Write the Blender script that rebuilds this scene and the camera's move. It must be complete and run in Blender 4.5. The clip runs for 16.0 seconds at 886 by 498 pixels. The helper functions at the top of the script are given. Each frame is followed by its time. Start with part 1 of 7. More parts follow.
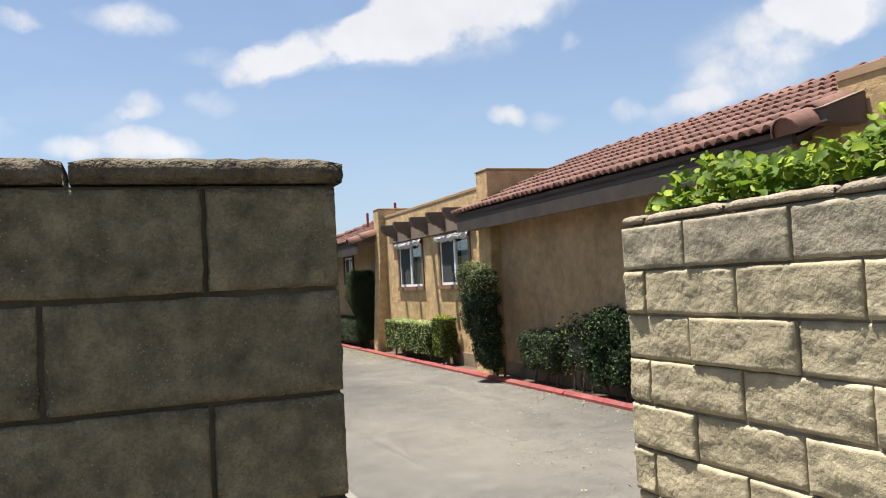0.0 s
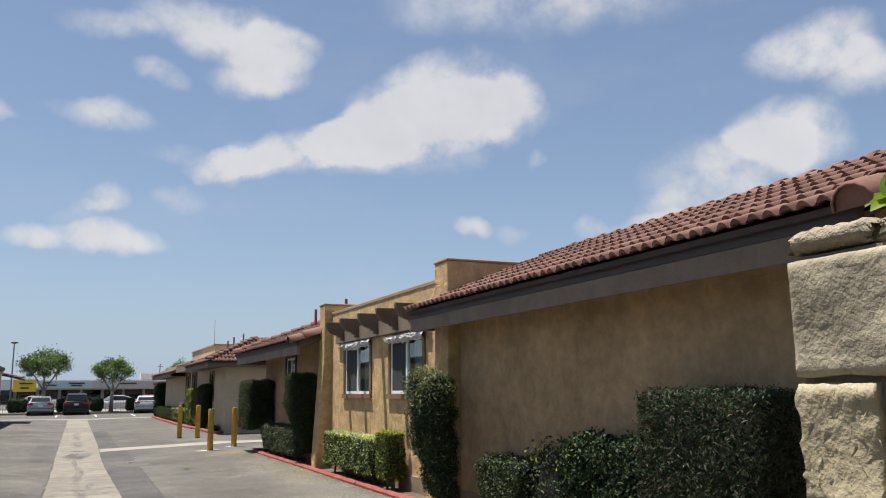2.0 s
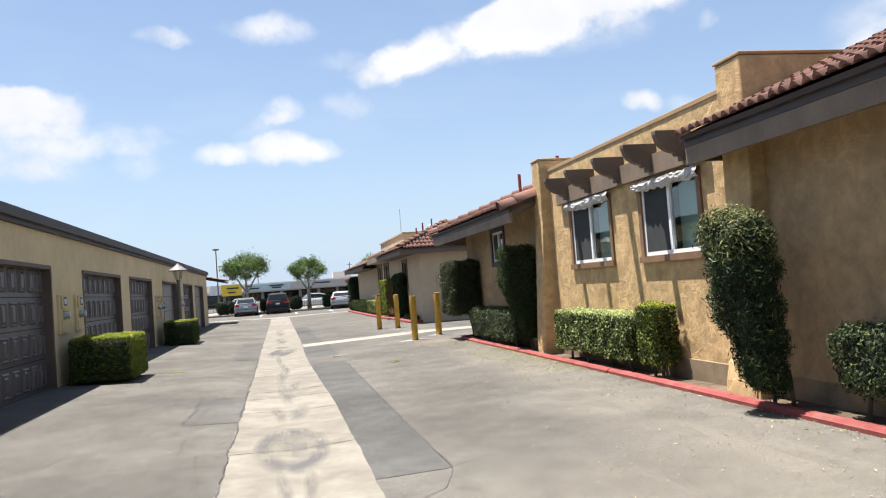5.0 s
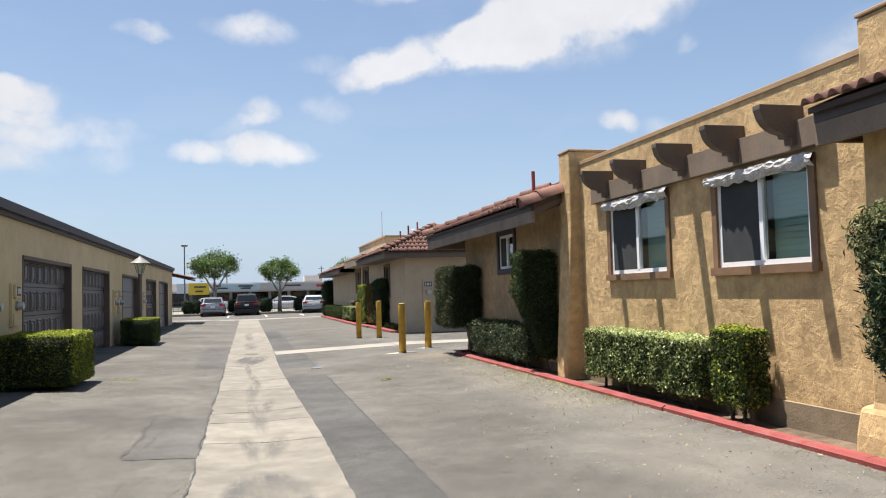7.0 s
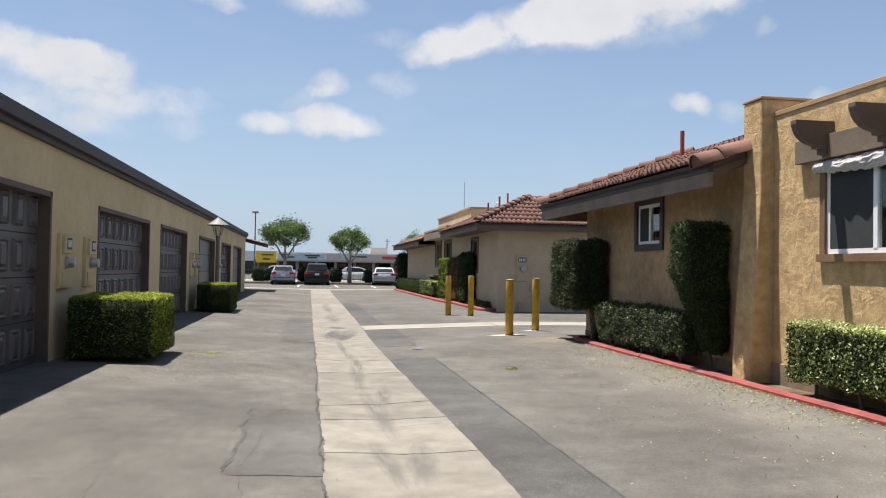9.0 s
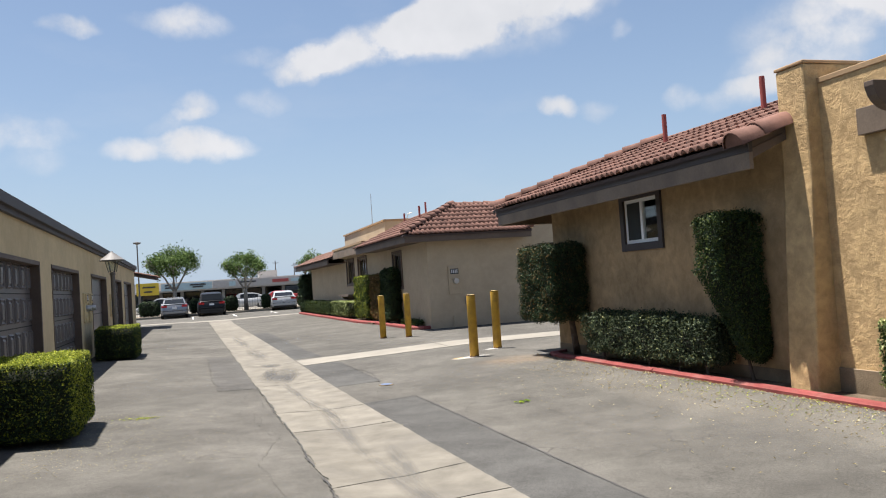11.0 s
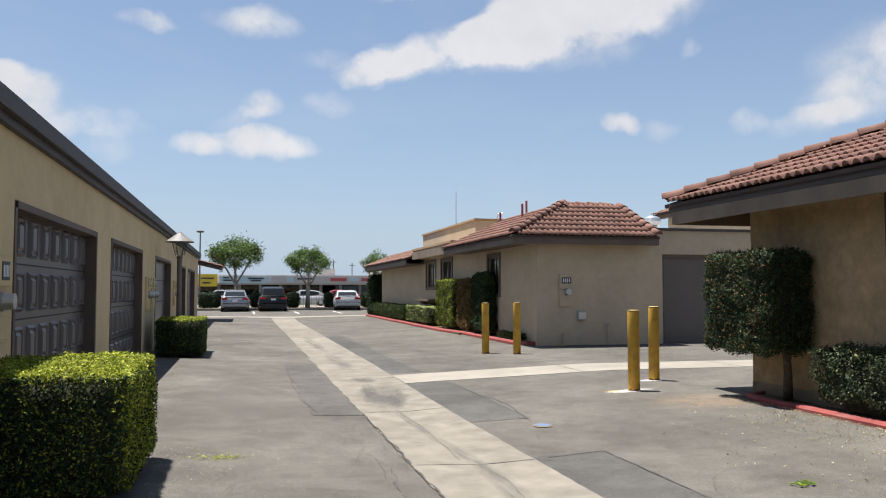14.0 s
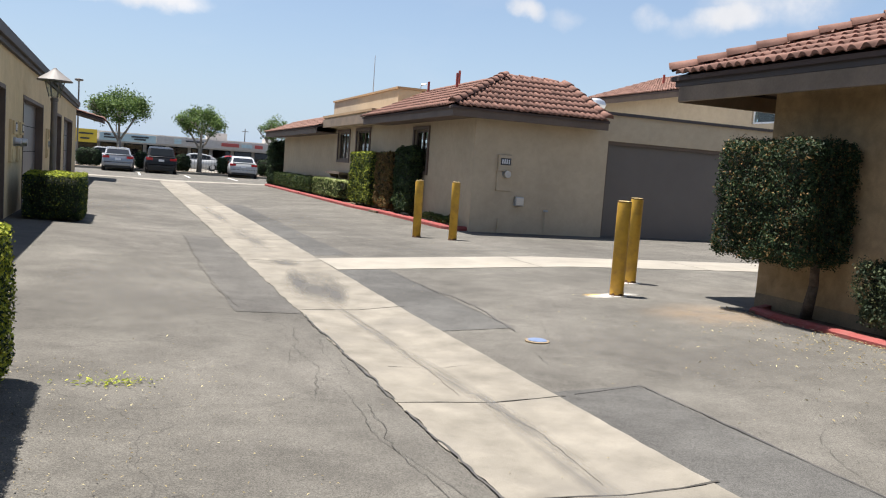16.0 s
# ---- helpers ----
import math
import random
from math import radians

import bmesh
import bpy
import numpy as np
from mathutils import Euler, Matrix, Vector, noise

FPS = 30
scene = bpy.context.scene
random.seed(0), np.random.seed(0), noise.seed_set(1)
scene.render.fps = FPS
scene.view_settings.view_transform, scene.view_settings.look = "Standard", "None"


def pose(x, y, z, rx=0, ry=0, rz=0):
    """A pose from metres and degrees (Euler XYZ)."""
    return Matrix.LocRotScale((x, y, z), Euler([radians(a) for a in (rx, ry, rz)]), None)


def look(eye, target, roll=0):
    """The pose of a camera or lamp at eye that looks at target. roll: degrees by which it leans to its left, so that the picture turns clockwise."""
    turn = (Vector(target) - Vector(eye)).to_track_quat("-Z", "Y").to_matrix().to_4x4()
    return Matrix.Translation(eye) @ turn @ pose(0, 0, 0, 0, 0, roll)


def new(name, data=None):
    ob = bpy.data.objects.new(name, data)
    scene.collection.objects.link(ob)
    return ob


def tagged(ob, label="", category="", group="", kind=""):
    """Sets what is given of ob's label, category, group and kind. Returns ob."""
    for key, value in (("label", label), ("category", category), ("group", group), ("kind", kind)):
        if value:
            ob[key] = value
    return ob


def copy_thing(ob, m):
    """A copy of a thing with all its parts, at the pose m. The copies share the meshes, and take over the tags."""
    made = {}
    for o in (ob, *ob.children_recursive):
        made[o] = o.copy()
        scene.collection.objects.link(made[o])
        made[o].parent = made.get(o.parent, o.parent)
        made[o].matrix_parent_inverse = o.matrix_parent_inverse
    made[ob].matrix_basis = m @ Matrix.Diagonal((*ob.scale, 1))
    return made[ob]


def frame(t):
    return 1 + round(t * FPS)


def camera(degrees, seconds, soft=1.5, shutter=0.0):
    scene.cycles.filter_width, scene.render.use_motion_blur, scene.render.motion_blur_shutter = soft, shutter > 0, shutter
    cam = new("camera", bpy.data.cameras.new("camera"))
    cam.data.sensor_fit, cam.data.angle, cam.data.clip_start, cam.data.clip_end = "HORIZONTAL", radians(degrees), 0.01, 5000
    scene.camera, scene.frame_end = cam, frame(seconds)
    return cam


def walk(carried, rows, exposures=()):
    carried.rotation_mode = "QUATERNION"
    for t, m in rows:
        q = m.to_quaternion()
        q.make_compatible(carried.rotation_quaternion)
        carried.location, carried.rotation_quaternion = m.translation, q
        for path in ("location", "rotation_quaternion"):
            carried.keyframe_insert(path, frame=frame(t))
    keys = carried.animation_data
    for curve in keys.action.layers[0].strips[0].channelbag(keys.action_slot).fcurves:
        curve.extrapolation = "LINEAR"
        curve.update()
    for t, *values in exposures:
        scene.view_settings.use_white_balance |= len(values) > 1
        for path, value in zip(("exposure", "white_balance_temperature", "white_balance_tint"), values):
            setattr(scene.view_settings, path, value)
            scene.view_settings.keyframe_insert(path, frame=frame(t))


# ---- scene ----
cam = camera(56.9, 16.0, soft=1.1)
METRES, EYE, TILT, LEAN, TURN = 18.987, 1.5, 0.0, 0.0, -20.7
PATH = [
    (0, (0.162, 0.443, 1.621), (0.881, 2.308, 1.704), -3.0),
    (0.5, (0.419, 0.896, 1.631), (1.357, 2.659, 1.749), -0.4),
    (1, (0.687, 1.383, 1.669), (1.767, 3.057, 1.846), 0.3),
    (1.5, (0.86, 1.826, 1.642), (1.806, 3.566, 1.927), 0.8),
    (2, (1.04, 2.284, 1.62), (1.839, 4.086, 1.962), -0.5),
    (2.5, (1.159, 2.711, 1.555), (1.915, 4.54, 1.845), -0.8),
    (3, (1.248, 3.263, 1.512), (1.971, 5.119, 1.696), -3.2),
    (3.5, (1.341, 3.944, 1.47), (1.951, 5.847, 1.567), -5.2),
    (4, (1.353, 4.545, 1.458), (1.918, 6.462, 1.532), -6.1),
    (4.5, (1.252, 5.087, 1.419), (1.699, 7.035, 1.489), -5.4),
    (4.7, (1.218, 5.292, 1.411), (1.632, 7.247, 1.495), -4.8),
    (6.8, (1.092, 7.775, 1.405), (1.541, 9.723, 1.488), -1.1),
    (7, (1.082, 7.958, 1.394), (1.551, 9.899, 1.5), -1.5),
    (7.5, (1.008, 8.605, 1.361), (1.452, 10.548, 1.532), 0.4),
    (8, (0.906, 9.178, 1.37), (1.262, 11.141, 1.502), 0.2),
    (8.5, (0.7, 9.822, 1.345), (0.966, 11.801, 1.45), 1.0),
    (9, (0.484, 10.336, 1.337), (0.807, 12.309, 1.388), 1.0),
    (9.2, (0.389, 10.566, 1.356), (0.736, 12.535, 1.392), 0.7),
    (11.3, (-0.433, 12.88, 1.485), (0.175, 14.783, 1.577), -4.1),
    (11.5, (-0.467, 13.141, 1.494), (0.125, 15.049, 1.6), -4.6),
    (12, (-0.576, 13.759, 1.506), (-0.048, 15.682, 1.654), -4.6),
    (12.5, (-0.665, 14.307, 1.468), (-0.201, 16.248, 1.585), -4.1),
    (13, (-0.729, 14.919, 1.467), (-0.301, 16.872, 1.518), -5.3),
    (13.5, (-0.782, 15.52, 1.486), (-0.341, 17.468, 1.581), -2.2),
    (14, (-0.844, 16.083, 1.445), (-0.371, 18.024, 1.546), 0.0),
    (14.5, (-0.895, 16.663, 1.399), (-0.365, 18.591, 1.434), 0.1),
    (15, (-0.932, 17.319, 1.394), (-0.32, 19.222, 1.359), 1.2),
    (15.5, (-1.045, 17.837, 1.373), (-0.335, 19.704, 1.295), 7.7),
    (16, (-1.01, 18.519, 1.347), (-0.278, 20.372, 1.161), 4.1),
]
EXPOSURE = 0.88
GAIN = [(0, 0.05), (0.5, 0.08), (1, 0.05), (1.5, -0.1), (2, -0.3), (2.5, -0.22), (3, -0.1), (3.5, 0), (4, 0.08), (4.5, 0.25), (7, 0.02), (7.5, -0.05), (8, -0.05), (9, -0.1),
        (11.5, -0.1), (12, -0.02), (12.5, -0.14), (13, 0), (13.5, -0.03), (14, -0.13), (14.5, -0.03), (15, 0), (16, 0.05)]
walk(cam, [(t, look(eye, target, roll)) for t, eye, target, roll in PATH], [(t, EXPOSURE + g, 6520, 12.5) for t, g in GAIN])

# ---- world, sun, exposure ----
SUN_DIR = Vector((-0.2, 0.15, 1.0)).normalized()
sun_el = math.asin(SUN_DIR.z)
sun_az = math.atan2(SUN_DIR.x, SUN_DIR.y)


def make_world():
    w = bpy.data.worlds.new("sky")
    w.use_nodes = True
    scene.world = w
    nt = w.node_tree
    nt.nodes.clear()
    N, L = nt.nodes.new, nt.links.new
    out, bg = N("ShaderNodeOutputWorld"), N("ShaderNodeBackground")
    sky = N("ShaderNodeTexSky")
    sky.sky_type = "NISHITA"
    sky.sun_disc = False
    sky.sun_elevation, sky.sun_rotation = sun_el, sun_az
    sky.air_density, sky.dust_density, sky.ozone_density = 1.0, 0.8, 2.0
    tc = N("ShaderNodeTexCoord")

    def vmath(op, a, b=None):
        n = N("ShaderNodeVectorMath")
        n.operation = op
        for i, v in enumerate((a, b)):
            if v is None:
                continue
            if isinstance(v, (tuple, list, Vector)):
                n.inputs[i].default_value = tuple(v)
            else:
                L(v, n.inputs[i])
        return n

    def fmath(op, a, b=None, c=None, clamp=False):
        n = N("ShaderNodeMath")
        n.operation, n.use_clamp = op, clamp
        for i, v in enumerate((a, b, c)):
            if v is None:
                continue
            if isinstance(v, (int, float)):
                n.inputs[i].default_value = v
            else:
                L(v, n.inputs[i])
        return n.outputs[0]

    def noise_tex(vec, scale, detail, rough=0.6):
        n = N("ShaderNodeTexNoise")
        n.inputs["Scale"].default_value, n.inputs["Detail"].default_value, n.inputs["Roughness"].default_value = scale, detail, rough
        L(vec, n.inputs["Vector"])
        return n

    d = tc.outputs["Generated"]
    warp = noise_tex(d, 10.0, 6.0, 0.55)
    off = vmath("SUBTRACT", warp.outputs["Color"], (0.5, 0.5, 0.5))
    sc = N("ShaderNodeVectorMath")
    sc.operation = "SCALE"
    sc.inputs["Scale"].default_value = 0.06
    L(off.outputs[0], sc.inputs[0])
    dw = vmath("ADD", d, sc.outputs[0]).outputs[0]
    total = None
    for az, el, wid, hei, lean, dens in CLOUDS:
        a, e = radians(az), radians(el)
        c = Vector((math.sin(a) * math.cos(e), math.cos(a) * math.cos(e), math.sin(e)))
        right = Vector((math.cos(a), -math.sin(a), 0))
        up = right.cross(c)
        up = up if up.z > 0 else -up
        k, s = math.cos(radians(lean)), math.sin(radians(lean))
        u, v = (right * k + up * s) / radians(wid * 1.13), (up * k - right * s) / radians(hei * 1.13)
        rel = vmath("SUBTRACT", dw, c).outputs[0]
        du = vmath("DOT_PRODUCT", rel, u).outputs["Value"]
        dv = vmath("DOT_PRODUCT", rel, v).outputs["Value"]
        front = vmath("DOT_PRODUCT", d, c).outputs["Value"]
        r2 = fmath("ADD", fmath("MULTIPLY", du, du), fmath("MULTIPLY", dv, dv))
        m = fmath("MULTIPLY", fmath("SUBTRACT", 1.0, r2, clamp=True), dens)
        m = fmath("MULTIPLY", m, fmath("GREATER_THAN", front, 0.0))
        total = m if total is None else fmath("ADD", total, m)
    fine = noise_tex(d, 19.0, 8.0, 0.6).outputs["Fac"]
    dens = fmath("MULTIPLY", total, fmath("MAXIMUM", fmath("MULTIPLY_ADD", fine, 3.0, -0.36), 0.0))
    thin = noise_tex(vmath("MULTIPLY", d, (1, 1, 3.0)).outputs[0], 2.6, 6.0).outputs["Fac"]
    veil = fmath("MULTIPLY", fmath("SUBTRACT", thin, 0.50, clamp=True), 0.5)
    ramp = N("ShaderNodeMapRange")
    ramp.interpolation_type = "SMOOTHSTEP"
    ramp.inputs["From Min"].default_value, ramp.inputs["From Max"].default_value = 0.0, 1.65
    L(dens, ramp.inputs["Value"])
    cover = fmath("MAXIMUM", fmath("MULTIPLY", ramp.outputs[0], 0.95), veil)
    mix = N("ShaderNodeMix")
    mix.data_type = "RGBA"
    L(cover, mix.inputs["Factor"])
    sep = N("ShaderNodeSeparateXYZ")
    L(d, sep.inputs[0])
    low = fmath("SUBTRACT", 1.0, fmath("MAXIMUM", sep.outputs[2], 0.0), clamp=True)
    hz = fmath("MULTIPLY_ADD", fmath("POWER", low, 7.0), 0.72, 0.16)
    hazed = N("ShaderNodeMix")
    hazed.data_type = "RGBA"
    L(hz, hazed.inputs["Factor"])
    L(sky.outputs[0], hazed.inputs["A"])
    hazed.inputs["B"].default_value = HAZE
    L(hazed.outputs["Result"], mix.inputs["A"])
    shade = N("ShaderNodeMix")
    shade.data_type = "RGBA"
    L(noise_tex(d, 9.0, 4.0).outputs["Fac"], shade.inputs["Factor"])
    shade.inputs["A"].default_value = (4.9, 5.15, 5.4, 1)
    shade.inputs["B"].default_value = (7.5, 7.55, 7.6, 1)
    L(shade.outputs["Result"], mix.inputs["B"])
    L(mix.outputs["Result"], bg.inputs["Color"])
    bg.inputs["Strength"].default_value = SKY
    L(bg.outputs[0], out.inputs["Surface"])


SKY = 0.074
HAZE = (3.55, 4.7, 6.15, 1)
# azimuth (clockwise from +y), elevation, half width, half height, lean, density
CLOUDS = [
    (23.3, 19.7, 6.6, 3.5, 12, 1.7), (19.2, 17.8, 5.7, 2.5, 18, 1.3), (27.6, 19.6, 3.6, 2.5, -8, 1.2), (13.5, 16.4, 6.6, 1.7, 16, 1.5), (9.4, 15.3, 3.8, 1.0, 8, 1.1), (16.4, 17.2, 3.5, 1.8, 16, 1.0), (22.8, 16.4, 4.5, 1.6, 0, 0.8),
    (0.3, 18.1, 2.9, 1.2, -4, 1.1), (3.8, 21.0, 1.7, 0.8, -8, 0.9), (10.8, 21.5, 3.7, 1.5, 3, 1.4), (8.2, 24.0, 5.8, 1.7, -6, 1.1), (11.4, 23.2, 3.6, 1.4, -6, 0.8), (-6.0, 17.2, 2.0, 0.7, -3, 1.0),
    (1.2, 12.5, 1.7, 1.0, 8, 1.0), (5.6, 12.9, 1.6, 1.1, 0, 0.55), (0.1, 11.5, 2.5, 0.8, 10, 0.5), (0.3, 9.9, 5.0, 1.1, 2, 1.5), (5.0, 15.8, 2.1, 0.7, 0, 0.6), (30.9, 16.2, 0.8, 0.6, 0, 0.5), (26.1, 11.2, 1.5, 0.7, 0, 1.0), (29.0, 11.1, 1.3, 0.6, 0, 0.5),
    (47.7, 16.4, 3.6, 2.3, -14, 1.6), (45.6, 15.1, 3.5, 2.3, 10, 1.1), (41.1, 14.3, 3.3, 2.3, 15, 0.7), (42.5, 12.0, 4.8, 1.7, 5, 0.9), (34.6, 10.9, 1.4, 0.9, 0, 0.7), (49.5, 21.5, 4.0, 2.0, 4, 1.5), (52.5, 19.3, 3.0, 1.9, 0, 1.1), (38.6, 10.7, 3.0, 1.0, 5, 0.8),
    (-17.3, 12.8, 5.4, 1.6, -3, 1.5), (-13.7, 13.1, 3.1, 0.9, -8, 0.8), (-11.2, 11.0, 5.0, 1.1, -2, 0.8), (-17.5, 10.0, 5.4, 1.7, 0, 0.75), (-8.7, 9.5, 1.8, 1.1, 0, 0.5), (-13.2, 9.2, 2.7, 1.0, 0, 0.4), (0.3, 23.6, 3.0, 1.0, 0, 0.8),
    (32, 27, 12, 3, 0, 0.9), (-20, 27, 12, 3, 0, 0.9), (75, 24, 12, 5, 0, 1.0), (-60, 24, 14, 5, 0, 1.0), (150, 30, 16, 6, 0, 1.0), (-130, 28, 18, 6, 0, 1.0),
]
make_world()
sun = new("sun", bpy.data.lights.new("sun", "SUN"))
sun.data.energy, sun.data.angle, sun.data.color = 6.3, radians(0.55), (1.0, 0.96, 0.89)
sun.matrix_world = look(SUN_DIR * 60, (0, 0, 0))


# ---- materials ----
def material(name, base, rough=0.8, metal=0.0, vary=0.15, scale=3.0, fine=60.0, bump=0.2, dist=0.01, dark=None, stain=0.0, stain_col=(0.1, 0.09, 0.08), stain_scale=0.6, rand=0.0, island=0.0, spec=None, hue=None, craggy=0.0):
    """A surface with large tone patches, fine grain, stains with noise edges and a bump."""
    m = bpy.data.materials.new(name)
    m.use_nodes = True
    nt = m.node_tree
    N, L = nt.nodes.new, nt.links.new
    p = nt.nodes["Principled BSDF"]
    p.inputs["Roughness"].default_value, p.inputs["Metallic"].default_value = rough, metal
    if spec is not None:
        p.inputs["Specular IOR Level"].default_value = spec
    geo = N("ShaderNodeNewGeometry")

    def nz(s, det, r=0.6):
        n = N("ShaderNodeTexNoise")
        n.inputs["Scale"].default_value, n.inputs["Detail"].default_value, n.inputs["Roughness"].default_value = s, det, r
        L(geo.outputs["Position"], n.inputs["Vector"])
        return n.outputs["Fac"]

    def mixc(fac, a, b, mode="MIX"):
        n = N("ShaderNodeMix")
        n.data_type, n.blend_type = "RGBA", mode
        for key, v in (("Factor", fac), ("A", a), ("B", b)):
            if isinstance(v, (int, float)):
                n.inputs[key].default_value = v
            elif isinstance(v, tuple):
                n.inputs[key].default_value = (*v, 1) if len(v) == 3 else v
            else:
                L(v, n.inputs[key])
        return n.outputs["Result"]

    def rng(v, a, b, c, d):
        n = N("ShaderNodeMapRange")
        L(v, n.inputs["Value"])
        for k, x in zip(("From Min", "From Max", "To Min", "To Max"), (a, b, c, d)):
            n.inputs[k].default_value = x
        return n.outputs[0]

    big, small = nz(scale, 5), nz(fine, 3)
    lo = dark or tuple(c * (1 - 2 * vary) for c in base)
    hi = tuple(min(1, c * (1 + vary)) for c in base)
    col = mixc(rng(big, 0.3, 0.7, 0, 1), lo, hi)
    grain = N("ShaderNodeCombineColor")
    g = rng(small, 0.25, 0.75, 1 - 0.8 * vary, 1 + 0.8 * vary)
    for i in range(3):
        L(g, grain.inputs[i])
    col = mixc(1.0, col, grain.outputs[0], "MULTIPLY")
    if stain:
        sfac = rng(nz(stain_scale, 7, 0.65), 0.5, 0.68, 0, stain)
        col = mixc(sfac, col, stain_col)
    if rand:
        info = N("ShaderNodeObjectInfo")
        col = mixc(1.0, col, mixc(info.outputs["Random"], tuple([1 - rand] * 3), hue or tuple([1 + rand * 0.6] * 3)), "MULTIPLY")
    if island:
        col = mixc(1.0, col, mixc(geo.outputs["Random Per Island"], tuple([1 - island] * 3), hue or tuple([1 + island] * 3)), "MULTIPLY")
    L(col, p.inputs["Base Color"])
    if bump:
        b = N("ShaderNodeBump")
        b.inputs["Strength"].default_value, b.inputs["Distance"].default_value = bump, dist
        h = N("ShaderNodeMath")
        h.operation = "MULTIPLY_ADD"
        L(nz(craggy or fine * 0.3, 12 if craggy else 4, 0.74 if craggy else 0.6), h.inputs[0])
        h.inputs[1].default_value = 4.0 if craggy else 1.4
        L(small, h.inputs[2])
        L(h.outputs[0], b.inputs["Height"])
        L(b.outputs[0], p.inputs["Normal"])
    return m


def stucco(name, base, lace=0.6, mott=1.0, **kw):
    """Trowelled stucco: torn raised patches over a sandy coat, the raised coat a little paler."""
    m = material(name, base, rough=0.92, bump=0, spec=0.15, **kw)
    nt = m.node_tree
    N, L = nt.nodes.new, nt.links.new
    p = nt.nodes["Principled BSDF"]
    old = p.inputs["Base Color"].links[0].from_socket
    geo = N("ShaderNodeNewGeometry")
    hs = []
    for s, det, dst in ((6.0, 7, 0.35), (26.0, 6, 0.4), (120.0, 3, 0.0)):
        n = N("ShaderNodeTexNoise")
        n.inputs["Scale"].default_value, n.inputs["Detail"].default_value, n.inputs["Roughness"].default_value = s, det, 0.68
        n.inputs["Distortion"].default_value = dst
        L(geo.outputs["Position"], n.inputs["Vector"])
        hs.append(n.outputs["Fac"])
    r = N("ShaderNodeMapRange")
    r.inputs["From Min"].default_value, r.inputs["From Max"].default_value = 0.46, 0.60
    L(hs[0], r.inputs["Value"])
    h = r.outputs[0]
    for k, w in ((1, 0.9), (2, 0.35)):
        a = N("ShaderNodeMath")
        a.operation = "MULTIPLY_ADD"
        L(hs[k], a.inputs[0])
        a.inputs[1].default_value = w
        L(h, a.inputs[2])
        h = a.outputs[0]
    b = N("ShaderNodeBump")
    b.inputs["Strength"].default_value, b.inputs["Distance"].default_value = lace, 0.014
    L(h, b.inputs["Height"])
    L(b.outputs[0], p.inputs["Normal"])
    tone = N("ShaderNodeMapRange")
    tone.inputs["From Min"].default_value, tone.inputs["From Max"].default_value = 0.38, 0.62
    tone.inputs["To Min"].default_value, tone.inputs["To Max"].default_value = 1 - 0.14 * mott, 1 + 0.1 * mott
    L(hs[0], tone.inputs["Value"])
    cc, mx = N("ShaderNodeCombineColor"), N("ShaderNodeMix")
    for i in range(3):
        L(tone.outputs[0], cc.inputs[i])
    mx.data_type, mx.blend_type = "RGBA", "MULTIPLY"
    mx.inputs["Factor"].default_value = 1.0
    L(old, mx.inputs["A"])
    L(cc.outputs[0], mx.inputs["B"])
    L(mx.outputs["Result"], p.inputs["Base Color"])
    return m


def leafy(name, base, tip, rough=0.6, trans=0.25):
    """Leaves: colour varies leaf by leaf; thin blades let some light through."""
    m = bpy.data.materials.new(name)
    m.use_nodes = True
    nt = m.node_tree
    N, L = nt.nodes.new, nt.links.new
    p = nt.nodes["Principled BSDF"]
    geo = N("ShaderNodeNewGeometry")
    ramp = N("ShaderNodeValToRGB")
    ramp.color_ramp.elements[0].color = (*[c * 0.7 for c in base], 1)
    ramp.color_ramp.elements[1].color = (*tip, 1)
    mid = ramp.color_ramp.elements.new(0.6)
    mid.color = (*base, 1)
    L(geo.outputs["Random Per Island"], ramp.inputs[0])
    n = N("ShaderNodeTexNoise")
    n.inputs["Scale"].default_value = 4.0
    L(geo.outputs["Position"], n.inputs["Vector"])
    r = N("ShaderNodeMapRange")
    L(n.outputs["Fac"], r.inputs["Value"])
    r.inputs["From Min"].default_value, r.inputs["From Max"].default_value, r.inputs["To Min"].default_value, r.inputs["To Max"].default_value = 0.3, 0.7, 0.7, 1.25
    cc = N("ShaderNodeCombineColor")
    for i in range(3):
        L(r.outputs[0], cc.inputs[i])
    mx = N("ShaderNodeMix")
    mx.data_type, mx.blend_type = "RGBA", "MULTIPLY"
    mx.inputs["Factor"].default_value = 1
    L(ramp.outputs[0], mx.inputs["A"])
    L(cc.outputs[0], mx.inputs["B"])
    L(mx.outputs["Result"], p.inputs["Base Color"])
    p.inputs["Roughness"].default_value = rough
    p.inputs["Specular IOR Level"].default_value = 0.16
    t = N("ShaderNodeBsdfTranslucent")
    L(mx.outputs["Result"], t.inputs["Color"])
    add = N("ShaderNodeMixShader")
    add.inputs[0].default_value = trans
    L(p.outputs[0], add.inputs[1])
    L(t.outputs[0], add.inputs[2])
    L(add.outputs[0], nt.nodes["Material Output"].inputs["Surface"])
    return m


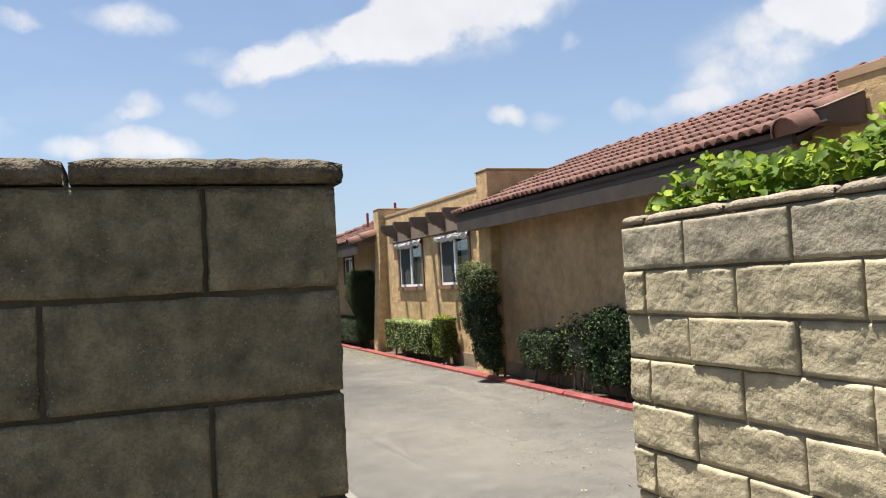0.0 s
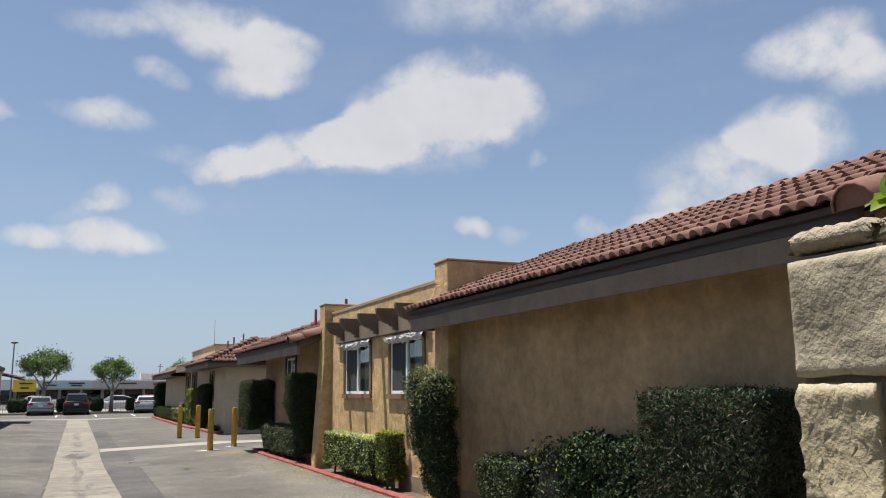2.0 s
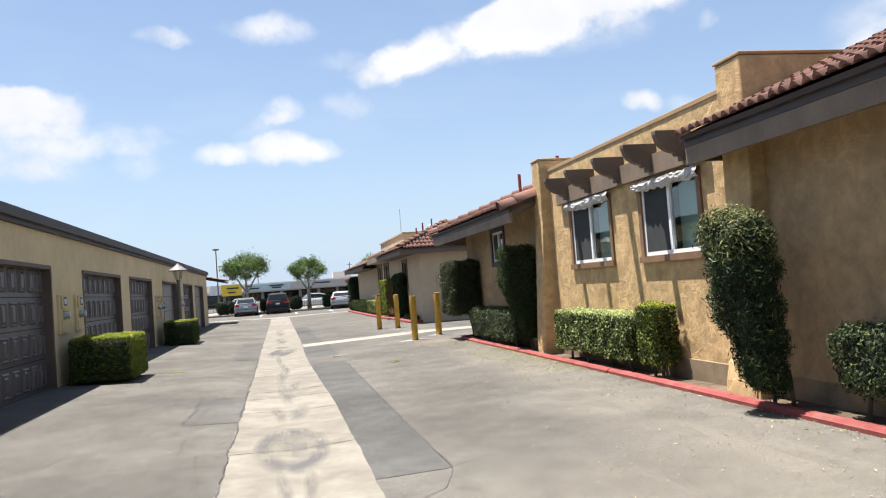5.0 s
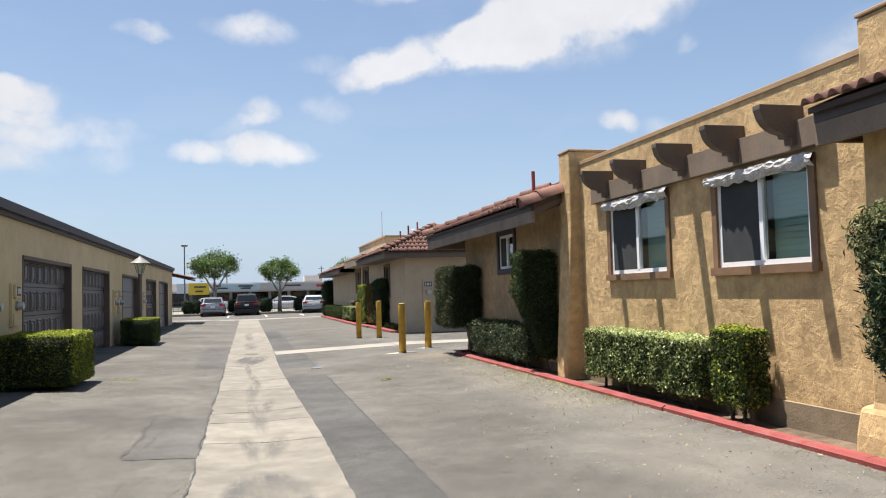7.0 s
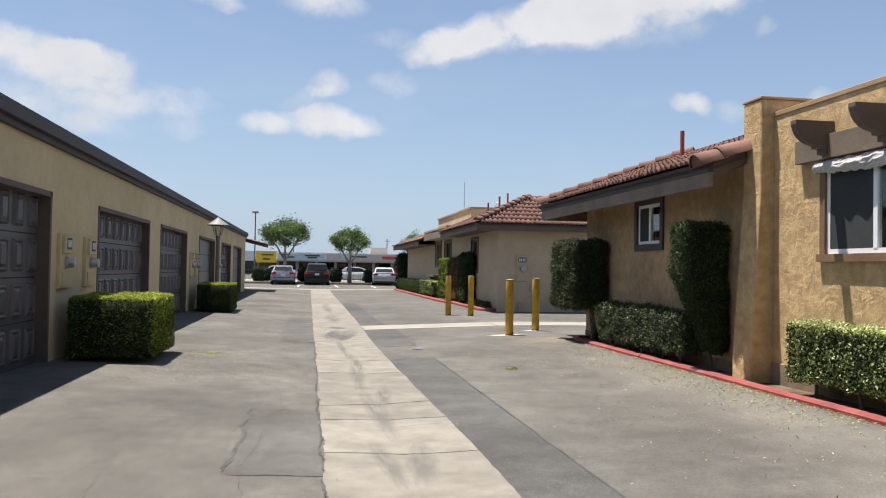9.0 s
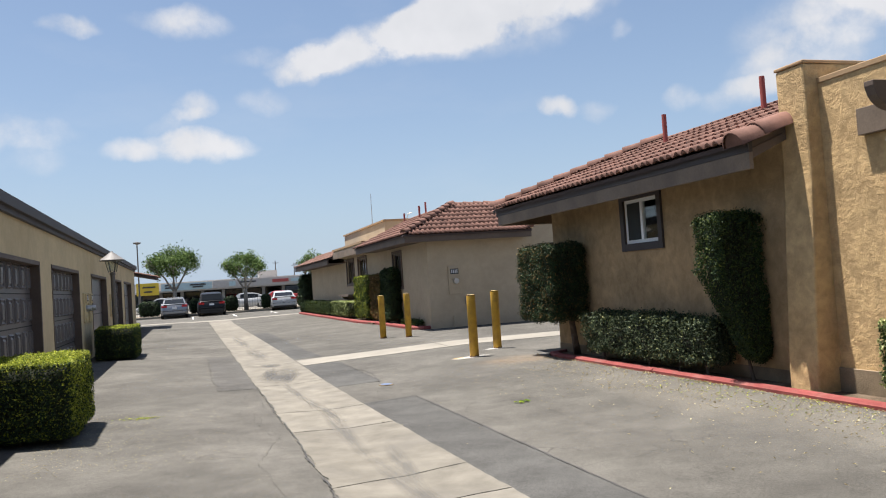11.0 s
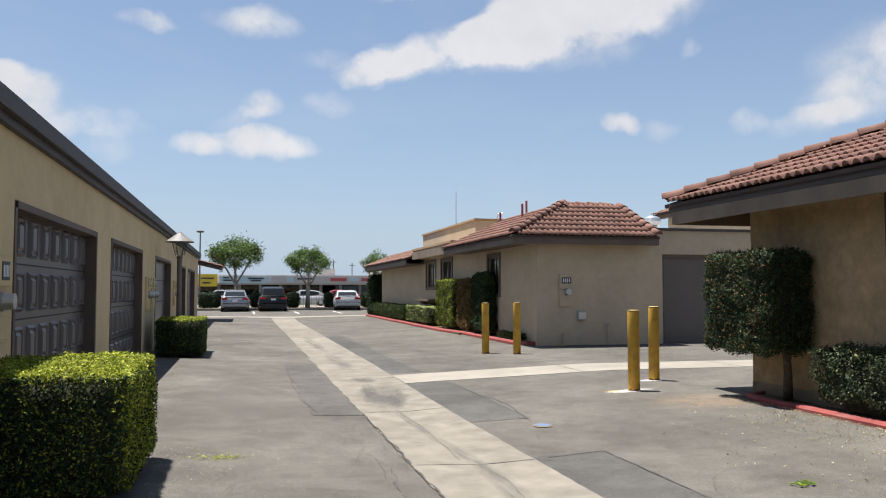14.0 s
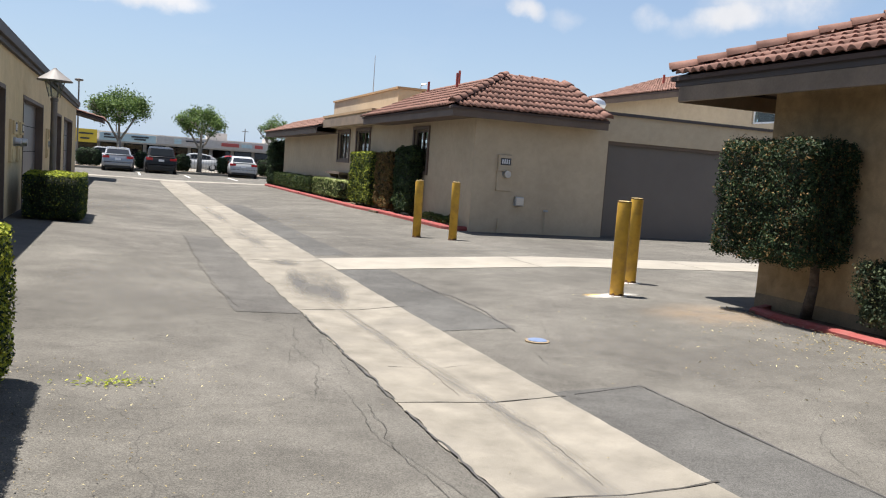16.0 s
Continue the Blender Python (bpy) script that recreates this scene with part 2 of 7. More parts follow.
def glass(name, tint=(0.85, 0.9, 0.88), rough=0.02, mixf=0.25):
    m = bpy.data.materials.new(name)
    m.use_nodes = True
    nt = m.node_tree
    N, L = nt.nodes.new, nt.links.new
    nt.nodes.remove(nt.nodes["Principled BSDF"])
    tr, gl, mx, lw = N("ShaderNodeBsdfTransparent"), N("ShaderNodeBsdfGlossy"), N("ShaderNodeMixShader"), N("ShaderNodeLayerWeight")
    tr.inputs[0].default_value = (*tint, 1)
    gl.inputs["Roughness"].default_value = rough
    lw.inputs["Blend"].default_value = 0.5
    pw, ma = N("ShaderNodeMath"), N("ShaderNodeMath")
    pw.operation, ma.operation = "POWER", "MULTIPLY_ADD"
    L(lw.outputs["Facing"], pw.inputs[0])
    pw.inputs[1].default_value = 4.0
    L(pw.outputs[0], ma.inputs[0])
    ma.inputs[1].default_value, ma.inputs[2].default_value = 0.9, 0.05
    L(ma.outputs[0], mx.inputs[0])
    L(tr.outputs[0], mx.inputs[1])
    L(gl.outputs[0], mx.inputs[2])
    L(mx.outputs[0], nt.nodes["Material Output"].inputs["Surface"])
    return m


def asphalt(name, base, crack=0.7):
    """Old asphalt: aggregate, oil and tyre stains, dust, a web of cracks in places."""
    m = material(name, base, rough=0.93, vary=0.16, scale=0.45, fine=110.0, bump=0.35, dist=0.006, stain=0.35, stain_col=(base[0] * 0.45, base[1] * 0.45, base[2] * 0.46), stain_scale=0.35, spec=0.2)
    nt = m.node_tree
    N, L = nt.nodes.new, nt.links.new
    p = nt.nodes["Principled BSDF"]
    old = p.inputs["Base Color"].links[0].from_socket
    geo = N("ShaderNodeNewGeometry")
    wn = N("ShaderNodeTexNoise")
    wn.inputs["Scale"].default_value, wn.inputs["Detail"].default_value = 1.6, 5
    L(geo.outputs["Position"], wn.inputs["Vector"])
    va = N("ShaderNodeVectorMath")
    va.operation = "MULTIPLY_ADD"
    L(wn.outputs["Color"], va.inputs[0])
    va.inputs[1].default_value = (0.9, 0.9, 0.0)
    L(geo.outputs["Position"], va.inputs[2])
    vo = N("ShaderNodeTexVoronoi")
    vo.feature = "DISTANCE_TO_EDGE"
    vo.inputs["Scale"].default_value = 0.9
    L(va.outputs[0], vo.inputs["Vector"])
    lt = N("ShaderNodeMapRange")
    L(vo.outputs["Distance"], lt.inputs["Value"])
    lt.inputs["From Min"].default_value, lt.inputs["From Max"].default_value = 0.002, 0.007
    lt.inputs["To Min"].default_value, lt.inputs["To Max"].default_value = crack, 0.0
    mn = N("ShaderNodeTexNoise")
    mn.inputs["Scale"].default_value, mn.inputs["Detail"].default_value = 0.3, 2
    L(geo.outputs["Position"], mn.inputs["Vector"])
    mr = N("ShaderNodeMapRange")
    L(mn.outputs["Fac"], mr.inputs["Value"])
    mr.inputs["From Min"].default_value, mr.inputs["From Max"].default_value = 0.5, 0.62
    mu = N("ShaderNodeMath")
    mu.operation = "MULTIPLY"
    L(lt.outputs[0], mu.inputs[0])
    L(mr.outputs[0], mu.inputs[1])
    mx = N("ShaderNodeMix")
    mx.data_type = "RGBA"
    L(mu.outputs[0], mx.inputs["Factor"])
    L(old, mx.inputs["A"])
    mx.inputs["B"].default_value = (0.05, 0.047, 0.042, 1)
    # stones of the aggregate, pale and dark
    ag = N("ShaderNodeTexVoronoi")
    ag.inputs["Scale"].default_value = 190.0
    L(geo.outputs["Position"], ag.inputs["Vector"])
    sp = N("ShaderNodeSeparateColor")
    L(ag.outputs["Color"], sp.inputs[0])
    ar = N("ShaderNodeMapRange")
    L(sp.outputs[0], ar.inputs["Value"])
    ar.inputs["To Min"].default_value, ar.inputs["To Max"].default_value = 0.68, 1.36
    # swept dust in long patches
    dn = N("ShaderNodeTexNoise")
    dn.inputs["Scale"].default_value, dn.inputs["Detail"].default_value, dn.inputs["Roughness"].default_value = 2.2, 10, 0.7
    L(geo.outputs["Position"], dn.inputs["Vector"])
    dr = N("ShaderNodeMapRange")
    L(dn.outputs["Fac"], dr.inputs["Value"])
    dr.inputs["From Min"].default_value, dr.inputs["From Max"].default_value = 0.4, 0.62
    dr.inputs["To Min"].default_value, dr.inputs["To Max"].default_value = 0.86, 1.11
    # dark scuffs a hand or two wide
    sn, sr = N("ShaderNodeTexNoise"), N("ShaderNodeMapRange")
    sn.inputs["Scale"].default_value, sn.inputs["Detail"].default_value, sn.inputs["Roughness"].default_value = 4.5, 6, 0.6
    L(geo.outputs["Position"], sn.inputs["Vector"])
    L(sn.outputs["Fac"], sr.inputs["Value"])
    sr.inputs["From Min"].default_value, sr.inputs["From Max"].default_value = 0.54, 0.7
    sr.inputs["To Min"].default_value, sr.inputs["To Max"].default_value = 1.0, 0.86
    sm = N("ShaderNodeMath")
    sm.operation = "MULTIPLY"
    L(sr.outputs[0], sm.inputs[0])
    L(dr.outputs[0], sm.inputs[1])
    am = N("ShaderNodeMath")
    am.operation = "MULTIPLY"
    L(ar.outputs[0], am.inputs[0])
    L(sm.outputs[0], am.inputs[1])
    cc, m2 = N("ShaderNodeCombineColor"), N("ShaderNodeMix")
    for i in range(3):
        L(am.outputs[0], cc.inputs[i])
    m2.data_type, m2.blend_type = "RGBA", "MULTIPLY"
    m2.inputs["Factor"].default_value = 1.0
    L(mx.outputs["Result"], m2.inputs["A"])
    L(cc.outputs[0], m2.inputs["B"])
    L(m2.outputs["Result"], p.inputs["Base Color"])
    return m


def chips(m, scale, few, col, size=0.3):
    """Adds small pale stones and dark pits to a surface."""
    nt = m.node_tree
    N, L = nt.nodes.new, nt.links.new
    p = nt.nodes["Principled BSDF"]
    geo = N("ShaderNodeNewGeometry")
    for sc, c, lim in ((scale, col, few), (scale * 1.9, tuple(v * 0.16 for v in col), few + 0.03)):
        old = p.inputs["Base Color"].links[0].from_socket
        vo, sp, a, b, mu, mx = N("ShaderNodeTexVoronoi"), N("ShaderNodeSeparateColor"), N("ShaderNodeMath"), N("ShaderNodeMath"), N("ShaderNodeMath"), N("ShaderNodeMix")
        vo.inputs["Scale"].default_value = sc
        L(geo.outputs["Position"], vo.inputs["Vector"])
        L(vo.outputs["Color"], sp.inputs[0])
        a.operation, b.operation, mu.operation = "GREATER_THAN", "LESS_THAN", "MULTIPLY"
        L(sp.outputs[1], a.inputs[0])
        a.inputs[1].default_value = lim
        L(vo.outputs["Distance"], b.inputs[0])
        b.inputs[1].default_value = size
        L(a.outputs[0], mu.inputs[0])
        L(b.outputs[0], mu.inputs[1])
        mx.data_type = "RGBA"
        L(mu.outputs[0], mx.inputs["Factor"])
        L(old, mx.inputs["A"])
        mx.inputs["B"].default_value = (*c, 1)
        L(mx.outputs["Result"], p.inputs["Base Color"])
    return m


M_ASPH = asphalt("asphalt", (0.109, 0.103, 0.0905))
M_ASPH_MID = asphalt("asphalt_old_patch", (0.094, 0.09, 0.082), crack=0.2)
M_ASPH_NEW = asphalt("asphalt_patch", (0.08, 0.0785, 0.0735), crack=0.2)
M_CONC = material("gutter_concrete", (0.2, 0.184, 0.153), rough=0.9, vary=0.15, scale=3.0, fine=140, bump=0.4, dist=0.005, stain=0.6, stain_col=(0.155, 0.144, 0.125), stain_scale=1.3, rand=0.12, spec=0.2)
M_CONC2 = material("pale_concrete", (0.25, 0.232, 0.196), rough=0.9, vary=0.1, scale=1.5, fine=90, bump=0.25, dist=0.004, stain=0.4, stain_col=(0.2, 0.19, 0.17), spec=0.2)
M_PAINTW = material("white_line_paint", (0.7, 0.7, 0.67), rough=0.7, vary=0.08, fine=80, bump=0.1, stain=0.4, stain_col=(0.25, 0.24, 0.22), stain_scale=3)
M_KERB = material("red_kerb_paint", (0.255, 0.066, 0.06), rough=0.75, vary=0.12, scale=3, fine=60, bump=0.3, dist=0.006, stain=0.6, stain_col=(0.25, 0.13, 0.11), stain_scale=3.5, rand=0.1, spec=0.15)
M_SOIL = material("dry_soil", (0.15, 0.112, 0.08), rough=1.0, vary=0.25, scale=4, fine=50, bump=0.8, dist=0.03, stain=0.4, stain_col=(0.2, 0.14, 0.09), stain_scale=2, spec=0.1)
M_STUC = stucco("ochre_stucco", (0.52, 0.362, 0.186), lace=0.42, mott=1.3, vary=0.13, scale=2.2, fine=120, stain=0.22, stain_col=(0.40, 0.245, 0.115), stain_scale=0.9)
# Smoother coat of the same ochre, darkened in colour for the eaves' shade.
M_STUC_SHADED = stucco("smooth_shaded_ochre_stucco", (0.42, 0.295, 0.165), lace=0.32, mott=1.15, vary=0.13, scale=1.4, fine=120, stain=0.25, stain_col=(0.40, 0.245, 0.115), stain_scale=0.7)
M_STUC2 = stucco("beige_stucco", (0.46, 0.375, 0.265), lace=0.04, mott=0.3, vary=0.05, scale=1.0, fine=120, stain=0.2, stain_col=(0.42, 0.35, 0.25), stain_scale=0.5)
M_STUC3 = stucco("tan_garage_stucco", (0.60, 0.475, 0.285), lace=0.06, mott=0.35, vary=0.06, scale=0.9, fine=120, stain=0.25, stain_col=(0.4, 0.3, 0.17), stain_scale=0.6)
M_CAP = material("parapet_cap", (0.36, 0.235, 0.125), rough=0.7, vary=0.08, fine=40, bump=0.1)
M_PLINTH = material("brown_plinth", (0.25, 0.195, 0.13), rough=0.95, vary=0.15, fine=60, bump=0.3, spec=0.15)
M_LEDGER = material("weathered_brown_board", (0.185, 0.138, 0.098), rough=0.75, vary=0.15, scale=2, fine=40, bump=0.2, dist=0.004, stain=0.3, stain_col=(0.1, 0.075, 0.055), stain_scale=1.2)
M_WOOD = material("brown_painted_wood", (0.115, 0.082, 0.062), rough=0.7, vary=0.12, scale=2, fine=40, bump=0.2, dist=0.004, stain=0.25, stain_col=(0.17, 0.13, 0.1), stain_scale=1.5)
M_TRIM = material("dark_roof_trim", (0.052, 0.042, 0.04), rough=0.65, vary=0.1, scale=1.5, fine=30, bump=0.1)
M_WTRIM = material("window_trim_wood", (0.2, 0.115, 0.06), rough=0.7, vary=0.15, scale=3, fine=50, bump=0.2)
M_TILE = material("terracotta_tile", (0.195, 0.104, 0.08), rough=0.85, vary=0.16, scale=4, fine=50, bump=0.25, dist=0.005, stain=0.3, stain_col=(0.17, 0.085, 0.065), stain_scale=2.2, rand=0.22, spec=0.25)
M_TILEJ = material("terracotta_tile_far", (0.19, 0.108, 0.084), rough=0.85, vary=0.16, scale=4, fine=50, bump=0.25, dist=0.005, stain=0.3, stain_col=(0.17, 0.085, 0.065), stain_scale=2.2, island=0.2, spec=0.25)
M_UNDER = material("roof_underlay", (0.07, 0.05, 0.045), rough=0.95, vary=0.1)
M_ROOFFLAT = material("flat_roofing", (0.35, 0.34, 0.32), rough=0.95, vary=0.1, stain=0.3)
M_VINYL = material("white_vinyl", (0.78, 0.79, 0.79), rough=0.4, vary=0.02, bump=0)
M_GLASS = glass("window_glass")
M_GLASSDK = material("car_glass", (0.012, 0.014, 0.015), rough=0.08, vary=0.01, bump=0, spec=0.3)
# Insect mesh, and near-black sheets that stand for unlit rooms.
M_SCREEN = material("dim_room_and_screen", (0.03, 0.035, 0.035), rough=0.9, vary=0.1, bump=0)
# Green tint stands for sky and foliage mirrored in the pane.
M_BLIND = material("blinds", (0.3, 0.41, 0.37), rough=0.6, vary=0.05, bump=0)
def soft_mark(name, col, dens=0.8, scale=5.0, ring=False):
    """A worn mark on the paving: see-through where it has worn off, fading to its rim."""
    m = bpy.data.materials.new(name)
    m.use_nodes = True
    nt = m.node_tree
    N, L = nt.nodes.new, nt.links.new
    p = nt.nodes["Principled BSDF"]
    p.inputs["Base Color"].default_value = (*col, 1)
    p.inputs["Roughness"].default_value = 0.9
    tc, ln, nz = N("ShaderNodeTexCoord"), N("ShaderNodeVectorMath"), N("ShaderNodeTexNoise")
    ln.operation = "LENGTH"
    L(tc.outputs["Object"], ln.inputs[0])
    nz.inputs["Scale"].default_value, nz.inputs["Detail"].default_value = scale, 6
    L(tc.outputs["Object"], nz.inputs["Vector"])
    a = N("ShaderNodeMapRange")
    L(ln.outputs["Value"], a.inputs["Value"])
    a.inputs["From Min"].default_value, a.inputs["From Max"].default_value = 0.35, 1.0
    a.inputs["To Min"].default_value, a.inputs["To Max"].default_value = 1.0, 0.0
    if ring:
        ab, sb = N("ShaderNodeMath"), N("ShaderNodeMath")
        sb.operation, ab.operation = "SUBTRACT", "ABSOLUTE"
        L(ln.outputs["Value"], sb.inputs[0])
        sb.inputs[1].default_value = 0.68
        L(sb.outputs[0], ab.inputs[0])
        L(ab.outputs[0], a.inputs["Value"])
        a.inputs["From Min"].default_value, a.inputs["From Max"].default_value = 0.05, 0.26
    r = N("ShaderNodeMapRange")
    L(nz.outputs["Fac"], r.inputs["Value"])
    r.inputs["From Min"].default_value, r.inputs["From Max"].default_value = 0.26, 0.56
    mu = N("ShaderNodeMath")
    mu.operation = "MULTIPLY"
    L(a.outputs[0], mu.inputs[0])
    L(r.outputs[0], mu.inputs[1])
    mv = N("ShaderNodeMath")
    mv.operation = "MULTIPLY"
    L(mu.outputs[0], mv.inputs[0])
    mv.inputs[1].default_value = dens
    L(mv.outputs[0], p.inputs["Alpha"])
    return m


M_OIL = soft_mark("oil_stain", (0.058, 0.056, 0.052), 0.92, 1.1)
M_RING = soft_mark("tyre_ring_mark", (0.07, 0.069, 0.067), 0.95, 1.1, True)
M_DUST = soft_mark("pale_dust", (0.17, 0.155, 0.127), 0.5, 1.5)
M_TYRE = soft_mark("tyre_mark", (0.076, 0.074, 0.07), 0.65, 1.4)
M_WORNW = soft_mark("worn_white_paint", (0.66, 0.65, 0.61), 0.85, 3.0)
M_WORNY = soft_mark("worn_yellow_paint", (0.55, 0.33, 0.05), 0.8, 4.0)
M_OIL2 = soft_mark("faint_oil", (0.06, 0.057, 0.052), 0.4, 1.6)
M_RUST = soft_mark("rusty_soil_stain", (0.2, 0.14, 0.085), 0.45, 2.0)
M_SHEET = material("crumpled_plastic", (0.44, 0.43, 0.42), rough=0.28, vary=0.1, scale=14, fine=30, bump=0.5, dist=0.03)
M_GDOOR = material("brown_garage_door", (0.096, 0.086, 0.084), rough=0.4, vary=0.08, scale=1.2, fine=60, bump=0.08)
M_GDOORP = material("smooth_garage_door", (0.15, 0.14, 0.135), rough=0.35, vary=0.05, scale=0.8, fine=60, bump=0.04)
M_GDOOR2 = material("flat_garage_door", (0.125, 0.105, 0.09), rough=0.6, vary=0.05, scale=1.2, fine=60, bump=0.08)
M_YEL = material("yellow_bollard_paint", (0.52, 0.3, 0.028), rough=0.62, vary=0.08, scale=6, fine=40, bump=0.15, stain=0.6, stain_col=(0.27, 0.14, 0.03), stain_scale=7)
M_YELTOP = material("faded_yellow_paint", (0.66, 0.5, 0.2), rough=0.75, vary=0.12, scale=12, fine=60, bump=0.2, stain=0.6, stain_col=(0.3, 0.16, 0.06), stain_scale=12)
M_RUSTB = material("rusted_steel", (0.13, 0.065, 0.028), rough=0.95, vary=0.3, scale=20, fine=90, bump=0.6, dist=0.004)
M_BLACK = material("black_rubber", (0.02, 0.02, 0.02), rough=0.8, vary=0.1, bump=0.05)
M_GREY = material("grey_metal", (0.42, 0.43, 0.43), rough=0.4, metal=0.5, vary=0.06, bump=0.05)
M_ZINC = material("galvanised_metal", (0.55, 0.57, 0.58), rough=0.35, metal=0.8, vary=0.05, bump=0.05)
M_REDPIPE = material("red_oxide_pipe", (0.33, 0.07, 0.055), rough=0.7, vary=0.1)
M_LAMPMET = material("bronze_lamp_metal", (0.17, 0.15, 0.13), rough=0.5, metal=0.4, vary=0.1)
M_SHADE = material("painted_lamp_hood", (0.16, 0.15, 0.14), rough=0.6, vary=0.1, scale=4, bump=0.05)
M_BARK = material("bark", (0.12, 0.09, 0.065), rough=0.95, vary=0.25, scale=10, fine=60, bump=0.8, dist=0.02)
M_BARKP = material("pale_bark", (0.27, 0.24, 0.2), rough=0.95, vary=0.2, scale=8, fine=60, bump=0.5, dist=0.02)
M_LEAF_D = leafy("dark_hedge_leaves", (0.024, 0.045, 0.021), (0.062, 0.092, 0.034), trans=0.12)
M_LEAF_G = leafy("grey_green_hedge_leaves", (0.038, 0.056, 0.03), (0.11, 0.135, 0.07), trans=0.12)
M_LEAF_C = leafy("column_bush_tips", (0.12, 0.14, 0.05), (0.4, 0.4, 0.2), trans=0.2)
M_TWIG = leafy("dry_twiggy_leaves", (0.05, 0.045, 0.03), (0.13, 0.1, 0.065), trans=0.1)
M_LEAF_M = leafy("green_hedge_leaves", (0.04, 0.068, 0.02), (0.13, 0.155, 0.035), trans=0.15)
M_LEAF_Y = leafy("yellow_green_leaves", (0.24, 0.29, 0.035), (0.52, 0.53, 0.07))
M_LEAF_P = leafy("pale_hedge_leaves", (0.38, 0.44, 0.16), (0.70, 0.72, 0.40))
M_LEAF_V = leafy("vine_leaves", (0.115, 0.2, 0.018), (0.38, 0.46, 0.045), rough=0.55, trans=0.45)
M_LEAF_B = leafy("browned_hedge_leaves", (0.17, 0.105, 0.04), (0.34, 0.22, 0.09))
M_LEAF_T = leafy("tree_leaves", (0.075, 0.13, 0.035), (0.21, 0.29, 0.085))
# Near-black colour that stands for the shade between leaves.
M_CORE = material("hedge_inner_shade", (0.018, 0.02, 0.01), rough=1.0, vary=0.3, scale=8, fine=40, bump=0.5)
M_DRY = leafy("dry_leaves", (0.28, 0.225, 0.12), (0.52, 0.47, 0.28))
M_DRYHEAD = leafy("dry_flower_heads", (0.16, 0.05, 0.025), (0.34, 0.14, 0.07), trans=0.15)
M_BLOCK = material("split_face_block", (0.4, 0.345, 0.226), rough=0.97, vary=0.15, scale=12, fine=120, bump=0.6, dist=0.004, stain=0.35, stain_col=(0.25, 0.21, 0.135), stain_scale=3, rand=0.1, spec=0.12)
M_BLOCKT = material("grey_weathered_block", (0.335, 0.295, 0.21), rough=0.97, vary=0.2, scale=12, fine=120, bump=0.6, dist=0.004, stain=0.5, stain_col=(0.2, 0.175, 0.13), stain_scale=5, rand=0.1, spec=0.12)
M_BLOCK2 = material("weathered_block", (0.30, 0.262, 0.165), rough=0.97, vary=0.28, scale=14, fine=170, bump=1.0, dist=0.02, stain=0.75, stain_col=(0.17, 0.146, 0.1), stain_scale=20, rand=0.12, spec=0.12)
chips(M_BLOCK2, 190.0, 0.93, (0.36, 0.34, 0.28))
chips(M_BLOCK, 130.0, 0.93, (0.5, 0.46, 0.36), 0.26)
M_MORTAR2 = material("dark_mortar", (0.14, 0.122, 0.088), rough=1.0, vary=0.2, fine=60, bump=0.6, dist=0.01, spec=0.1)
M_MORTAR = material("mortar", (0.24, 0.21, 0.165), rough=1.0, vary=0.15, fine=60, bump=0.6, dist=0.01, spec=0.1)
M_CARW = material("white_car_paint", (0.36, 0.37, 0.38), rough=0.22, vary=0.01, bump=0)
M_CARS = material("silver_car_paint", (0.27, 0.28, 0.3), rough=0.25, metal=0.6, vary=0.01, bump=0)
M_CARB = material("black_car_paint", (0.01, 0.01, 0.012), rough=0.32, spec=0.3, vary=0.01, bump=0)
M_CARR = material("red_car_paint", (0.35, 0.03, 0.03), rough=0.25, vary=0.01, bump=0)
M_TAIL = material("red_lamp_lens", (0.4, 0.015, 0.02), rough=0.15, vary=0.02, bump=0)
M_ALLOY = material("wheel_alloy", (0.5, 0.5, 0.52), rough=0.3, metal=0.8, vary=0.03, bump=0)
M_PLATE = material("plate_white", (0.65, 0.66, 0.68), rough=0.5, vary=0.03, bump=0)
M_INK = material("dark_ink", (0.04, 0.04, 0.045), rough=0.6, vary=0.05, bump=0)
M_SIGNY = material("yellow_sign", (0.75, 0.52, 0.04), rough=0.5, vary=0.03, bump=0)
M_SIGNT = material("teal_sign", (0.42, 0.55, 0.58), rough=0.6, vary=0.05, bump=0)
M_SIGNR = material("red_sign", (0.42, 0.08, 0.07), rough=0.6, vary=0.05, bump=0)
M_MALL = material("mall_plaster", (0.48, 0.45, 0.42), rough=0.9, vary=0.05, bump=0.05)
M_SHOP = glass("shop_glass", (0.12, 0.14, 0.15))
M_CAPST = material("smooth_cap_block", (0.30, 0.255, 0.185), rough=0.95, vary=0.2, scale=9, fine=90, bump=0.7, dist=0.012, stain=0.45, stain_col=(0.2, 0.17, 0.125), stain_scale=5, spec=0.12)
M_CAPDK = material("mossy_cap_block", (0.145, 0.122, 0.086), rough=0.97, vary=0.3, scale=12, fine=60, bump=1.0, dist=0.02, stain=0.6, stain_col=(0.06, 0.05, 0.04), stain_scale=6, spec=0.1)
M_FENCE = material("dark_fence_paint", (0.1, 0.1, 0.1), rough=0.6, vary=0.03, bump=0)
M_SEAM = material("tar_seam", (0.062, 0.06, 0.057), rough=0.95, vary=0.2, fine=60, bump=0.2)
M_CRACK = material("open_crack", (0.05, 0.046, 0.04), rough=1.0, vary=0.2, bump=0)
M_BLUE = material("faded_blue_paint", (0.11, 0.16, 0.27), rough=0.8, vary=0.15, fine=40, bump=0.2)


# ---- building helpers ----
ORIGIN = {}
R = random.Random(7)


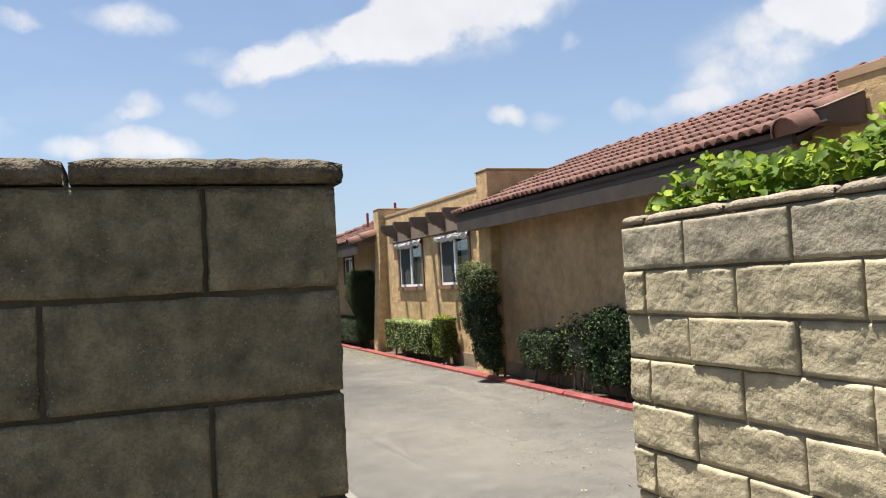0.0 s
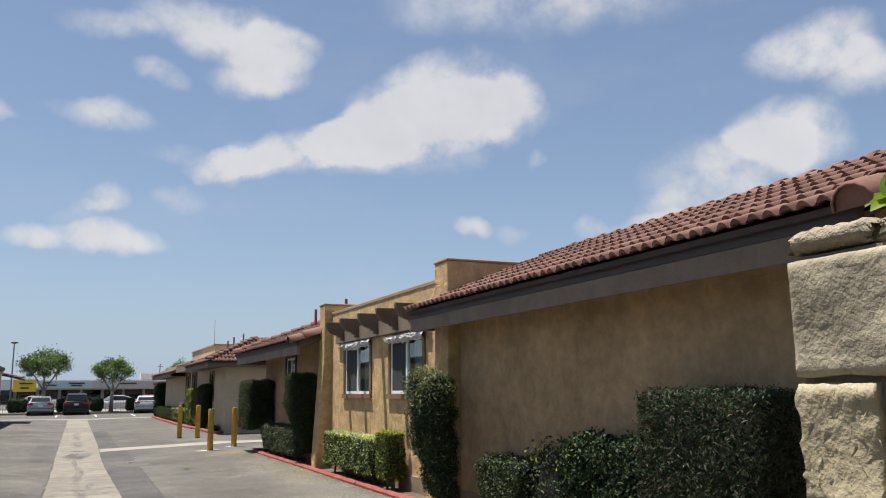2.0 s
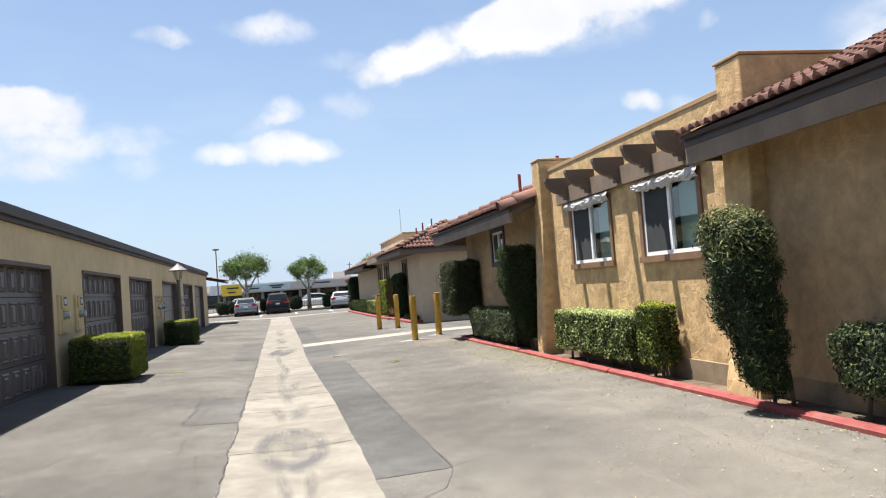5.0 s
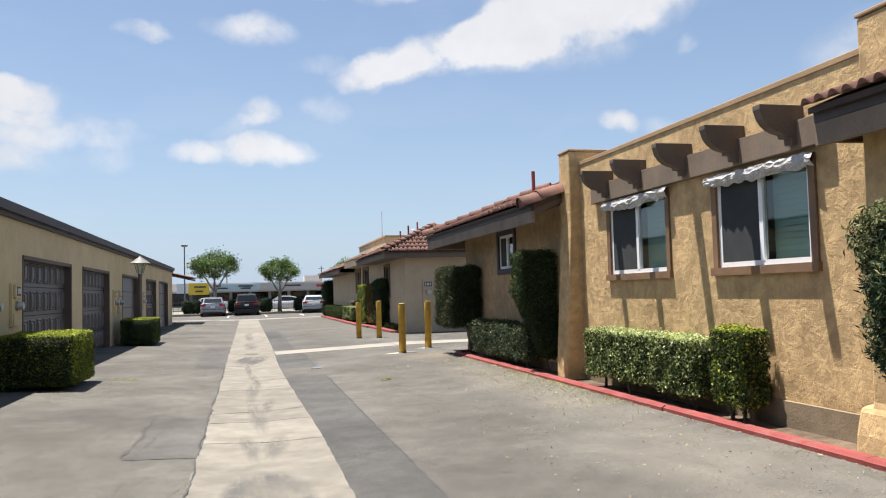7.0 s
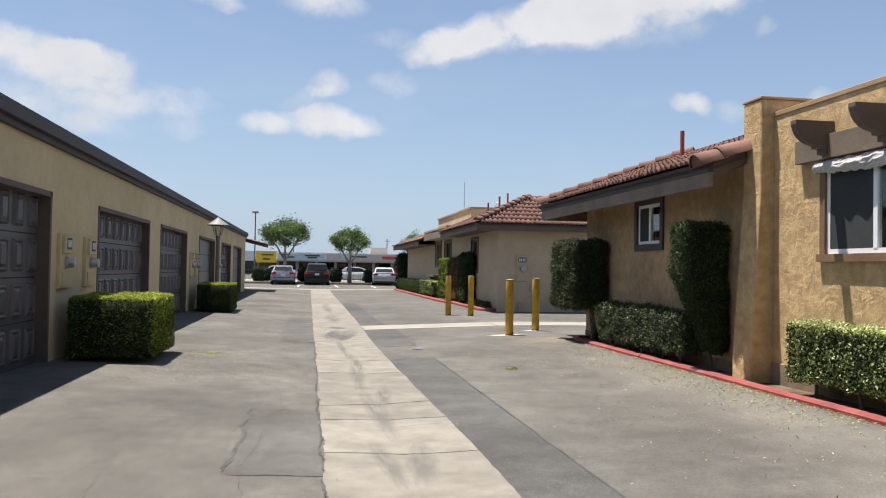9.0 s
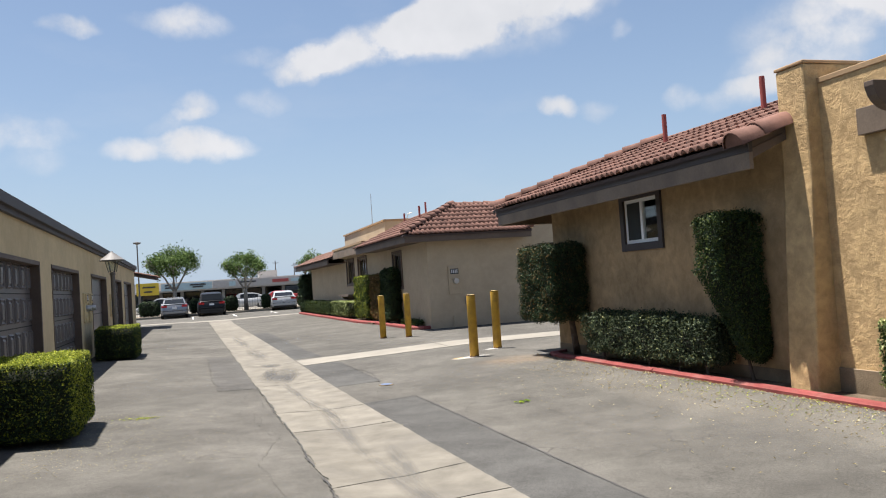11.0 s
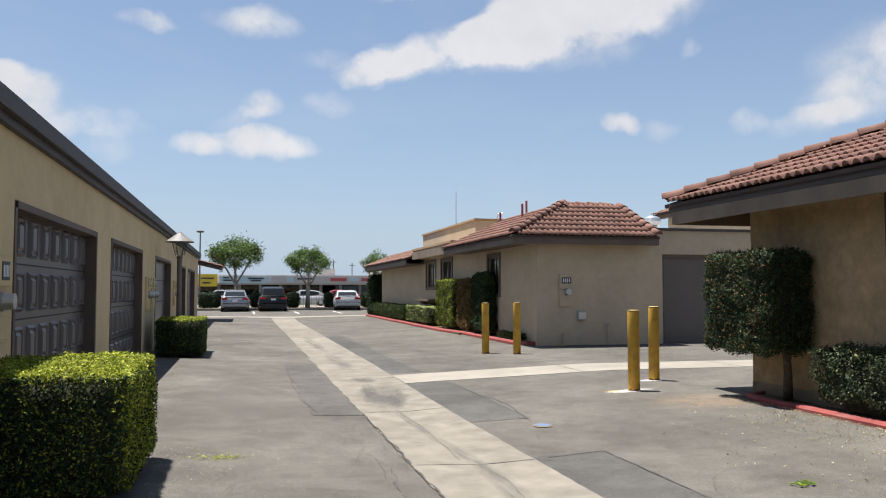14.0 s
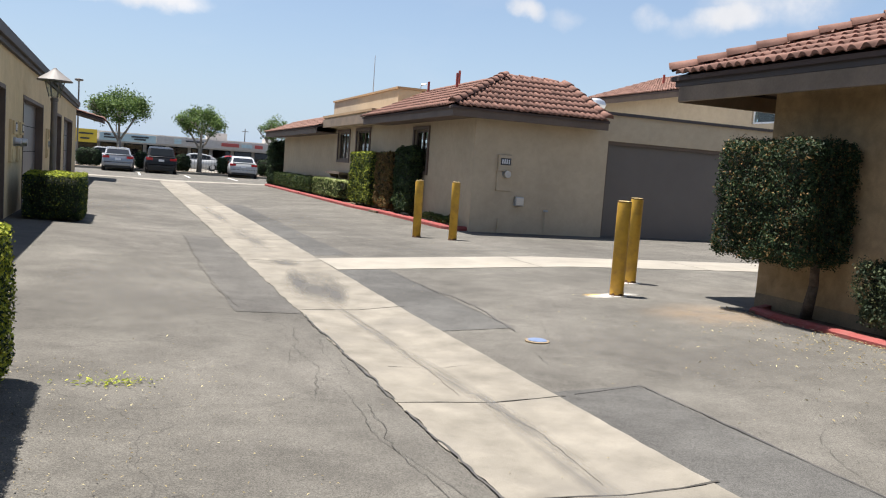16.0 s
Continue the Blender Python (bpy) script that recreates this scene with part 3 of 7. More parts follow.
class G:
    """Collects vertices and faces in world places."""

    def __init__(self):
        self.v, self.f = [], []

    def add(self, vs, fs):
        n = len(self.v)
        self.v += [tuple(p) for p in vs]
        self.f += [tuple(i + n for i in q) for q in fs]
        return self

    def box(self, x0, y0, z0, x1, y1, z1):
        x0, x1, y0, y1, z0, z1 = min(x0, x1), max(x0, x1), min(y0, y1), max(y0, y1), min(z0, z1), max(z0, z1)
        return self.add([(x, y, z) for z in (z0, z1) for y in (y0, y1) for x in (x0, x1)],
                        [(0, 2, 3, 1), (4, 5, 7, 6), (0, 1, 5, 4), (2, 6, 7, 3), (0, 4, 6, 2), (1, 3, 7, 5)])

    def prism(self, poly, axis, a, b):
        """A polygon drawn in the two other axes, pushed out along axis from a to b."""
        k = "xyz".index(axis)

        def at(p, c):
            q = list(p)
            q.insert(k, c)
            return q
        n = len(poly)
        return self.add([at(p, a) for p in poly] + [at(p, b) for p in poly],
                        [tuple(range(n))[::-1], tuple(range(n, 2 * n))] + [(i, (i + 1) % n, n + (i + 1) % n, n + i) for i in range(n)])

    def tube(self, p, q, r0, r1=None, n=10, caps=True):
        p, q, r1 = Vector(p), Vector(q), r0 if r1 is None else r1
        d = (q - p).normalized()
        s = d.orthogonal().normalized()
        t = d.cross(s)
        ring = [(math.cos(2 * math.pi * i / n), math.sin(2 * math.pi * i / n)) for i in range(n)]
        fs = [(i, (i + 1) % n, n + (i + 1) % n, n + i) for i in range(n)]
        if caps:
            fs += [tuple(range(n))[::-1], tuple(range(n, 2 * n))]
        return self.add([p + (s * a + t * b) * r0 for a, b in ring] + [q + (s * a + t * b) * r1 for a, b in ring], fs)

    def lathe(self, c, prof, n=16):
        """Rings of (radius, height) round the upright through c."""
        m = len(prof)
        vs = [(c[0] + r * math.cos(2 * math.pi * i / n), c[1] + r * math.sin(2 * math.pi * i / n), c[2] + z) for r, z in prof for i in range(n)]
        fs = [(j * n + i, j * n + (i + 1) % n, (j + 1) * n + (i + 1) % n, (j + 1) * n + i) for j in range(m - 1) for i in range(n)]
        return self.add(vs, fs + [tuple(range(n))[::-1], tuple(range((m - 1) * n, m * n))])


def link_mesh(name, g, mat, smooth=False):
    me = bpy.data.meshes.new(name)
    me.from_pydata(g.v, [], g.f)
    if mat:
        me.materials.append(mat)
    if smooth:
        me.shade_smooth()
    me.update()
    return me


def thing(name, loc, label, category, group="", kind=""):
    ob = new(name)
    ob.location = loc
    ORIGIN[ob] = Vector(loc)
    return tagged(ob, label, category, group, kind)


def part(name, g, mat, parent, label="", smooth=False, bevel=0.0):
    """One mesh, drawn in world places, as a part of parent."""
    o = ORIGIN[parent]
    g2 = G()
    g2.v, g2.f = [(x - o.x, y - o.y, z - o.z) for x, y, z in g.v], g.f
    ob = new(name, link_mesh(name, g2, mat, smooth))
    ob.parent = parent
    ORIGIN[ob] = o
    if bevel:
        md = ob.modifiers.new("edge", "BEVEL")
        md.width, md.segments, md.limit_method = bevel, 2, "ANGLE"
    return tagged(ob, label)


def piece(name, me, parent, m):
    ob = new(name, me)
    ob.parent = parent
    ob.matrix_basis = Matrix.Translation(-ORIGIN[parent]) @ m
    return ob


def solid(name, g, mat, label, category, kind="", smooth=False, bevel=0.0, loc=None, group=""):
    """A thing that is one mesh."""
    o = Vector(loc) if loc else Vector((0, 0, 0))
    g2 = G()
    g2.v, g2.f = [(x - o.x, y - o.y, z - o.z) for x, y, z in g.v], g.f
    ob = new(name, link_mesh(name, g2, mat, smooth))
    ob.location = o
    ORIGIN[ob] = o
    if bevel:
        md = ob.modifiers.new("edge", "BEVEL")
        md.width, md.segments, md.limit_method = bevel, 2, "ANGLE"
    return tagged(ob, label, category, group, kind)


def panel(axis, face, depth, a0, a1, z0, z1, holes=()):
    """A wall with openings: axis is the one that it faces along, face its front, depth its signed thickness."""
    g = G()
    As = sorted({a0, a1, *[h[0] for h in holes], *[h[1] for h in holes]})
    Zs = sorted({z0, z1, *[h[2] for h in holes], *[h[3] for h in holes]})

    def pt(a, z, c):
        return (c, a, z) if axis == "x" else (a, c, z)

    def solid_cell(i, j):
        if not (0 <= i < len(As) - 1 and 0 <= j < len(Zs) - 1):
            return False
        a, z = (As[i] + As[i + 1]) / 2, (Zs[j] + Zs[j + 1]) / 2
        return not any(h[0] < a < h[1] and h[2] < z < h[3] for h in holes)
    b = face + depth
    for i in range(len(As) - 1):
        for j in range(len(Zs) - 1):
            if not solid_cell(i, j):
                continue
            p, q, r, s = As[i], As[i + 1], Zs[j], Zs[j + 1]
            for c in (face, b):
                g.add([pt(p, r, c), pt(q, r, c), pt(q, s, c), pt(p, s, c)], [(0, 1, 2, 3)])
            for (di, dj), e in (((-1, 0), ((p, r), (p, s))), ((1, 0), ((q, r), (q, s))), ((0, -1), ((p, r), (q, r))), ((0, 1), ((p, s), (q, s)))):
                if not solid_cell(i + di, j + dj):
                    (ea, ez), (fa, fz) = e
                    g.add([pt(ea, ez, face), pt(fa, fz, face), pt(fa, fz, b), pt(ea, ez, b)], [(0, 1, 2, 3)])
    return g


# ---- ground ----
def ease(a, b, v):
    return max(0.0, min(1.0, (v - a) / (b - a)))


def gz(x, y):
    """Height of the paving: it falls from both sides to a shallow gutter."""
    xs, zs = (-2.95, 0.65, 1.26, 1.88, 5.5), (0.03, -0.10, -0.125, -0.10, 0.03)
    z = float(np.interp(x, xs, zs))
    return 0.03 + (z - 0.03) * (1 - ease(57, 66, y))


def sheet(xs, ys, lift=0.0):
    g = G()
    n = len(xs)
    g.v = [(x, y, gz(x, y) + lift) for y in ys for x in xs]
    g.f = [(j * n + i, j * n + i + 1, (j + 1) * n + i + 1, (j + 1) * n + i) for j in range(len(ys) - 1) for i in range(n - 1)]
    return g


solid("ground", sheet([-3000, -60, -2.95, 0.65, 1.26, 1.88, 5.5, 60, 3000], [-3000, -40, 0, 30, 57, 60, 63, 66, 120, 3000]), M_ASPH, "worn grey-brown asphalt driveway with cracks and stains", "driveway", "structure")


def ragged(x0, x1, y0, y1, amp, step=0.35, lift=0.004, left=1, right=1):
    """A strip along y whose long edges wander."""
    ys = list(np.arange(y0, y1, step)) + [y1]
    g = G()
    for y in ys:
        a = x0 + left * amp * noise.noise((y * 0.9, x0, 3.1)) + left * amp * 0.5 * noise.noise((y * 3.3, x0, 1.1))
        b = x1 + right * amp * noise.noise((y * 0.8, x1, 7.7)) + right * amp * 0.4 * noise.noise((y * 3.1, x1, 1.7))
        g.v += [(a, y, gz(a, y) + lift), (b, y, gz(b, y) + lift)]
    g.f = [(2 * i, 2 * i + 1, 2 * i + 3, 2 * i + 2) for i in range(len(ys) - 1)]
    return g


for x0, x1, ya, yb, am in ((1.70, 2.48, 12.2, 23.35, 0.02), (1.70, 2.50, 25.4, 29.5, 0.03), (1.70, 2.4, 31.2, 44, 0.06), (-0.02, 0.72, 26.2, 33.5, 0.05), (-0.05, 0.66, 16.05, 18.7, 0.03)):
    solid("asphalt_patch", ragged(x0, x1, ya, yb, am), M_ASPH_MID if x0 < 1 else M_ASPH_NEW, "darker newer asphalt strip laid beside the gutter", "asphalt patch", "structure")


def crack(pts, width=0.014, wander=0.035, lift=0.007, seed=0.0, mat=None):
    """A thin dark open crack along a line of plan points."""
    line = []
    for (ax, ay), (bx, by) in zip(pts, pts[1:]):
        n = max(2, int(math.hypot(bx - ax, by - ay) / 0.05))
        for i in range(n):
            k = i / n
            x, y = ax + (bx - ax) * k, ay + (by - ay) * k
            line.append(Vector((x + wander * (noise.noise((x * 2.1, y * 2.1, seed)) + 0.6 * noise.noise((x * 7, y * 7, seed)) + 0.5 * noise.noise((x * 21, y * 21, seed))), y + wander * (noise.noise((x * 2.3, y * 2.3, seed + 9)) + 0.6 * noise.noise((x * 7, y * 7, seed + 5)) + 0.5 * noise.noise((x * 21, y * 21, seed + 5))), 0)))
    g = G()
    for i, p in enumerate(line):
        d = (line[min(i + 1, len(line) - 1)] - line[max(i - 1, 0)]).normalized()
        q = Vector((-d.y, d.x, 0)) * width * (0.25 + 0.9 * abs(noise.noise((p.x * 5, p.y * 5, seed + 2))))
        for e in (p - q, p + q):
            g.v.append((e.x, e.y, gz(e.x, e.y) + lift))
    g.f = [(2 * i, 2 * i + 1, 2 * i + 3, 2 * i + 2) for i in range(len(line) - 1)]
    return solid("crack", g, mat or M_CRACK, "thin dark crack in the paving", "crack", "structure")


for k, (pts, w) in enumerate((
        ([(2.48, 12.2), (2.47, 15), (2.48, 19), (2.5, 23.35), (1.85, 23.25)], 0.018), ([(2.48, 12.2), (2.3, 11.6), (1.9, 11.2)], 0.014),
        ([(2.48, 12.25), (3.28, 12.63), (4.38, 12.64)], 0.012), ([(2.5, 29.4), (2.5, 27.8), (2.6, 26.6), (2.42, 25.2)], 0.014),
        ([(2.6, 26.6), (2.9, 25.6), (2.5, 24.7), (2.1, 24.2)], 0.008), ([(0.0, 33.5), (-0.04, 30.04), (-0.06, 28.2), (0.04, 26.4)], 0.016),
        ([(0.3, 24.9), (0.1, 24.2), (0.35, 23.6), (-0.2, 23.2), (-1.1, 23.1)], 0.007), ([(0.35, 23.6), (0.3, 22.6), (0.5, 21.6), (0.15, 20.2), (0.3, 18.4)], 0.009),
        ([(0.5, 25.0), (0.45, 24.2), (0.66, 23.5), (0.35, 23.35)], 0.007), ([(0.2, 18.6), (0.05, 16.2), (0.12, 14.0)], 0.009),
        ([(3.2, 17.2), (3.9, 16.8), (4.8, 17.1)], 0.006), ([(-1.0, 30.5), (-0.6, 28.0), (-0.9, 26.0)], 0.006), ([(2.6, 24.6), (3.2, 23.8), (3.1, 22.9)], 0.006),
        ([(0.2, 13.6), (0.3, 11), (0.1, 8)], 0.008), ([(3.4, 21), (3.3, 19.5), (3.7, 18.2)], 0.006), ([(3.0, 33.5), (3.4, 36.0), (3.0, 40)], 0.01), ([(-1.5, 14), (-0.8, 15.3), (-0.9, 17)], 0.008),
        ([(-0.06, 18.7), (-0.03, 17.1), (-0.08, 16.1)], 0.03), ([(-0.08, 16.1), (0.3, 16.03), (0.62, 16.0)], 0.012), ([(0.41, 25.5), (0.27, 24.66), (0.3, 24.1), (0.18, 23.55), (0.15, 23.27)], 0.009),
        ([(-0.75, 23.5), (-0.2, 23.35), (0.15, 23.27), (0.43, 23.2), (0.63, 23.2)], 0.009), ([(0.43, 23.2), (0.33, 22.45), (0.37, 21.9), (0.5, 21.2)], 0.012), ([(0.55, 24.4), (0.5, 23.9), (0.62, 23.5)], 0.008),
        ([(1.95, 25.3), (2.2, 24.6), (2.15, 24.0)], 0.009), ([(2.2, 24.6), (2.6, 24.2), (3.0, 23.4)], 0.008), ([(2.5, 28.55), (2.49, 27.0), (2.5, 25.4)], 0.014), ([(-1.9, 31.0), (-1.2, 30.6), (-0.1, 30.7)], 0.007),
        ([(3.0, 20.6), (3.9, 20.3), (4.6, 20.6)], 0.007), ([(2.52, 21.4), (2.9, 22.1), (3.6, 22.4)], 0.006), ([(0.58, 14.9), (0.3, 13.9), (0.42, 12.7), (0.2, 11.8)], 0.008), ([(2.7, 9.4), (3.6, 9.9), (4.9, 9.7)], 0.008))):
    crack(pts, w if k in (0, 3, 17) else w * 0.36, 0.012 if k < 2 else 0.04, seed=k * 3.7, mat=M_SEAM if k in (0, 1, 3, 17) else None)

for k, (ya, yb) in enumerate(((9.0, 12.5), (12.7, 16.0), (16.2, 19.4), (19.8, 23.1), (23.3, 26.2))):
    crack([(0.61, ya), (0.615, yb)], 0.016, 0.03, 0.0125, 70 + k * 2.3, M_SEAM)

# the concrete gutter, slab by slab
gutter = thing("gutter", (1.26, 20, -0.125), "pale concrete gutter of cracked slabs down the driveway", "gutter", kind="structure")
JOINTS = [-8.5, -5.2, -2.0, 1.2, 4.4, 7.6, 10.9, 13.95, 16.76, 18.2, 19.1, 21.68, 23.22, 26.55, 30.45, 33.6, 36.9, 40.1, 43.3, 46.6, 49.8, 53.0, 56.3, 59.4, 61.1]
SKEW = {13.95: 0.12, 19.1: 0.2, 16.76: 0.0, 26.55: 0.25, 10.9: -0.1}


def joint_y(x, y):
    """The wandering line on which two slabs meet."""
    return y + SKEW.get(y, 0.03) * (x - 1.26) + 0.05 * noise.noise((x * 1.7, y, 0.5)) + 0.02 * noise.noise((x * 7, y, 2.5))


for y0, y1 in zip(JOINTS, JOINTS[1:]):
    g = G()
    cols, rows = (0.62, 0.78, 0.94, 1.1, 1.26, 1.41, 1.57, 1.72, 1.88), 61
    for j in range(rows):
        k = j / (rows - 1)
        for x in cols:
            y = (joint_y(x, y0) + 0.006) * (1 - k) + (joint_y(x, y1) - 0.006) * k
            if x == 0.62:
                x += 0.018 * noise.noise((y * 1.3, 2.2, 0)) + 0.03 * noise.noise((y * 4.5, 4.4, 0)) + 0.022 * noise.noise((y * 11, 4.4, 0))
            elif x == 1.88:
                x += -0.03 - 0.1 * ease(17, 24, y) + 0.06 * ease(27, 33, y) + 0.015 * noise.noise((y * 1.3, 9.2, 0)) + 0.012 * noise.noise((y * 6, 9.2, 0))
            g.v.append((x, y, gz(x, y) + 0.008))
    n = len(cols)
    g.f = [(j * n + i, j * n + i + 1, (j + 1) * n + i + 1, (j + 1) * n + i) for j in range(rows - 1) for i in range(n - 1)]
    for j in (0, rows - 1):
        o = len(g.v)
        g.v += [(x, y, z - 0.06) for x, y, z in g.v[j * n:(j + 1) * n]]
        g.f += [(j * n + i, j * n + i + 1, o + i + 1, o + i) for i in range(n - 1)]
    part("slab", g, M_CONC, gutter)

for yj in JOINTS[6:18]:
    crack([(0.66, joint_y(0.66, yj)), (0.95, joint_y(0.95, yj)), (1.26, joint_y(1.26, yj)), (1.57, joint_y(1.57, yj)), (1.87, joint_y(1.87, yj))], 0.013, 0.006, 0.0105, yj)
for k, pts in enumerate(([(0.85, 24.15), (1.2, 24.1), (1.55, 24.16)], [(1.2, 23.2), (1.28, 22.6), (1.2, 21.75)], [(0.7, 17.8), (1.3, 17.85), (1.8, 17.95)], [(1.1, 26.5), (1.15, 25.2), (1.1, 23.3)])):
    crack(pts, 0.005, 0.02, 0.0105, 50 + k)
cross_gutter = thing("gutter", (8, 30.2, 0), "narrow pale concrete gutter crossing between the buildings", "gutter", kind="structure")
for k in range(8):
    x0 = 1.79 + k * 3.2
    g = G()
    xs = [x0 + 0.01, min(x0 + 1.6, 5.5) if k == 0 else x0 + 1.6, x0 + 3.19]
    xs = sorted(set(xs + ([5.5] if x0 < 5.5 < x0 + 3.19 else [])))
    for y in (29.55, 30.85):
        g.v += [(x, y, gz(x, y) + 0.006) for x in xs]
    m = len(xs)
    g.f = [(i, i + 1, m + i + 1, m + i) for i in range(m - 1)]
    for y in (29.55, 30.85):
        g.v += [(x, y, gz(x, y) - 0.05) for x in xs]
    g.f += [(i, i + 1, 2 * m + i + 1, 2 * m + i) for i in range(m - 1)]
    part("slab", g, M_CONC2, cross_gutter)
solid("concrete_strip", sheet([-14, -2.95, 0.65, 1.26, 1.88, 5.5, 30], [61.2, 62.6], 0.006), M_CONC2, "pale concrete strip crossing the entrance to the parking bays", "concrete strip", "structure")


def kerb_run(label, pts, width=0.115, top=0.062, step=3.0):
    """A painted kerb along a line of plan points, cut into lengths."""
    k = thing("kerb", (pts[0][0], pts[0][1], gz(*pts[0])), label, "kerb", kind="structure")
    for (ax, ay), (bx, by) in zip(pts, pts[1:]):
        d = Vector((bx - ax, by - ay, 0))
        ln = d.length
        n = max(1, round(ln / step))
        d.normalize()
        nr = Vector((d.y, -d.x, 0))
        for i in range(n):
            p, q = Vector((ax, ay, 0)) + d * (ln * i / n + 0.006), Vector((ax, ay, 0)) + d * (ln * (i + 1) / n - 0.006)
            j = R.uniform(-0.012, 0.012)
            g = G()
            prof = [(0, -0.1), (0, top * 0.6), (0.012, top - 0.02), (0.035, top), (width, top), (width, -0.1)]
            vs = []
            for e in (p, q):
                base = 0.03
                vs += [e + nr * (a + j) + Vector((0, 0, base + h if h > 0 else h)) for a, h in prof]
            m = len(prof)
            g.add(vs, [(a, a + 1, m + a + 1, m + a) for a in range(m - 1)] + [tuple(range(m))[::-1], tuple(range(m, 2 * m))])
            part("kerb_length", g, M_KERB, k)
    return k


kerb_run("red-painted concrete kerb along the planted bed", [(5.515, -8), (5.515, 25.3), (5.62, 25.75), (6.0, 25.95)])
kerb_run("red-painted concrete kerb along the planted bed", [(6.7, 35.95), (6.25, 36.0), (5.98, 36.4), (5.95, 41.0), (5.72, 43.5), (5.72, 61.0), (6.4, 61.6)], width=0.15, top=0.10)
g = G().box(5.58, -8, -0.1, 6.1, 25.7, 0.055)
solid("planting_bed", g, M_SOIL, "bare brown soil bed between kerb and wall", "soil bed", "structure")
g = G().box(6.08, 36.3, -0.1, 6.6, 41.4, 0.09).box(5.85, 41.4, -0.1, 6.6, 61.2, 0.09)
solid("planting_bed", g, M_SOIL, "bare brown soil bed between kerb and wall", "soil bed", "structure")


# ---- roof tiles ----
def tile_mesh(name, w=0.152, ln=0.44, mat=None):
    """One S-shaped clay tile: x across, y up the slope, z out of the roof; its butt end is thick and hollow."""
    prof = []
    for i in range(11):
        u = i / 10
        z = 0.042 * math.sin(math.pi * u / 0.7) ** 0.8 if u < 0.7 else -0.012 * math.sin(math.pi * (u - 0.7) / 0.3)
        prof.append((u * w * 1.03, max(z, -0.012)))
    g, n = G(), len(prof)
    for y, lift in ((0, 0.036), (ln, 0.002)):
        g.v += [(x, y, z + lift) for x, z in prof]
    g.f = [(i, i + 1, n + i + 1, n + i) for i in range(n - 1)]
    g.v += [(x, 0.004, z * 0.45 + 0.02) for x, z in prof]
    g.f += [(2 * n + i, 2 * n + i + 1, i + 1, i) for i in range(n - 1)]
    g.v += [(x, 0.2, z * 0.45 + 0.008) for x, z in prof]
    g.f += [(3 * n + i, 3 * n + i + 1, 2 * n + i + 1, 2 * n + i) for i in range(n - 1)]
    me = link_mesh(name, g, mat)
    me.polygons.foreach_set("use_smooth", [i < n - 1 for i in range(len(g.f))])
    return me


def barrel_mesh(name, r0, r1, ln, mat):
    """A half-round cap tile along y, wider at its lower end."""
    g, n = G(), 9
    for rr, y, lift in ((r0, 0, 0.02), (r1, ln, 0.0), (r0 - 0.018, 0, 0.02), (r1 - 0.018, ln, 0.0)):
        g.v += [(rr * math.cos(math.pi * i / (n - 1)), y, rr * math.sin(math.pi * i / (n - 1)) + lift) for i in range(n)]
    g.f = [(i, i + 1, n + i + 1, n + i) for i in range(n - 1)]
    g.f += [(2 * n + i, 2 * n + i + 1, i + 1, i) for i in range(n - 1)]
    g.f += [(n + i, n + i + 1, 3 * n + i + 1, 3 * n + i) for i in range(n - 1)]
    # mortar that stops the lower end
    o = len(g.v)
    g.v += [((r0 - 0.015) * math.cos(math.pi * i / (n - 1)), 0.025, (r0 - 0.015) * math.sin(math.pi * i / (n - 1)) + 0.018) for i in range(n)]
    g.f.append(tuple(range(o, o + n))[::-1])
    return link_mesh(name, g, mat, True)


TILE = tile_mesh("tile", mat=M_TILE)
CAP = barrel_mesh("ridge_tile", 0.105, 0.085, 0.40, M_TILE)
RAKE = barrel_mesh("rake_tile", 0.165, 0.14, 0.46, M_TILE)


def frame_axes(o, u, v):
    """A pose whose x runs along u and y along v."""
    u, v = Vector(u).normalized(), Vector(v).normalized()
    n = u.cross(v).normalized()
    m = Matrix((u, v, n)).transposed().to_4x4()
    m.translation = o
    return m


def inside(p, poly):
    c, j = False, len(poly) - 1
    for i in range(len(poly)):
        (xi, yi), (xj, yj) = poly[i], poly[j]
        if (yi > p[1]) != (yj > p[1]) and p[0] < (xj - xi) * (p[1] - yi) / (yj - yi) + xi:
            c = not c
        j = i
    return c


def tile_slope(roof, corner, u, v, poly, singles=300, w=0.152, expo=0.355):
    """Tiles a slope: corner is its lower left (seen from outside), u along the eave, v up the slope, poly its outline in (u, v) metres."""
    u, v = Vector(u).normalized(), Vector(v).normalized()
    base = frame_axes(Vector(corner), u, v)
    umax, vmax = max(p[0] for p in poly), max(p[1] for p in poly)
    umin = min(p[0] for p in poly)
    made, rest = 0, G()
    for j in range(int(math.ceil(vmax / expo))):
        for i in range(int(math.floor(umin / w)) - 1, int(math.ceil(umax / w)) + 1):
            c = ((i + 0.5) * w, (j + 0.45) * expo)
            if not inside(c, poly):
                continue
            jig = R.uniform(-0.012, 0.012)
            m = base @ Matrix.Translation((i * w, j * expo - 0.04 + jig, 0.012 + R.uniform(0, 0.006))) @ Matrix.Rotation(R.uniform(-0.012, 0.012), 4, "Z")
            if made < singles:
                piece("tile", TILE, roof, m)
                made += 1
            else:
                vs = [m @ vtx.co for vtx in TILE.vertices]
                rest.add(vs, [tuple(pl.vertices) for pl in TILE.polygons])
    if rest.v:
        st = part("tile_field", rest, M_TILEJ, roof)
        tagged(st, kind="stuff")


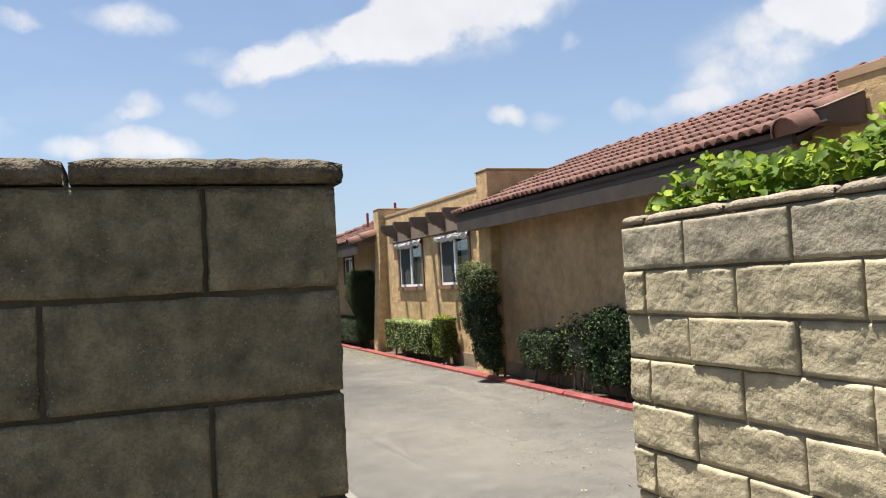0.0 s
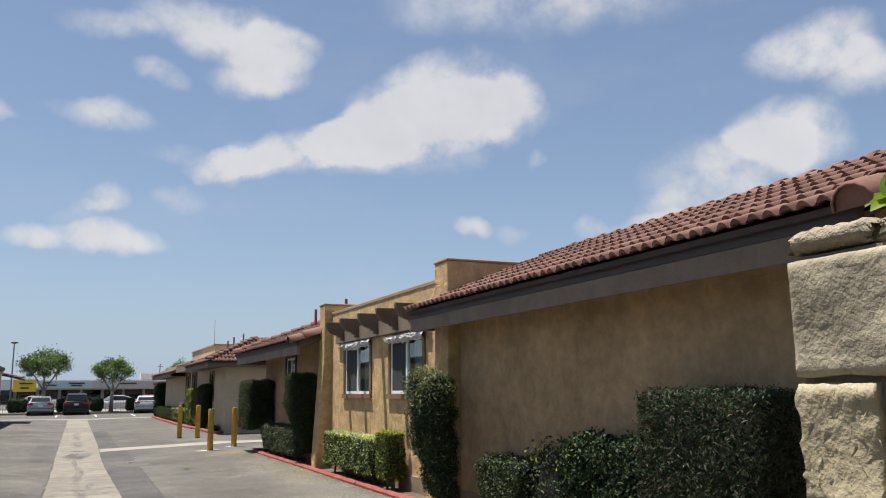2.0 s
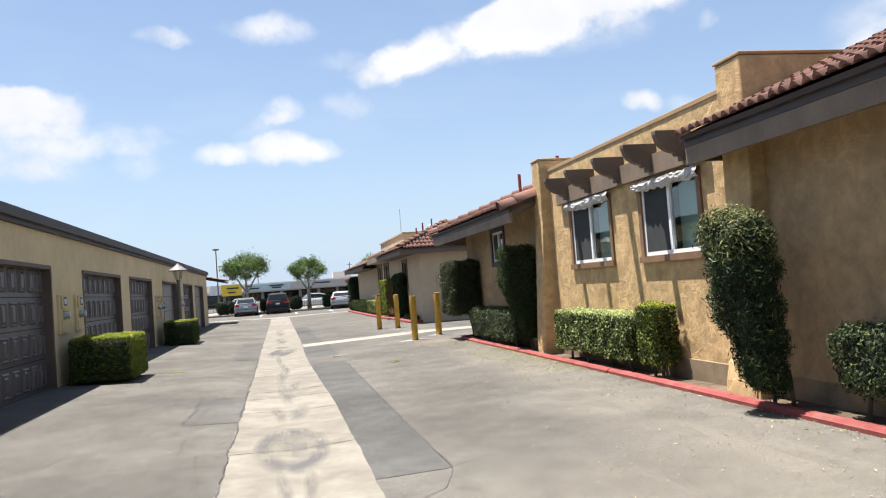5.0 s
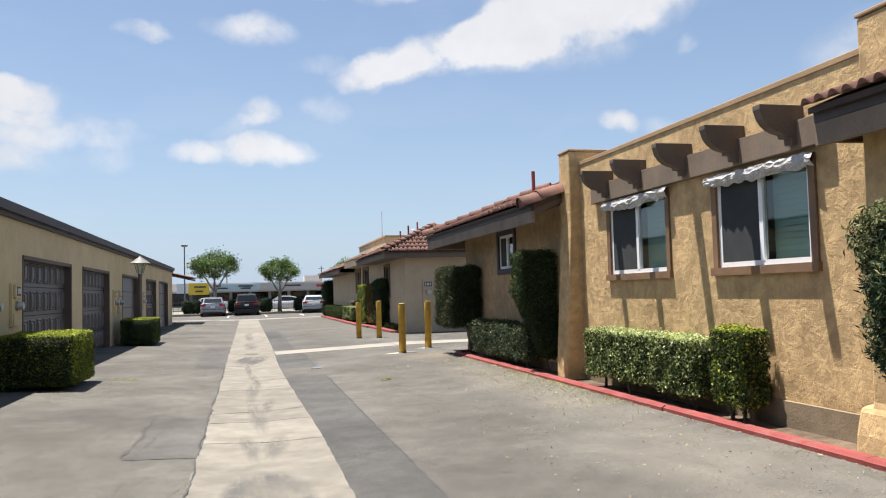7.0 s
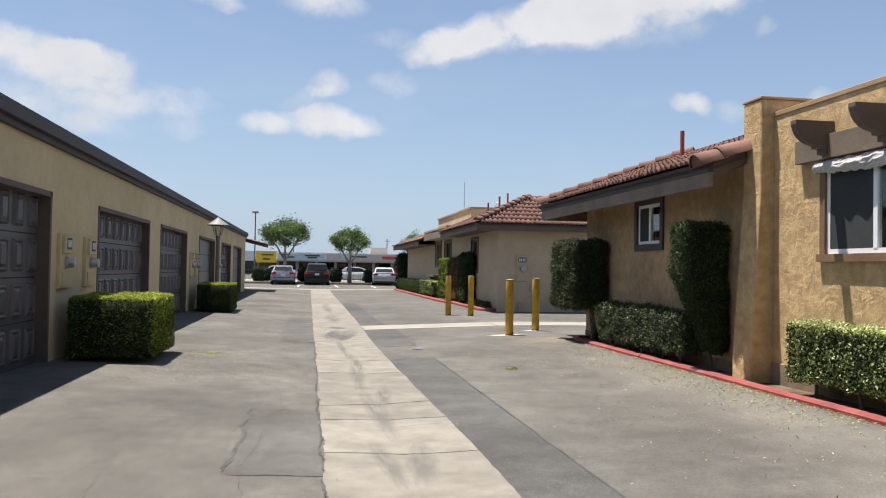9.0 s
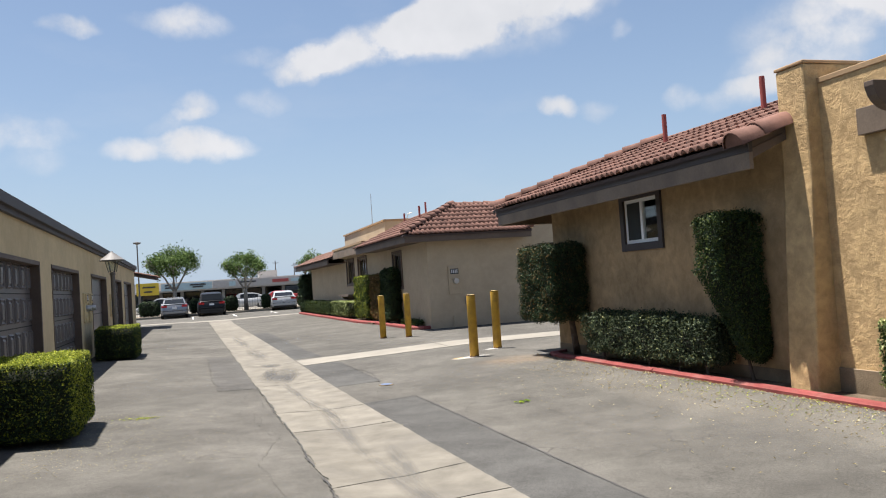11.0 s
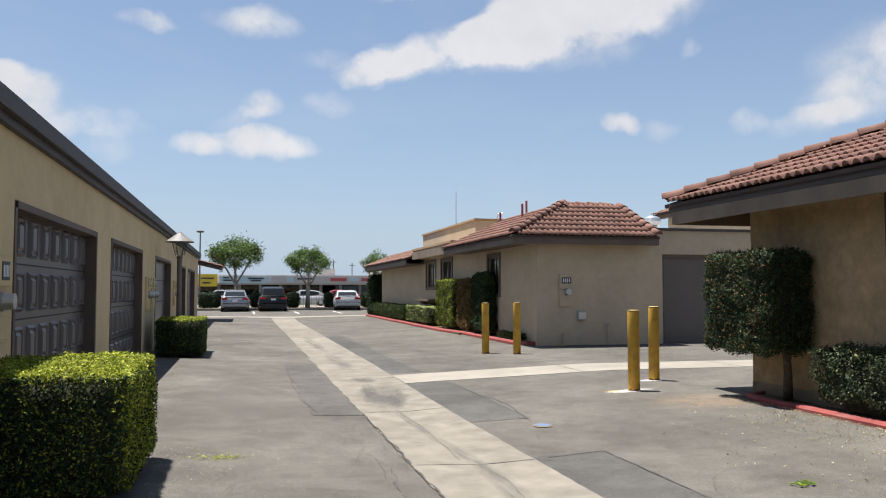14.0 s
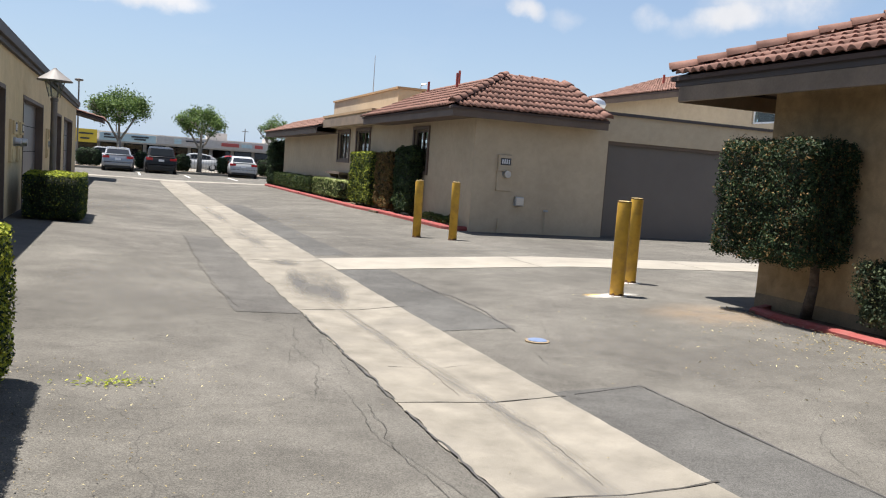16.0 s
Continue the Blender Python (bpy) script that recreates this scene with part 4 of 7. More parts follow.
def cap_line(roof, p, q, me=None, expo=0.34, lift=0.03):
    """Half-round tiles from the low end p to the high end q."""
    p, q = Vector(p), Vector(q)
    d = (q - p).normalized()
    u = d.cross(Vector((0, 0, 1))).normalized()
    for i in range(int((q - p).length / expo)):
        o = p + d * (i * expo) + Vector((0, 0, lift))
        piece("ridge_tile", me or CAP, roof, frame_axes(o, u, d) @ Matrix.Rotation(R.uniform(-0.02, 0.02), 4, "Y"))


# ---- long building on the driveway's planted side ----
EAVE_X, EAVE_Z, RIDGE_X, RIDGE_Z = 5.42, 2.77, 7.6, 3.66
SL = (RIDGE_Z - EAVE_Z) / (RIDGE_X - EAVE_X)
WX = 6.0
house = thing("apartment_building", (6, 10, 0), "single-storey ochre stucco building with red tile roofs", "building")
W1, W2 = (16.84, 18.38, 1.58, 2.52), (14.26, 15.74, 1.58, 2.50)
SW = (22.58, 23.50, 1.82, 2.47)
NW1, NW2 = (1.2, 2.7, 1.58, 2.50), (3.4, 4.9, 1.58, 2.50)
part("wall", panel("x", WX, 0.2, 13.1, 19.6, -0.1, 3.25, [W1, W2]), M_STUC, house)
# Bays under the eaves take the ochre with shade put into its colour.
part("wall", panel("x", WX, 0.2, 5.8, 13.1, -0.1, 2.95), M_STUC_SHADED, house)
part("wall", panel("x", WX, 0.2, -8.0, 5.8, -0.1, 3.195, [NW1, NW2]), M_STUC, house)
part("wall", panel("x", WX, 0.2, 19.6, 26.1, -0.1, 2.95, [SW]), M_STUC_SHADED, house)
part("wall", panel("y", 26.1, -0.2, 6.2, 16.0, -0.1, 2.95), M_STUC_SHADED, house)
part("wall", panel("x", 16.0, -0.2, -8.0, 25.9, -0.1, 3.25), M_STUC, house)
part("wall", panel("y", -8.0, 0.2, 6.2, 15.8, -0.1, 3.25), M_STUC, house)
part("flat_roof", G().box(6.2, -7.8, 3.0, 15.8, 25.9, 3.06), M_ROOFFLAT, house)
part("plinth", G().box(5.97, 13.4, -0.1, 6.0, 19.4, 0.30), M_PLINTH, house, bevel=0.005)
part("plinth", G().box(5.985, 5.85, -0.1, 6.0, 12.9, 0.27), M_PLINTH, house)
part("plinth", G().box(5.985, 20.0, -0.1, 6.0, 26.09, 0.20), M_PLINTH, house)
part("parapet_cap", G().box(5.988, 13.45, 3.25, 6.24, 19.4, 3.31), M_CAP, house, bevel=0.008)
part("parapet_cap", G().prism([(5.988, 3.195), (5.988, 3.27), (6.26, 3.27), (6.26, 3.195)], "y", -8.0, 5.8), M_CAP, house, "tan sheet cap on the parapet")


def fin(y0, y1, front, foot, top, back, flare=0.0):
    """A stucco fin: battered in front, with a block that rises through the roof."""
    g = G()
    poly = [(foot - flare, -0.1), (foot - 0.6 * flare, 0.3), (foot + 0.01, 0.46), (front, 2.35), (front, top), (back, top), (back, 2.6), (6.05, 2.6), (6.05, -0.1)]
    g.prism(poly, "y", y0, y1)
    part("buttress", g, M_STUC, house, bevel=0.025)
    if flare:
        part("buttress_foot", G().prism([(foot - 0.1, -0.1), (foot - 0.07, 0.2), (foot - 0.02, 0.42), (5.995, 0.44), (5.995, -0.1)], "y", y0 + 0.03, y1 + 0.12), M_STUC, house, bevel=0.05)
    part("parapet_cap", G().box(front - 0.01, y0 - 0.01, top, back + 0.02, y1 + 0.01, top + 0.035), M_CAP, house, bevel=0.01)


fin(12.92, 13.4, 5.82, 5.78, 3.48, 7.7, 0.06)
fin(19.40, 19.82, 5.83, 5.70, 3.47, 7.7)


def fascia(y0, y1, x=EAVE_X, z=EAVE_Z, open_end=True):
    """Board and soffit under an eave along y."""
    part("fascia", G().box(x + 0.05, y0, z - 0.30, x + 0.10, y1, z - 0.12), M_LEDGER, house, bevel=0.004)
    part("gutter_board", G().box(x + 0.046, y0, z - 0.118, x + 0.10, y1, z + 0.01), M_TRIM, house, bevel=0.003)
    k = SL * (WX - x - 0.1)
    g = G().add([(x + 0.10, y0, z - 0.10), (x + 0.10, y1, z - 0.10), (WX, y1, z - 0.10 + k), (WX, y0, z - 0.10 + k),
                 (x + 0.10, y0, z - 0.06), (x + 0.10, y1, z - 0.06), (WX, y1, z - 0.06 + k), (WX, y0, z - 0.06 + k)],
                [(0, 1, 2, 3), (7, 6, 5, 4), (0, 4, 5, 1), (2, 6, 7, 3), (0, 3, 7, 4), (1, 5, 6, 2)])
    part("soffit", g, M_WOOD, house)
    for n in range(int((y1 - y0) / 0.61)):
        yr = y0 + 0.3 + n * 0.61
        part("rafter", G().prism([(x + 0.10, z - 0.22), (WX, z - 0.22 + k), (WX, z - 0.10 + k), (x + 0.10, z - 0.10)], "y", yr, yr + 0.045), M_WOOD, house)


def slab_roof(name, pts, th=0.05):
    """The deck under the tiles: a flat polygon with thickness."""
    n = len(pts)
    g = G().add([Vector(p) for p in pts] + [Vector(p) - Vector((0, 0, th)) for p in pts], [tuple(range(n)), tuple(range(n, 2 * n))[::-1]] + [(i, n + i, n + (i + 1) % n, (i + 1) % n) for i in range(n)])
    return part(name, g, M_UNDER, house)


# first tiled bay
y0, y1 = 5.82, 13.5
roof_a = slab_roof("roof", [(EAVE_X, y0, EAVE_Z), (EAVE_X, y1, EAVE_Z), (5.84, y1, EAVE_Z + SL * 0.42), (5.84, 12.95, EAVE_Z + SL * 0.42), (RIDGE_X, 12.95, RIDGE_Z), (RIDGE_X, y0, RIDGE_Z)])
ln = math.hypot(RIDGE_X - EAVE_X, RIDGE_Z - EAVE_Z)
upv = Vector((RIDGE_X - EAVE_X, 0, RIDGE_Z - EAVE_Z)).normalized()
L1 = y1 - y0
tile_slope(roof_a, (EAVE_X, y1, EAVE_Z), (0, -1, 0), upv, [(0, 0), (L1, 0), (L1, ln), (0.56, ln), (0.56, 0.5), (0, 0.5)])
cap_line(roof_a, (EAVE_X - 0.10, y0 - 0.1, EAVE_Z - 0.03), (5.99, y0 - 0.1, EAVE_Z + SL * 0.6), RAKE, 0.32, -0.06)
cap_line(roof_a, (RIDGE_X + 0.02, y0, RIDGE_Z + 0.02), (RIDGE_X + 0.02, 12.9, RIDGE_Z + 0.021), CAP, 0.36, -0.045)
part("rake_box", G().prism([(5.54, 2.78), (5.985, 2.78), (5.985, 3.05), (5.54, 2.905)], "y", 5.5, 5.70), M_WOOD, house, "dark boxed rake end", bevel=0.005)
part("rake_flashing", G().prism([(5.52, 2.90), (5.985, 3.055), (5.985, 3.061), (5.52, 2.906)], "y", 5.49, 5.72), M_LEDGER, house)
part("rake_board", G().box(EAVE_X + 0.1, y1 - 0.05, EAVE_Z - 0.27, WX, y1, EAVE_Z - 0.02), M_WOOD, house, bevel=0.004)
fascia(y0, y1)
part("parapet_return", G().box(6.2, 5.62, 3.06, 7.6, 5.8, 3.2), M_STUC, house)
part("roof_back", G().box(RIDGE_X, y0, 3.05, RIDGE_X + 0.1, 12.95, RIDGE_Z - 0.01), M_STUC, house)

# second tiled bay, hipped at its end
HX, HY = 5.27, 27.15
EZ2 = 2.72
s2 = (3.60 - EZ2) / (RIDGE_X - HX)
HD = RIDGE_X - HX
RZ2 = 3.60
y2 = 19.70
roof_b = slab_roof("roof", [(HX, y2, EZ2), (HX, HY, EZ2), (RIDGE_X, HY - HD, RZ2), (RIDGE_X, 19.84, RZ2), (5.81, 19.84, EZ2 + s2 * (5.81 - HX)), (5.81, y2, EZ2 + s2 * (5.81 - HX))])
ln2 = math.hypot(HD, RZ2 - EZ2)
up2 = Vector((HD, 0, RZ2 - EZ2)).normalized()
L2 = HY - y2
tile_slope(roof_b, (HX, HY, EZ2), (0, -1, 0), up2, [(0, 0), (L2, 0), (L2, 0.56), (L2 - 0.14, 0.56), (L2 - 0.14, ln2), (HD, ln2)])
cap_line(roof_b, (HX, HY, EZ2 + 0.03), (RIDGE_X, HY - HD, RZ2 + 0.03))
cap_line(roof_b, (RIDGE_X + 0.02, 19.86, RZ2 + 0.02), (RIDGE_X + 0.02, HY - HD, RZ2 + 0.021), CAP, 0.36, -0.09)
cap_line(roof_b, (HX - 0.10, y2 + 0.04, EZ2 - 0.03), (5.82, y2 + 0.04, EZ2 + s2 * 0.55), RAKE, 0.31, -0.05)
part("rake_board", G().prism([(HX + 0.08, EZ2 - 0.2), (5.825, EZ2 + s2 * 0.55 - 0.2), (5.825, EZ2 + s2 * 0.55 + 0.02), (HX + 0.08, EZ2 + 0.02)], "y", y2 + 0.02, y2 + 0.07), M_WOOD, house)
roof_c = slab_roof("roof", [(HX, HY, EZ2), (12.0, HY, EZ2), (12.0, HY - HD, RZ2), (RIDGE_X, HY - HD, RZ2)])
upn = Vector((0, -HD, RZ2 - EZ2)).normalized()
tile_slope(roof_c, (12.0, HY, EZ2), (-1, 0, 0), upn, [(0, 0), (12.0 - HX, 0), (12.0 - RIDGE_X, ln2), (0, ln2)], singles=0)
part("fascia", G().box(HX + 0.05, y2, EZ2 - 0.30, HX + 0.10, HY - 0.12, EZ2 - 0.12), M_LEDGER, house, bevel=0.004)
part("gutter_board", G().box(HX + 0.046, y2, EZ2 - 0.118, HX + 0.10, HY - 0.046, EZ2 + 0.01), M_TRIM, house, bevel=0.003)
part("fascia", G().box(HX + 0.12, HY - 0.10, EZ2 - 0.30, 12.0, HY - 0.05, EZ2 - 0.12), M_LEDGER, house, bevel=0.004)
part("gutter_board", G().box(HX + 0.10, HY - 0.10, EZ2 - 0.118, 12.0, HY - 0.046, EZ2 + 0.01), M_TRIM, house, bevel=0.003)
kx, ky = s2 * (WX - HX - 0.1), s2 * (HY - 26.2)
part("soffit", G().add([(HX + 0.10, y2, EZ2 - 0.08), (HX + 0.10, HY - 0.1, EZ2 - 0.08), (WX, 26.1, EZ2 - 0.08 + kx), (WX, 19.84, EZ2 - 0.08 + kx), (5.81, 19.84, EZ2 - 0.08 + kx * 0.7), (5.81, y2, EZ2 - 0.08 + kx * 0.7)], [(0, 1, 2, 3, 4, 5)]), M_WOOD, house)
part("soffit", G().add([(HX + 0.10, HY - 0.1, EZ2 - 0.08), (12.0, HY - 0.1, EZ2 - 0.08), (12.0, 26.1, EZ2 - 0.08 + ky), (WX, 26.1, EZ2 - 0.08 + kx)], [(0, 1, 2, 3)]), M_WOOD, house)
for n in range(10):
    yr = y2 + 0.3 + n * 0.61
    part("rafter", G().prism([(HX + 0.10, EZ2 - 0.2), (WX, EZ2 - 0.2 + kx), (WX, EZ2 - 0.08 + kx), (HX + 0.10, EZ2 - 0.08)], "y", yr, yr + 0.045), M_WOOD, house)
part("hip_rafter", G().add([(HX + 0.10, HY - 0.14, EZ2 - 0.24), (HX + 0.14, HY - 0.1, EZ2 - 0.24), (WX + 0.03, 26.12, EZ2 - 0.24 + kx), (WX, 26.09, EZ2 - 0.24 + kx), (HX + 0.10, HY - 0.14, EZ2 - 0.08), (HX + 0.14, HY - 0.1, EZ2 - 0.08), (WX + 0.03, 26.12, EZ2 - 0.08 + kx), (WX, 26.09, EZ2 - 0.08 + kx)],
                               [(0, 1, 2, 3), (7, 6, 5, 4), (0, 4, 5, 1), (1, 5, 6, 2), (2, 6, 7, 3), (3, 7, 4, 0)]), M_WOOD, house)
part("roof_back", G().box(RIDGE_X + 0.0, 19.84, 3.05, RIDGE_X + 0.1, HY - HD, RZ2 - 0.02), M_STUC, house)

# ledger and shaped rafter tails over the windows
for ya, yb, tails in ((13.95, 18.85, (18.25, 17.3, 16.2, 15.2, 14.3)), (-0.2, 5.3, (4.47, 3.5, 2.55, 1.6, 0.65))):
    part("ledger_board", G().box(5.92, ya, 2.60, 6.0, yb, 2.86), M_LEDGER, house, bevel=0.005)
    for yc in tails:
        prof = [(6.0, 3.0), (5.55, 3.0), (5.55, 2.955)] + [(5.84 - 0.28 * math.cos(a), 2.95 - 0.22 * math.sin(a)) for a in [radians(q) for q in (8, 22, 36, 50, 64, 80)]] + [(5.80, 2.70), (5.86, 2.70), (5.86, 2.64), (6.0, 2.64)]
        part("rafter_tail", G().prism(prof, "y", yc, yc + 0.11), M_WOOD, house, bevel=0.006)


def slider(hole, blinds=True):
    """A white two-pane sliding window in an opening of the wall, with its trim, blinds and a dark sheet as the room's
    shade.
    """
    a0, a1, z0, z1 = hole
    win = part("window", G().box(6.005, a0, z0, 6.055, a0 + 0.05, z1).box(6.005, a1 - 0.05, z0, 6.055, a1, z1).box(6.005, a0 + 0.05, z0, 6.055, a1 - 0.05, z0 + 0.05).box(6.005, a0 + 0.05, z1 - 0.05, 6.055, a1 - 0.05, z1), M_VINYL, house, "white vinyl sliding window frame")
    mid = (a0 + a1) / 2
    part("mullion", G().box(6.0, mid - 0.03, z0 + 0.05, 6.05, mid + 0.03, z1 - 0.05), M_VINYL, win)
    for p, q in ((a0 + 0.05, mid - 0.03), (mid + 0.03, a1 - 0.05)):
        part("pane", G().box(6.025, p, z0 + 0.05, 6.031, q, z1 - 0.05), M_GLASS, win).visible_shadow = False
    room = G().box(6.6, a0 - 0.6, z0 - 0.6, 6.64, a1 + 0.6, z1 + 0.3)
    # The dimness of the room is put into this sheet's colour.
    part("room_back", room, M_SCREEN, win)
    g = G()
    z = z0 + 0.06
    while z < z1 - 0.05:
        g.prism([(6.130, z), (6.146, z + 0.066), (6.150, z + 0.065), (6.134, z - 0.001)], "y", a0 + 0.05, mid - 0.02)
        z += 0.062
    if blinds:
        part("blind", g, M_BLIND, win, "pale slatted blind coloured with the pane's green reflection")
    part("insect_screen", G().box(6.010, mid + 0.03, z0 + 0.05, 6.013, a1 - 0.05, z1 - 0.05), M_SCREEN, win)
    return win


for h in (W1, W2, NW1, NW2):
    w = slider(h)
    for a, b in ((h[0] - 0.09, h[0] - 0.002), (h[1] + 0.002, h[1] + 0.09)):
        part("trim_board", G().box(5.975, a, h[2] - 0.002, 6.02, b, h[3] + 0.05), M_WTRIM, w)
    part("window_sill", G().box(5.95, h[0] - 0.11, h[2] - 0.085, 6.03, h[1] + 0.11, h[2] - 0.002), M_WTRIM, w)
w = slider(SW, False)
for a, b, c, d in ((SW[0] - 0.105, SW[0] - 0.002, SW[2] - 0.11, SW[3] + 0.11), (SW[1] + 0.002, SW[1] + 0.105, SW[2] - 0.11, SW[3] + 0.11), (SW[0], SW[1], SW[3] + 0.002, SW[3] + 0.11), (SW[0], SW[1], SW[2] - 0.11, SW[2] - 0.002)):
    part("trim_board", G().box(5.965, a, c, 6.02, b, d), M_TRIM, w)


def sheeting(hole):
    """Crumpled clear plastic bunched along the head of a window."""
    a0, a1, z0, z1 = hole
    g, nu, nv = G(), 40, 9
    for j in range(nv):
        for i in range(nu):
            a = a0 - 0.13 + (a1 - a0 + 0.26) * i / (nu - 1)
            t = j / (nv - 1)
            sag = 0.05 * noise.noise((a * 2.3, 0, z1)) + 0.03 * noise.noise((a * 8, 1, z1))
            z = z1 + 0.06 - (0.13 + sag) * t + 0.02 * noise.noise((a * 9, t * 4, 5))
            x = 5.955 - 0.035 * math.sin(math.pi * t) - 0.045 * abs(noise.noise((a * 7, t * 5, z1 * 3)))
            g.v.append((x, a, z))
    g.f = [(j * nu + i, j * nu + i + 1, (j + 1) * nu + i + 1, (j + 1) * nu + i) for j in range(nv - 1) for i in range(nu - 1)]
    ob = solid("plastic_sheet", g, M_SHEET, "crumpled whitish plastic sheet taped along the window head", "plastic sheet", loc=(5.95, (a0 + a1) / 2, z1))
    md = ob.modifiers.new("thick", "SOLIDIFY")
    md.thickness = 0.003


sheeting(W1)
sheeting(W2)
solid("vent_pipe", G().tube((6.9, 21.33, 3.25), (6.9, 21.33, 3.84), 0.036, n=12), M_REDPIPE, "red-painted vent pipe standing out of the tile roof", "vent pipe", loc=(6.9, 21.33, 3.25))
pipe = solid("vent_pipe", G().tube((6.68, 23.3, 3.28), (6.68, 23.3, 3.76), 0.036, n=12), M_REDPIPE, "red-painted vent pipe standing out of the tile roof", "vent pipe", loc=(6.68, 23.3, 3.28))

# ---- second building beyond the crossing ----
BY = 35.9
b2 = thing("apartment_building", (8, 40, 0), "single-storey beige stucco building with hipped red tile roof", "building")
BX = 6.45
BW = [(39.0, 40.1, 1.35, 2.45), (44.6, 46.2, 1.55, 2.55), (47.2, 48.8, 1.55, 2.55)]
part("wall", panel("x", BX, 0.2, BY, 60.0, -0.1, 2.85, BW), M_STUC2, b2)
part("wall", panel("y", BY, 0.2, BX + 0.2, 10.0, -0.1, 2.85), M_STUC2, b2)
part("wall", panel("y", 36.15, 0.2, 10.0, 26.0, -0.1, 3.06, [(10.15, 15.0, -0.1, 2.42)]), M_STUC2, b2)
part("wall", panel("y", 60.0, -0.2, BX + 0.2, 20.0, -0.1, 2.85), M_STUC2, b2)
part("parapet_cap", G().box(9.9, 36.08, 3.06, 26.0, 36.4, 3.13), M_TRIM, b2)
part("flat_roof", G().box(BX + 0.2, 36.4, 3.0, 25.8, 59.8, 3.05), M_ROOFFLAT, b2)
gd = part("garage_door", G().box(10.15, 36.28, 0.03, 15.0, 36.32, 2.42), M_GDOOR2, b2, "plain brown sectional garage door")
part("door_frame", G().box(10.15, 36.2, 0.03, 10.22, 36.28, 2.42).box(10.22, 36.2, 2.34, 15.0, 36.28, 2.42), M_WOOD, gd)

E2X, E2Y, E2Z = 5.62, 35.35, 2.82
R2X, R2Z = 7.95, 3.88
D2 = R2X - E2X
lnb = math.hypot(D2, R2Z - E2Z)


def deck2(pts, th=0.05):
    n = len(pts)
    g = G().add([Vector(p) for p in pts] + [Vector(p) - Vector((0, 0, th)) for p in pts], [tuple(range(n)), tuple(range(n, 2 * n))[::-1]] + [(i, n + i, n + (i + 1) % n, (i + 1) % n) for i in range(n)])
    return part("roof", g, M_UNDER, b2)


RE = 9.65
rs = deck2([(E2X, E2Y, E2Z), (RE, E2Y, E2Z), (RE, E2Y + D2, R2Z), (R2X, E2Y + D2, R2Z)])
tile_slope(rs, (E2X, E2Y, E2Z), (1, 0, 0), (0, D2, R2Z - E2Z), [(0, 0), (RE - E2X, 0), (RE - E2X - 0.1, lnb), (D2, lnb)])
cap_line(rs, (E2X, E2Y, E2Z + 0.03), (R2X, E2Y + D2, R2Z + 0.03))
cap_line(rs, (RE - 0.02, E2Y, E2Z + 0.02), (RE - 0.1, E2Y + D2, R2Z + 0.02))
cap_line(rs, (R2X, E2Y + D2, R2Z + 0.02), (RE - 0.1, E2Y + D2, R2Z + 0.021), CAP, 0.36, -0.05)
YW = 42.7
rw = deck2([(E2X, YW, E2Z), (E2X, E2Y, E2Z), (R2X, E2Y + D2, R2Z), (R2X, YW, R2Z)])
tile_slope(rw, (E2X, YW, E2Z), (0, -1, 0), (D2, 0, R2Z - E2Z), [(0, 0), (YW - E2Y, 0), (YW - E2Y - D2, lnb), (0, lnb)])
part("fascia", G().box(E2X + 0.04, E2Y + 0.04, E2Z - 0.21, RE, E2Y + 0.09, E2Z - 0.01), M_WOOD, b2, bevel=0.004)
part("fascia", G().box(E2X + 0.04, E2Y + 0.09, E2Z - 0.21, E2X + 0.09, YW, E2Z - 0.01), M_WOOD, b2, bevel=0.004)
part("soffit", G().box(E2X + 0.09, E2Y + 0.09, E2Z - 0.17, RE, BY, E2Z - 0.14), M_WOOD, b2)
part("soffit", G().box(E2X + 0.09, BY, E2Z - 0.17, BX, YW, E2Z - 0.14), M_WOOD, b2)
part("roof_back", G().box(RE - 0.1, E2Y + 0.6, 2.8, RE - 0.06, E2Y + D2, E2Z + 0.25), M_STUC2, b2)
part("roof_back", G().box(R2X, E2Y + D2, 3.05, RE - 0.06, E2Y + D2 + 0.1, R2Z - 0.02), M_STUC2, b2)
part("roof_back", G().box(R2X, E2Y + D2 + 0.1, 3.05, R2X + 0.1, YW, R2Z - 0.02), M_STUC2, b2)
# flat-topped bay with a brown fascia, then a lower tiled eave
part("bay_parapet", G().box(5.95, YW + 0.02, 2.72, 8.6, 49.2, 3.05), M_STUC2, b2, bevel=0.01)
part("parapet_cap", G().box(5.9, YW - 0.02, 3.05, 8.65, 49.25, 3.13), M_CAP, b2)
part("fascia", G().box(5.90, YW + 0.02, 2.70, 5.95, 49.2, 2.98), M_LEDGER, b2)
part("upper_parapet", G().box(7.2, 44.2, 3.05, 14.0, 53.0, 3.95), M_STUC2, b2, bevel=0.01)
part("parapet_cap", G().box(7.15, 44.15, 3.95, 14.05, 53.05, 4.02), M_CAP, b2)
rl = deck2([(5.6, 60.9, 2.72), (5.6, 49.2, 2.72), (7.2, 49.2, 3.36), (7.2, 60.9, 3.36)])
tile_slope(rl, (5.6, 60.9, 2.72), (0, -1, 0), (1.6, 0, 0.64), [(0, 0), (11.7, 0), (11.7, 1.7), (0, 1.7)], singles=0)
part("fascia", G().box(5.64, 49.2, 2.48, 5.69, 60.9, 2.71), M_WOOD, b2)
part("soffit", G().box(5.69, 49.2, 2.52, BX, 60.9, 2.55), M_WOOD, b2)
